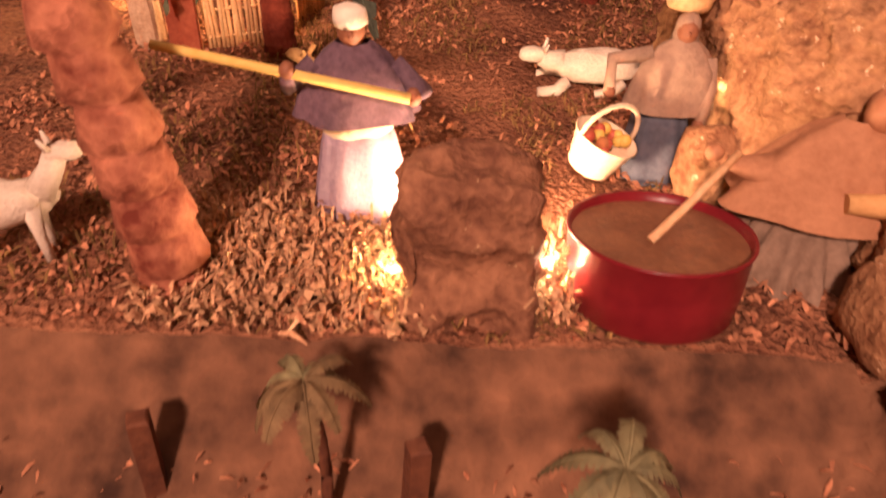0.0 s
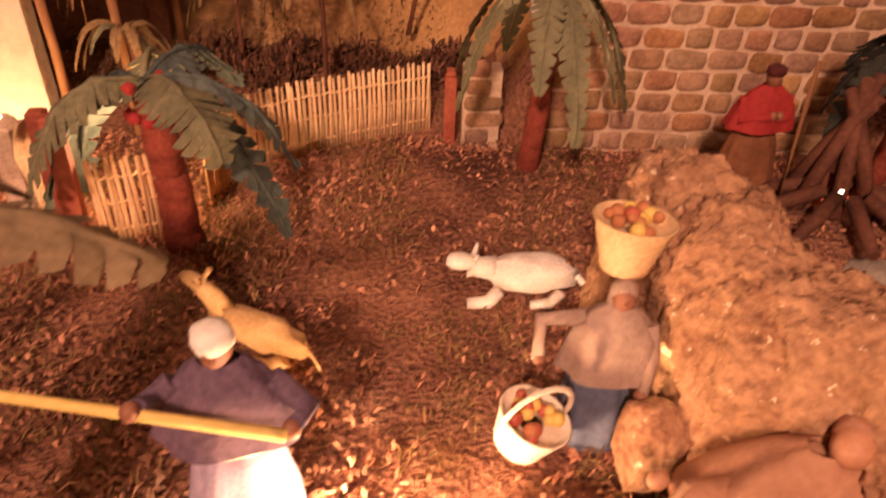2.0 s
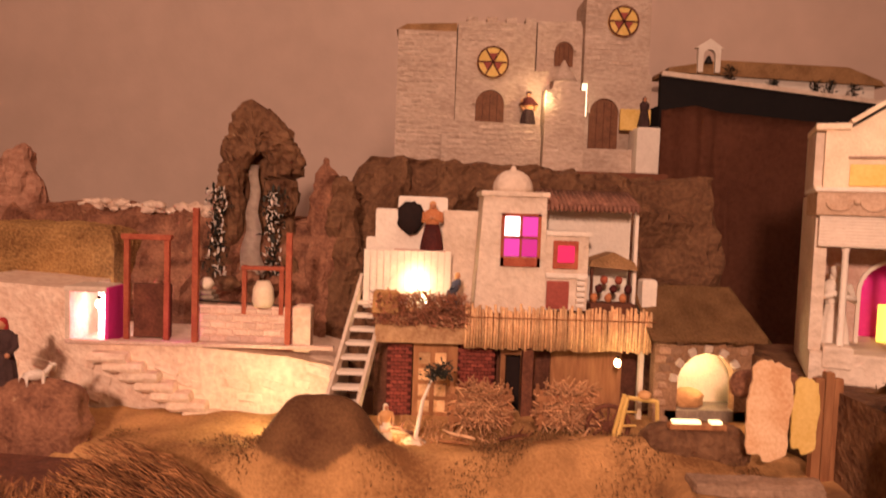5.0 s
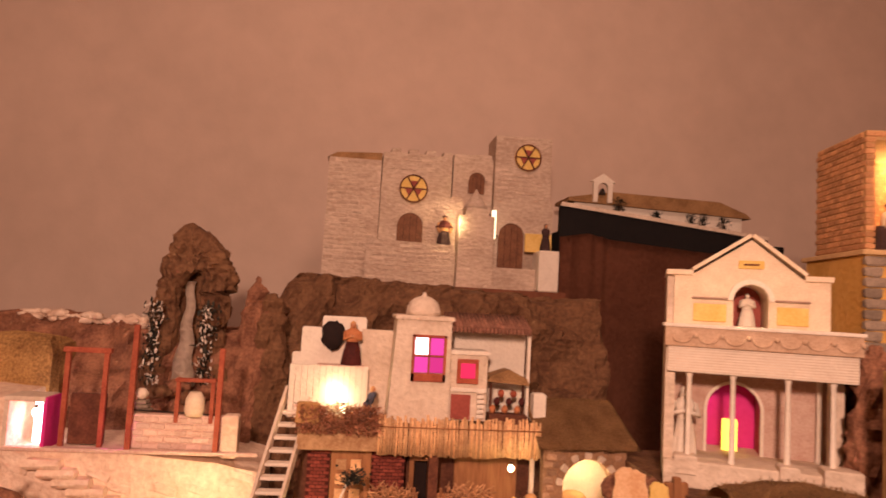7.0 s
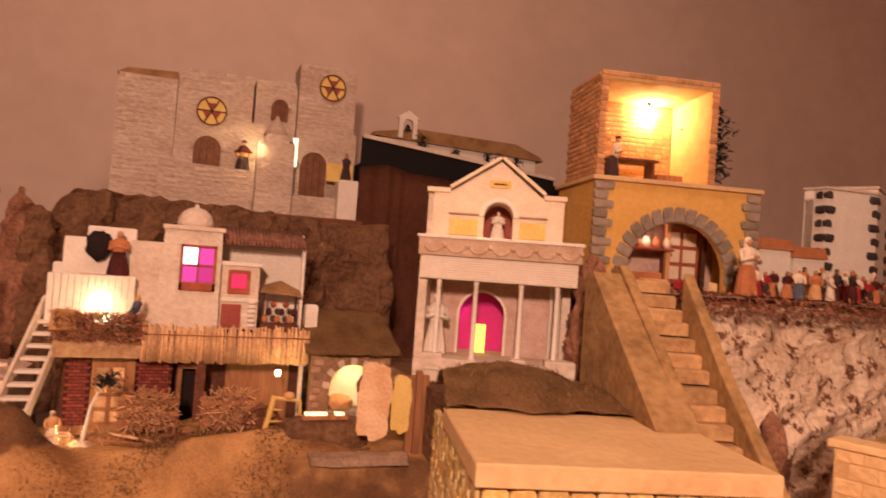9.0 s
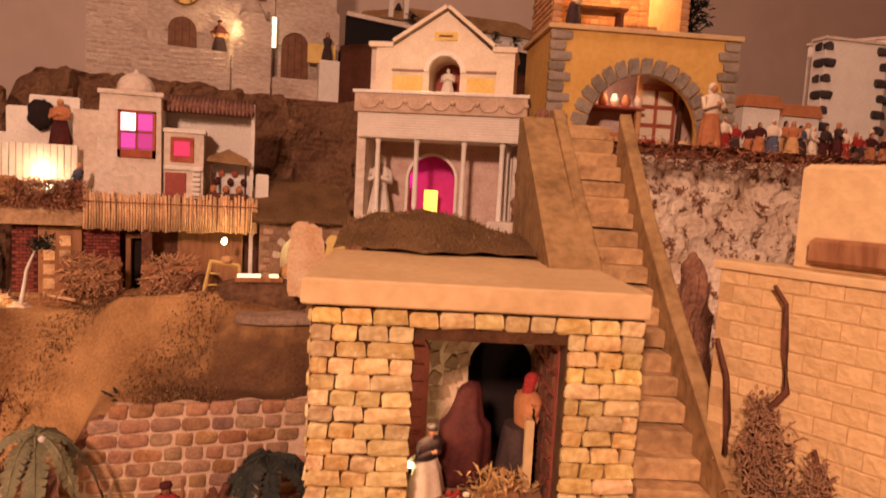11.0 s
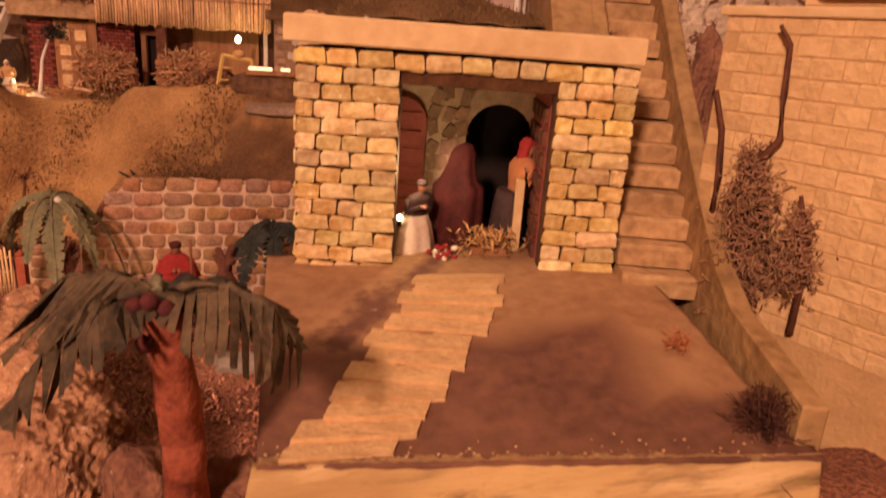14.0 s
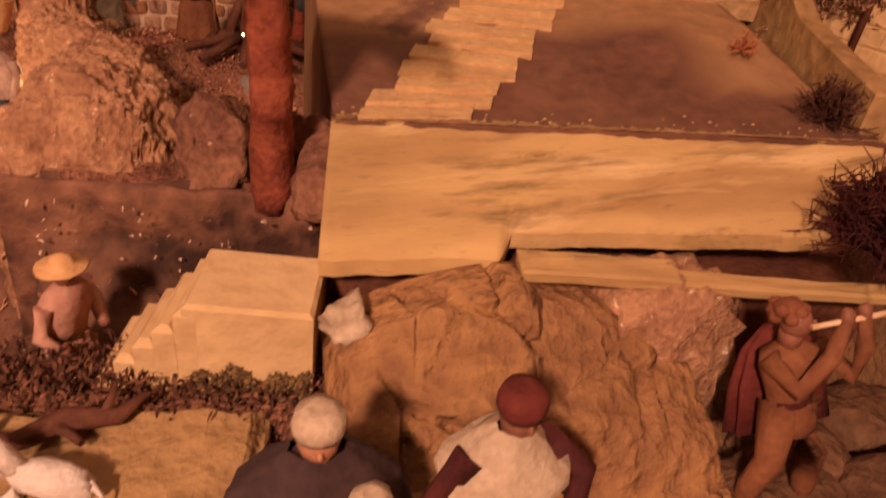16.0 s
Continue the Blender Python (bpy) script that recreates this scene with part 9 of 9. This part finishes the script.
add_tube(bm, [(-0.012, -0.005, 0.0), (0.02, 0.015, 0.025), (0.066, 0.05, 0.058)], [0.0045, 0.004, 0.004], 8)
solid("wooden_spoon", bm, HIDE, pose(0.322, 0.512, 0.060), "pale wooden spoon standing in the soup", "spoon")


GSKIRT = surf("grey_pleated_cloth", (0.17, 0.105, 0.075), (0.28, 0.18, 0.13), 24, 0.85, 0.3)
ROSE = surf("dusty_rust_shawl", (0.32, 0.14, 0.075), (0.44, 0.21, 0.115), 24, 0.85, 0.3)


def stirring_woman():
    bm = bmesh.new()
    # pleated skirt spread on the ground
    n = 60
    rings = []
    for r, z in ((0.066, 0.0), (0.063, 0.014), (0.050, 0.038), (0.036, 0.060), (0.028, 0.075)):
        ring = []
        for k in range(n):
            a = 6.2832 * k / n
            rr = r * (1 + 0.17 * math.sin(15 * a) * (1 - z / 0.09))
            ring.append(bm.verts.new((rr * 1.15 * math.cos(a), rr * math.sin(a), z)))
        rings.append(ring)
    for r0, r1 in zip(rings, rings[1:]):
        for k in range(n):
            f = bm.faces.new((r0[k], r0[(k + 1) % n], r1[(k + 1) % n], r1[k]))
            f.smooth = True
    add_lathe(bm, [(0.030, 0.068), (0.040, 0.09), (0.042, 0.115), (0.030, 0.135), (0.012, 0.145)], 24, (0, 0, 0), 1, 0.08, 6, 1.1, 0.85, True, (0.10, 0.0))
    add_lathe(bm, [(0.074, 0.070), (0.064, 0.090), (0.050, 0.115), (0.032, 0.138), (0.012, 0.152)], 48, (0.002, 0.0, 0), 1, 0.15, 4, 1.22, 0.85, False, (0.10, 0.0))
    add_ball(bm, (0.030, -0.006, 0.158), (0.015, 0.014, 0.018), 2, 2)
    add_ball(bm, (0.036, 0.002, 0.162), (0.0165, 0.016, 0.018), 1, 2)
    add_tube(bm, [(0.025, -0.005, 0.105), (-0.02, -0.008, 0.102), (-0.055, -0.005, 0.100), (-0.088, -0.003, 0.108)], [0.030, 0.026, 0.017, 0.007], 14, 1, True, True, 0.8)
    add_tube(bm, [(0.055, -0.03, 0.118), (0.04, -0.056, 0.098), (0.0, -0.052, 0.098)], [0.015, 0.014, 0.009], 10, 3)
    add_ball(bm, (-0.098, 0.0, 0.114), 0.008, 2, 2)
    crumple(bm, 0.0025, 34, 6.0)
    solid("figurine", bm, [GSKIRT, ROSE, SKIN, TAN, DARK], pose(0.468, 0.568, 0.0), "kneeling woman figurine in rust shawl and grey pleated skirt", "figurine")


stirring_woman()

# seated shepherd in red before the garden wall
figure("figurine", pose(0.655, 1.135, ground_z(0.655, 1.135) + 0.002, 0, 0, 8), 0.185, "seated figurine in red jacket and rust trousers by the campfire", TANB, REDC, DSKIN, MAROON, 1.15, PRAY, (0, -0.06), "cap", None, REDC, robe=0.21, cut=0.52)
bm = bmesh.new()
add_tube(bm, [(0, 0, 0), (0.002, 0.006, 0.1), (0.0, 0.01, 0.2)], [0.003, 0.0032, 0.0035], 7)
solid("staff", bm, WOOD, pose(0.692, 1.085, ground_z(0.692, 1.085)), "brown shepherd's staff standing by the red figurine", "staff")


def animal(m, s, mat_, label, lying=True, category="animal figurine", neck=0.4):
    bm = bmesh.new()
    z = 0.28 if lying else 0.62
    add_ball(bm, (0, 0, z * s), (0.50 * s, 0.21 * s, 0.22 * s), 0, 3, 0.25)
    add_tube(bm, [(0.36 * s, 0, (z + 0.05) * s), (0.52 * s, 0, (z + neck * 0.7) * s), (0.60 * s, 0, (z + neck) * s)], [0.14 * s, 0.11 * s, 0.10 * s], 10)
    add_ball(bm, (0.68 * s, 0, (z + neck + 0.02) * s), (0.17 * s, 0.09 * s, 0.10 * s), 0, 2, 0.1)
    for sy in (-1, 1):
        add_tube(bm, [(0.58 * s, 0.05 * sy * s, (z + neck + 0.08) * s), (0.54 * s, 0.10 * sy * s, (z + neck + 0.2) * s)], [0.035 * s, 0.012 * s], 6)
        for x in (-0.34, 0.30):
            if lying:
                add_tube(bm, [(x * s, 0.15 * sy * s, 0.14 * s), ((x + 0.12) * s, 0.24 * sy * s, 0.06 * s), ((x + 0.32) * s, 0.25 * sy * s, 0.04 * s)], [0.08 * s, 0.06 * s, 0.045 * s], 7)
            else:
                add_tube(bm, [(x * s, 0.12 * sy * s, z * s), (x * s, 0.13 * sy * s, 0.3 * s), (x * s, 0.13 * sy * s, 0.0)], [0.09 * s, 0.05 * s, 0.045 * s], 7)
    add_tube(bm, [(-0.46 * s, 0, (z + 0.05) * s), (-0.6 * s, 0.03 * s, (z - 0.1) * s), (-0.66 * s, 0.05 * s, max(0.02, z - 0.25) * s)], [0.04 * s, 0.03 * s, 0.015 * s], 6)
    crumple(bm, 0.035 * s, 5.0 / s, s * 50)
    return solid("animal_figurine", bm, mat_, m, label, category)


animal(pose(0.010, 0.835, 0.004, 0, 0, 151) @ Matrix.Diagonal((1.35, 1, 0.9, 1)), 0.10, FUR, "yellowish dog figurine lying on the litter", neck=0.36)
animal(pose(0.325, 0.945, 0.004, 0, 0, 178) @ Matrix.Diagonal((1.1, 1.2, 1.0, 1)), 0.11, WFUR, "white lamb figurine lying on the litter", neck=0.10)
animal(pose(-0.27, 0.52, 0.004, 0, 0, 20), 0.10, WFUR, "white sheep figurine at the garden edge", False)

# inside the brick house
H = HOUSE
figure("figurine", H @ pose(0.205, 0.105, 0.331, 0, 0, 40), 0.145, "seated figurine in cream robe and dark jacket", CREAM, DARK, SKIN, DARK, 1.3, PRAY, (0.05, -0.1), "cap", robe=0.26)
bm = bmesh.new()
add_lathe(bm, [(0.052, 0.0), (0.054, 0.02), (0.052, 0.08), (0.050, 0.120), (0.034, 0.135), (0.028, 0.165), (0.024, 0.185), (0.016, 0.202), (0.003, 0.206)], 44, (0, 0, 0), 0, 0.10, 9, 1.0, 0.8, True, (0.02, -0.05))
crumple(bm, 0.005, 22, 9)
solid("figurine", bm, MAROON, H @ pose(0.288, 0.185, 0.331), "standing figurine wrapped in a long dark maroon cloak", "figurine")
figure("figurine", H @ pose(0.392, 0.190, 0.331, 0, 0, 100), 0.225, "stooping figurine with dark robe and rust-red shawl", DARK, RUST, SKIN, REDC, 1.3, PRAY, (0.02, -0.15), "scarf", None, None)
bm = bmesh.new()
add_box(bm, (-0.008, -0.008, 0), (0.008, 0.008, 0.155), 0, 0.002)
solid("wooden_post", bm, SLAB, H @ pose(0.405, 0.115, 0.3305), "pale square wooden post inside the stable", "post")


def crib():
    c = thing("crib", H @ pose(0.352, 0.095, 0.331), "small wooden crib heaped with pale straw", "crib")
    boxpart("trough", (-0.035, -0.02, 0.0), (0.035, 0.02, 0.025), WOOD, c)
    rnd = random.Random(5)
    bm = bmesh.new()
    blades(bm, [(rnd.gauss(0, 0.028), rnd.gauss(0, 0.018), rnd.uniform(0.005, 0.05)) for _ in range(320)], 0.024, 0.0022, 0.7, 0, rnd)
    tagged(part("straw", bm, HAY, c), kind="stuff")


crib()
bm = bmesh.new()
rnd = random.Random(8)
for _ in range(26):
    add_ball(bm, (rnd.gauss(0, 0.016), rnd.gauss(0, 0.010), 0.008 + abs(rnd.gauss(0, 0.010))), 0.006, rnd.choice((0, 0, 1)), 1)
solid("flower_heap", bm, [REDC, CREAM], H @ pose(0.268, 0.06, 0.331), "little heap of red and white flowers on the floor", "flowers")
rnd = random.Random(9)
bm = bmesh.new()
blades(bm, [(rnd.uniform(0.19, 0.42), rnd.uniform(0.02, 0.2), 0.333) for _ in range(220)], 0.02, 0.0016, 0.3, 0, rnd)
solid("stable_straw", bm, HAY, H, "wisps of straw strewn over the stable floor", "straw", kind="stuff")

# shepherds at the front
HAIR = surf("painted_brown_hair", (0.15, 0.045, 0.02), (0.24, 0.08, 0.035), 24, 0.8, 0.4)
rock("rock", (1.262, -0.160, 0.012), (0.085, 0.06, 0.052), DROCK, 0.006, 24, 71.0, "brown stone under the flute player", 4, 0.5)
HIDEP = surf("dull_pink_cloth", (0.42, 0.20, 0.135), (0.58, 0.31, 0.21), 20, 0.85, 0.3)
FLUTIST = pose(1.274, -0.172, 0.042, -20, -10, 0)


def flute_player(h):
    """One mesh: striding legs, belted tunic, raised arms, turned head with wavy hair."""
    bm = bmesh.new()
    S = lambda pts: [(x * h, y * h, z * h) for x, y, z in pts]
    R = lambda rs: [r * h for r in rs]
    add_tube(bm, S([(0.05, 0, 0.52), (0.065, -0.05, 0.30), (0.06, -0.01, 0.16), (0.03, 0.0, 0.03)]), R([0.085, 0.062, 0.058, 0.036]), 12, 0)
    add_tube(bm, S([(-0.045, 0, 0.52), (-0.14, -0.06, 0.31), (-0.19, -0.01, 0.17), (-0.25, 0.02, 0.03)]), R([0.085, 0.062, 0.056, 0.036]), 12, 0)
    for fx, fy in ((0.035, -0.04), (-0.255, -0.02)):
        add_ball(bm, (fx * h, fy * h, 0.022 * h), (0.036 * h, 0.075 * h, 0.028 * h), 2, 2)
    add_lathe(bm, [(0.118 * h, 0.40 * h), (0.112 * h, 0.46 * h), (0.088 * h, 0.545 * h), (0.098 * h, 0.62 * h), (0.125 * h, 0.71 * h), (0.12 * h, 0.765 * h), (0.07 * h, 0.80 * h), (0.035 * h, 0.82 * h)], 28, (0, 0, 0), 0, 0.05, 7, 1.0, 0.66, True, (-0.03, -0.03))
    add_lathe(bm, [(0.096 * h, 0.53 * h), (0.100 * h, 0.545 * h), (0.096 * h, 0.56 * h)], 20, (0, 0, 0), 3, 0, 1, 1.0, 0.72, False, (-0.03, -0.03))
    add_tube(bm, S([(-0.12, -0.03, 0.755), (-0.06, -0.14, 0.64), (0.05, -0.17, 0.78), (0.125, -0.15, 0.905)]), R([0.050, 0.045, 0.038, 0.027]), 10, 0)
    add_tube(bm, S([(0.10, -0.03, 0.755), (0.215, -0.09, 0.635), (0.225, -0.14, 0.78), (0.205, -0.15, 0.915)]), R([0.050, 0.045, 0.038, 0.027]), 10, 0)
    for q in ((0.125, -0.155, 0.925), (0.205, -0.155, 0.935)):
        add_ball(bm, [c * h for c in q], (0.030 * h, 0.030 * h, 0.038 * h), 2, 2)
    add_tube(bm, S([(-0.03, -0.03, 0.79), (-0.03, -0.05, 0.87)]), 0.042 * h, 10, 2)
    add_ball(bm, (-0.025 * h, -0.065 * h, 0.905 * h), (0.062 * h, 0.062 * h, 0.074 * h), 2, 3)
    add_ball(bm, (0.035 * h, -0.09 * h, 0.90 * h), (0.018 * h, 0.012 * h, 0.014 * h), 2, 1)
    for k in range(11):
        a = k * 0.62
        add_ball(bm, ((-0.045 + 0.052 * math.cos(a)) * h, (-0.045 + 0.05 * math.sin(a)) * h, (0.945 + 0.02 * math.sin(k * 2.4)) * h), 0.030 * h, 1, 2)
    add_ball(bm, (-0.045 * h, -0.045 * h, 0.955 * h), (0.062 * h, 0.060 * h, 0.042 * h), 1, 2)
    crumple(bm, 0.010 * h, 8.0 / h, 4.0)
    solid("figurine", bm, [TANB, HAIR, DSKIN, MAROON], FLUTIST, "flute player figurine in rusty leather clothes and red cape", "figurine")


flute_player(0.225)
bm = bmesh.new()
add_tube(bm, [(-0.008, 0, 0.000), (0.035, -0.006, 0.002), (0.066, -0.010, 0.004)], [0.0026, 0.0026, 0.0030], 8)
solid("flute", bm, HIDE, FLUTIST @ pose(0.006, -0.030, 0.203), "pale flute held by the figurine", "flute")
bm = bmesh.new()
add_lathe(bm, [(0.046, 0.0), (0.042, 0.05), (0.032, 0.085), (0.014, 0.105)], 36, (0, 0, 0), 0, 0.16, 7, 1.1, 0.35)
solid("red_cape", bm, CAPE, FLUTIST @ pose(0.006, 0.026, 0.080), "dark red cape hanging behind the flute player", "cape")
figure("figurine", pose(0.815, -0.185, 0.015, 0, 0, 0), 0.245, "old shepherd figurine with white cap and dark cloak", DARK, DARK, SKIN, DULLW, 1.25, (), (0, -0.05), "cap", None, DARK)
figure("figurine", pose(0.952, -0.180, 0.0, 0, 0, 10), 0.255, "shepherd figurine with red cap and whitish shoulder cloth", MAROON, MAROON, DSKIN, CAPE, 0.86, ((-1, (-0.27, -0.06, 0.60), (-0.17, -0.18, 0.50)), (1, (0.27, -0.06, 0.60), (0.17, -0.18, 0.50))), (0, -0.03), "cap", None, DULLW, cut=0.66)
figure("figurine", pose(0.850, -0.215, 0.0, 0, 0, -15), 0.205, "small shepherd figurine with white cap", TAUPE, TAUPE, SKIN, DULLW, 1.1, DOWN, (0, -0.03), "cap", None, None)
figure("figurine", pose(0.590, 0.092, 0.005, 0, 0, 60), 0.18, "girl figurine in pink dress with a tan straw hat", HIDEP, HIDEP, DSKIN, TAN, 1.0, DOWN, (0, -0.08), "straw")
animal(pose(0.62, -0.10, 0.083, 0, 0, 160), 0.07, WFUR, "white sheep figurine lying on the flat stone")
bm = bmesh.new()
add_tube(bm, [(-0.10, -0.01, 0.006), (-0.06, 0.006, 0.013), (-0.02, -0.004, 0.010), (0.02, 0.008, 0.014), (0.06, 0.0, 0.010), (0.085, 0.012, 0.018)], [0.006, 0.010, 0.008, 0.011, 0.008, 0.004], 8)
for p, q in (((-0.05, 0.004, 0.012), (-0.035, 0.03, 0.02)), ((0.01, 0.004, 0.014), (0.03, -0.022, 0.012)), ((0.05, 0.002, 0.012), (0.062, 0.026, 0.026))):
    add_tube(bm, [p, q], [0.006, 0.0025], 6)
crumple(bm, 0.003, 60)
solid("driftwood", bm, DWOOD, pose(0.60, -0.045, 0.085, 0, 0, 12), "gnarled dark driftwood lying on the flat stone", "driftwood")

# behind the hut
rock("rock", (-0.94, 2.03, 0.47), (0.16, 0.08, 0.15), BROCK, 0.016, 14, 61.0, "brown rock mound behind the straw hut", 4, 0.3)
animal(pose(-0.915, 2.0, 0.600, 0, 0, 30), 0.06, WFUR, "white and dark sheep figurine on a rock", False)
figure("figurine", pose(-1.015, 2.02, 0.590, 0, 0, 0), 0.20, "figurine in dark robe with red hood on the rock", DARK, DARK, SKIN, REDC, 1.1, DOWN)

# village people
figure("figurine", pose(0.215, 2.345, 0.797, 0, 0, 60), 0.125, "stooping figurine in blue on the balcony", BLUE, BLUE, SKIN, TAN, 1.0, PRAY, (0.0, -0.2), "scarf")
figure("figurine", pose(0.148, 2.44, 0.985, 0, 0, 0), 0.165, "figurine in rust and gold robe above the board wall", MAROON, RUST, SKIN, TAN, 1.15, PRAY)
bm = bmesh.new()
add_box(bm, (0.02, 2.41, 0.80), (0.20, 2.48, 0.984), 0, 0.004)
solid("roof_block", bm, PINKW, pose(0, 0, 0), "block behind the board wall carrying a figurine", "block")
figure("figurine", pose(0.645, 3.755, 1.552, 0, 0, 0), 0.20, "tiny soldier figurine in dark red and gold on the castle terrace", DARK, TAN, SKIN, DARK, 1.1, DOWN, (0, 0), "cap", None, MAROON, cut=0.62)
figure("figurine", pose(1.235, 3.69, 1.576, 0, 0, 0), 0.16, "tiny dark figurine on the castle bastion", DARK, DARK, SKIN, DARK)
figure("statue", TEMPLE @ pose(0.266, 0.23, 1.213, 0, 0, 0), 0.118, "white robed statue in the pediment niche", WHITE, WHITE, WHITE, DARK, 1.2, PRAY, category="statue")
figure("statue", TEMPLE @ pose(0.065, 0.10, 0.783, 0, 0, 0), 0.225, "tall white statue inside the porch", WHITE, WHITE, WHITE, WHITE, 0.9, PRAY, category="statue")
figure("figurine", ARCH @ pose(0.085, 0.055, 0.413, 0, 0, 60), 0.165, "figurine in white apron at the lit table", DARK, CREAM, SKIN, DARK, 1.0, PRAY, (0, -0.1), "cap")
figure("figurine", pose(2.215, 1.50, 1.078, 0, 0, 0), 0.205, "standing figurine in cream coat and rust skirt", RUST, CREAM, SKIN, CREAM, 1.0, PRAY)
rnd = random.Random(19)
dress = [(REDC, CREAM), (DARK, REDC), (RUST, MAROON), (BLUE, CREAM), (TAN, RUST), (DARK, BLUE), (CREAM, CREAM), (MAROON, DARK)]
for k in range(30):
    a, b = dress[k % 8]
    figure("figurine", pose(2.30 + 0.062 * (k % 15) + rnd.uniform(-0.015, 0.015), 1.53 + 0.11 * (k // 15) + rnd.uniform(-0.03, 0.03), 1.078, 0, 0, rnd.uniform(-60, 60)), rnd.uniform(0.085, 0.13),
           ("tiny village crowd figurine in " + {REDC: "red", DARK: "dark", RUST: "rust", BLUE: "blue", TAN: "tan", CREAM: "cream", MAROON: "maroon"}[a] + " dress"), a, b, SKIN, (CREAM, RUST, DARK)[k % 3], 1.1, DOWN, group="village crowd")

figure("figurine", pose(0.028, 2.08, 0.452, 0, 0, 20), 0.11, "small figurine in yellow-lit cream dress at the stair foot", CREAM, TAN, SKIN, CREAM, 1.0, DOWN)
bm = bmesh.new()
add_ball(bm, (0, 0, 0), 0.006, 0, 2)
add_lathe(bm, [(0.004, -0.016), (0.004, -0.004)], 8, (0, 0, 0), 1)
solid("light_bulb", bm, [BULB, IRON], HOUSE @ pose(0.181, 0.075, 0.405), "tiny glowing bulb inside the stable", "light bulb", "model bulbs")
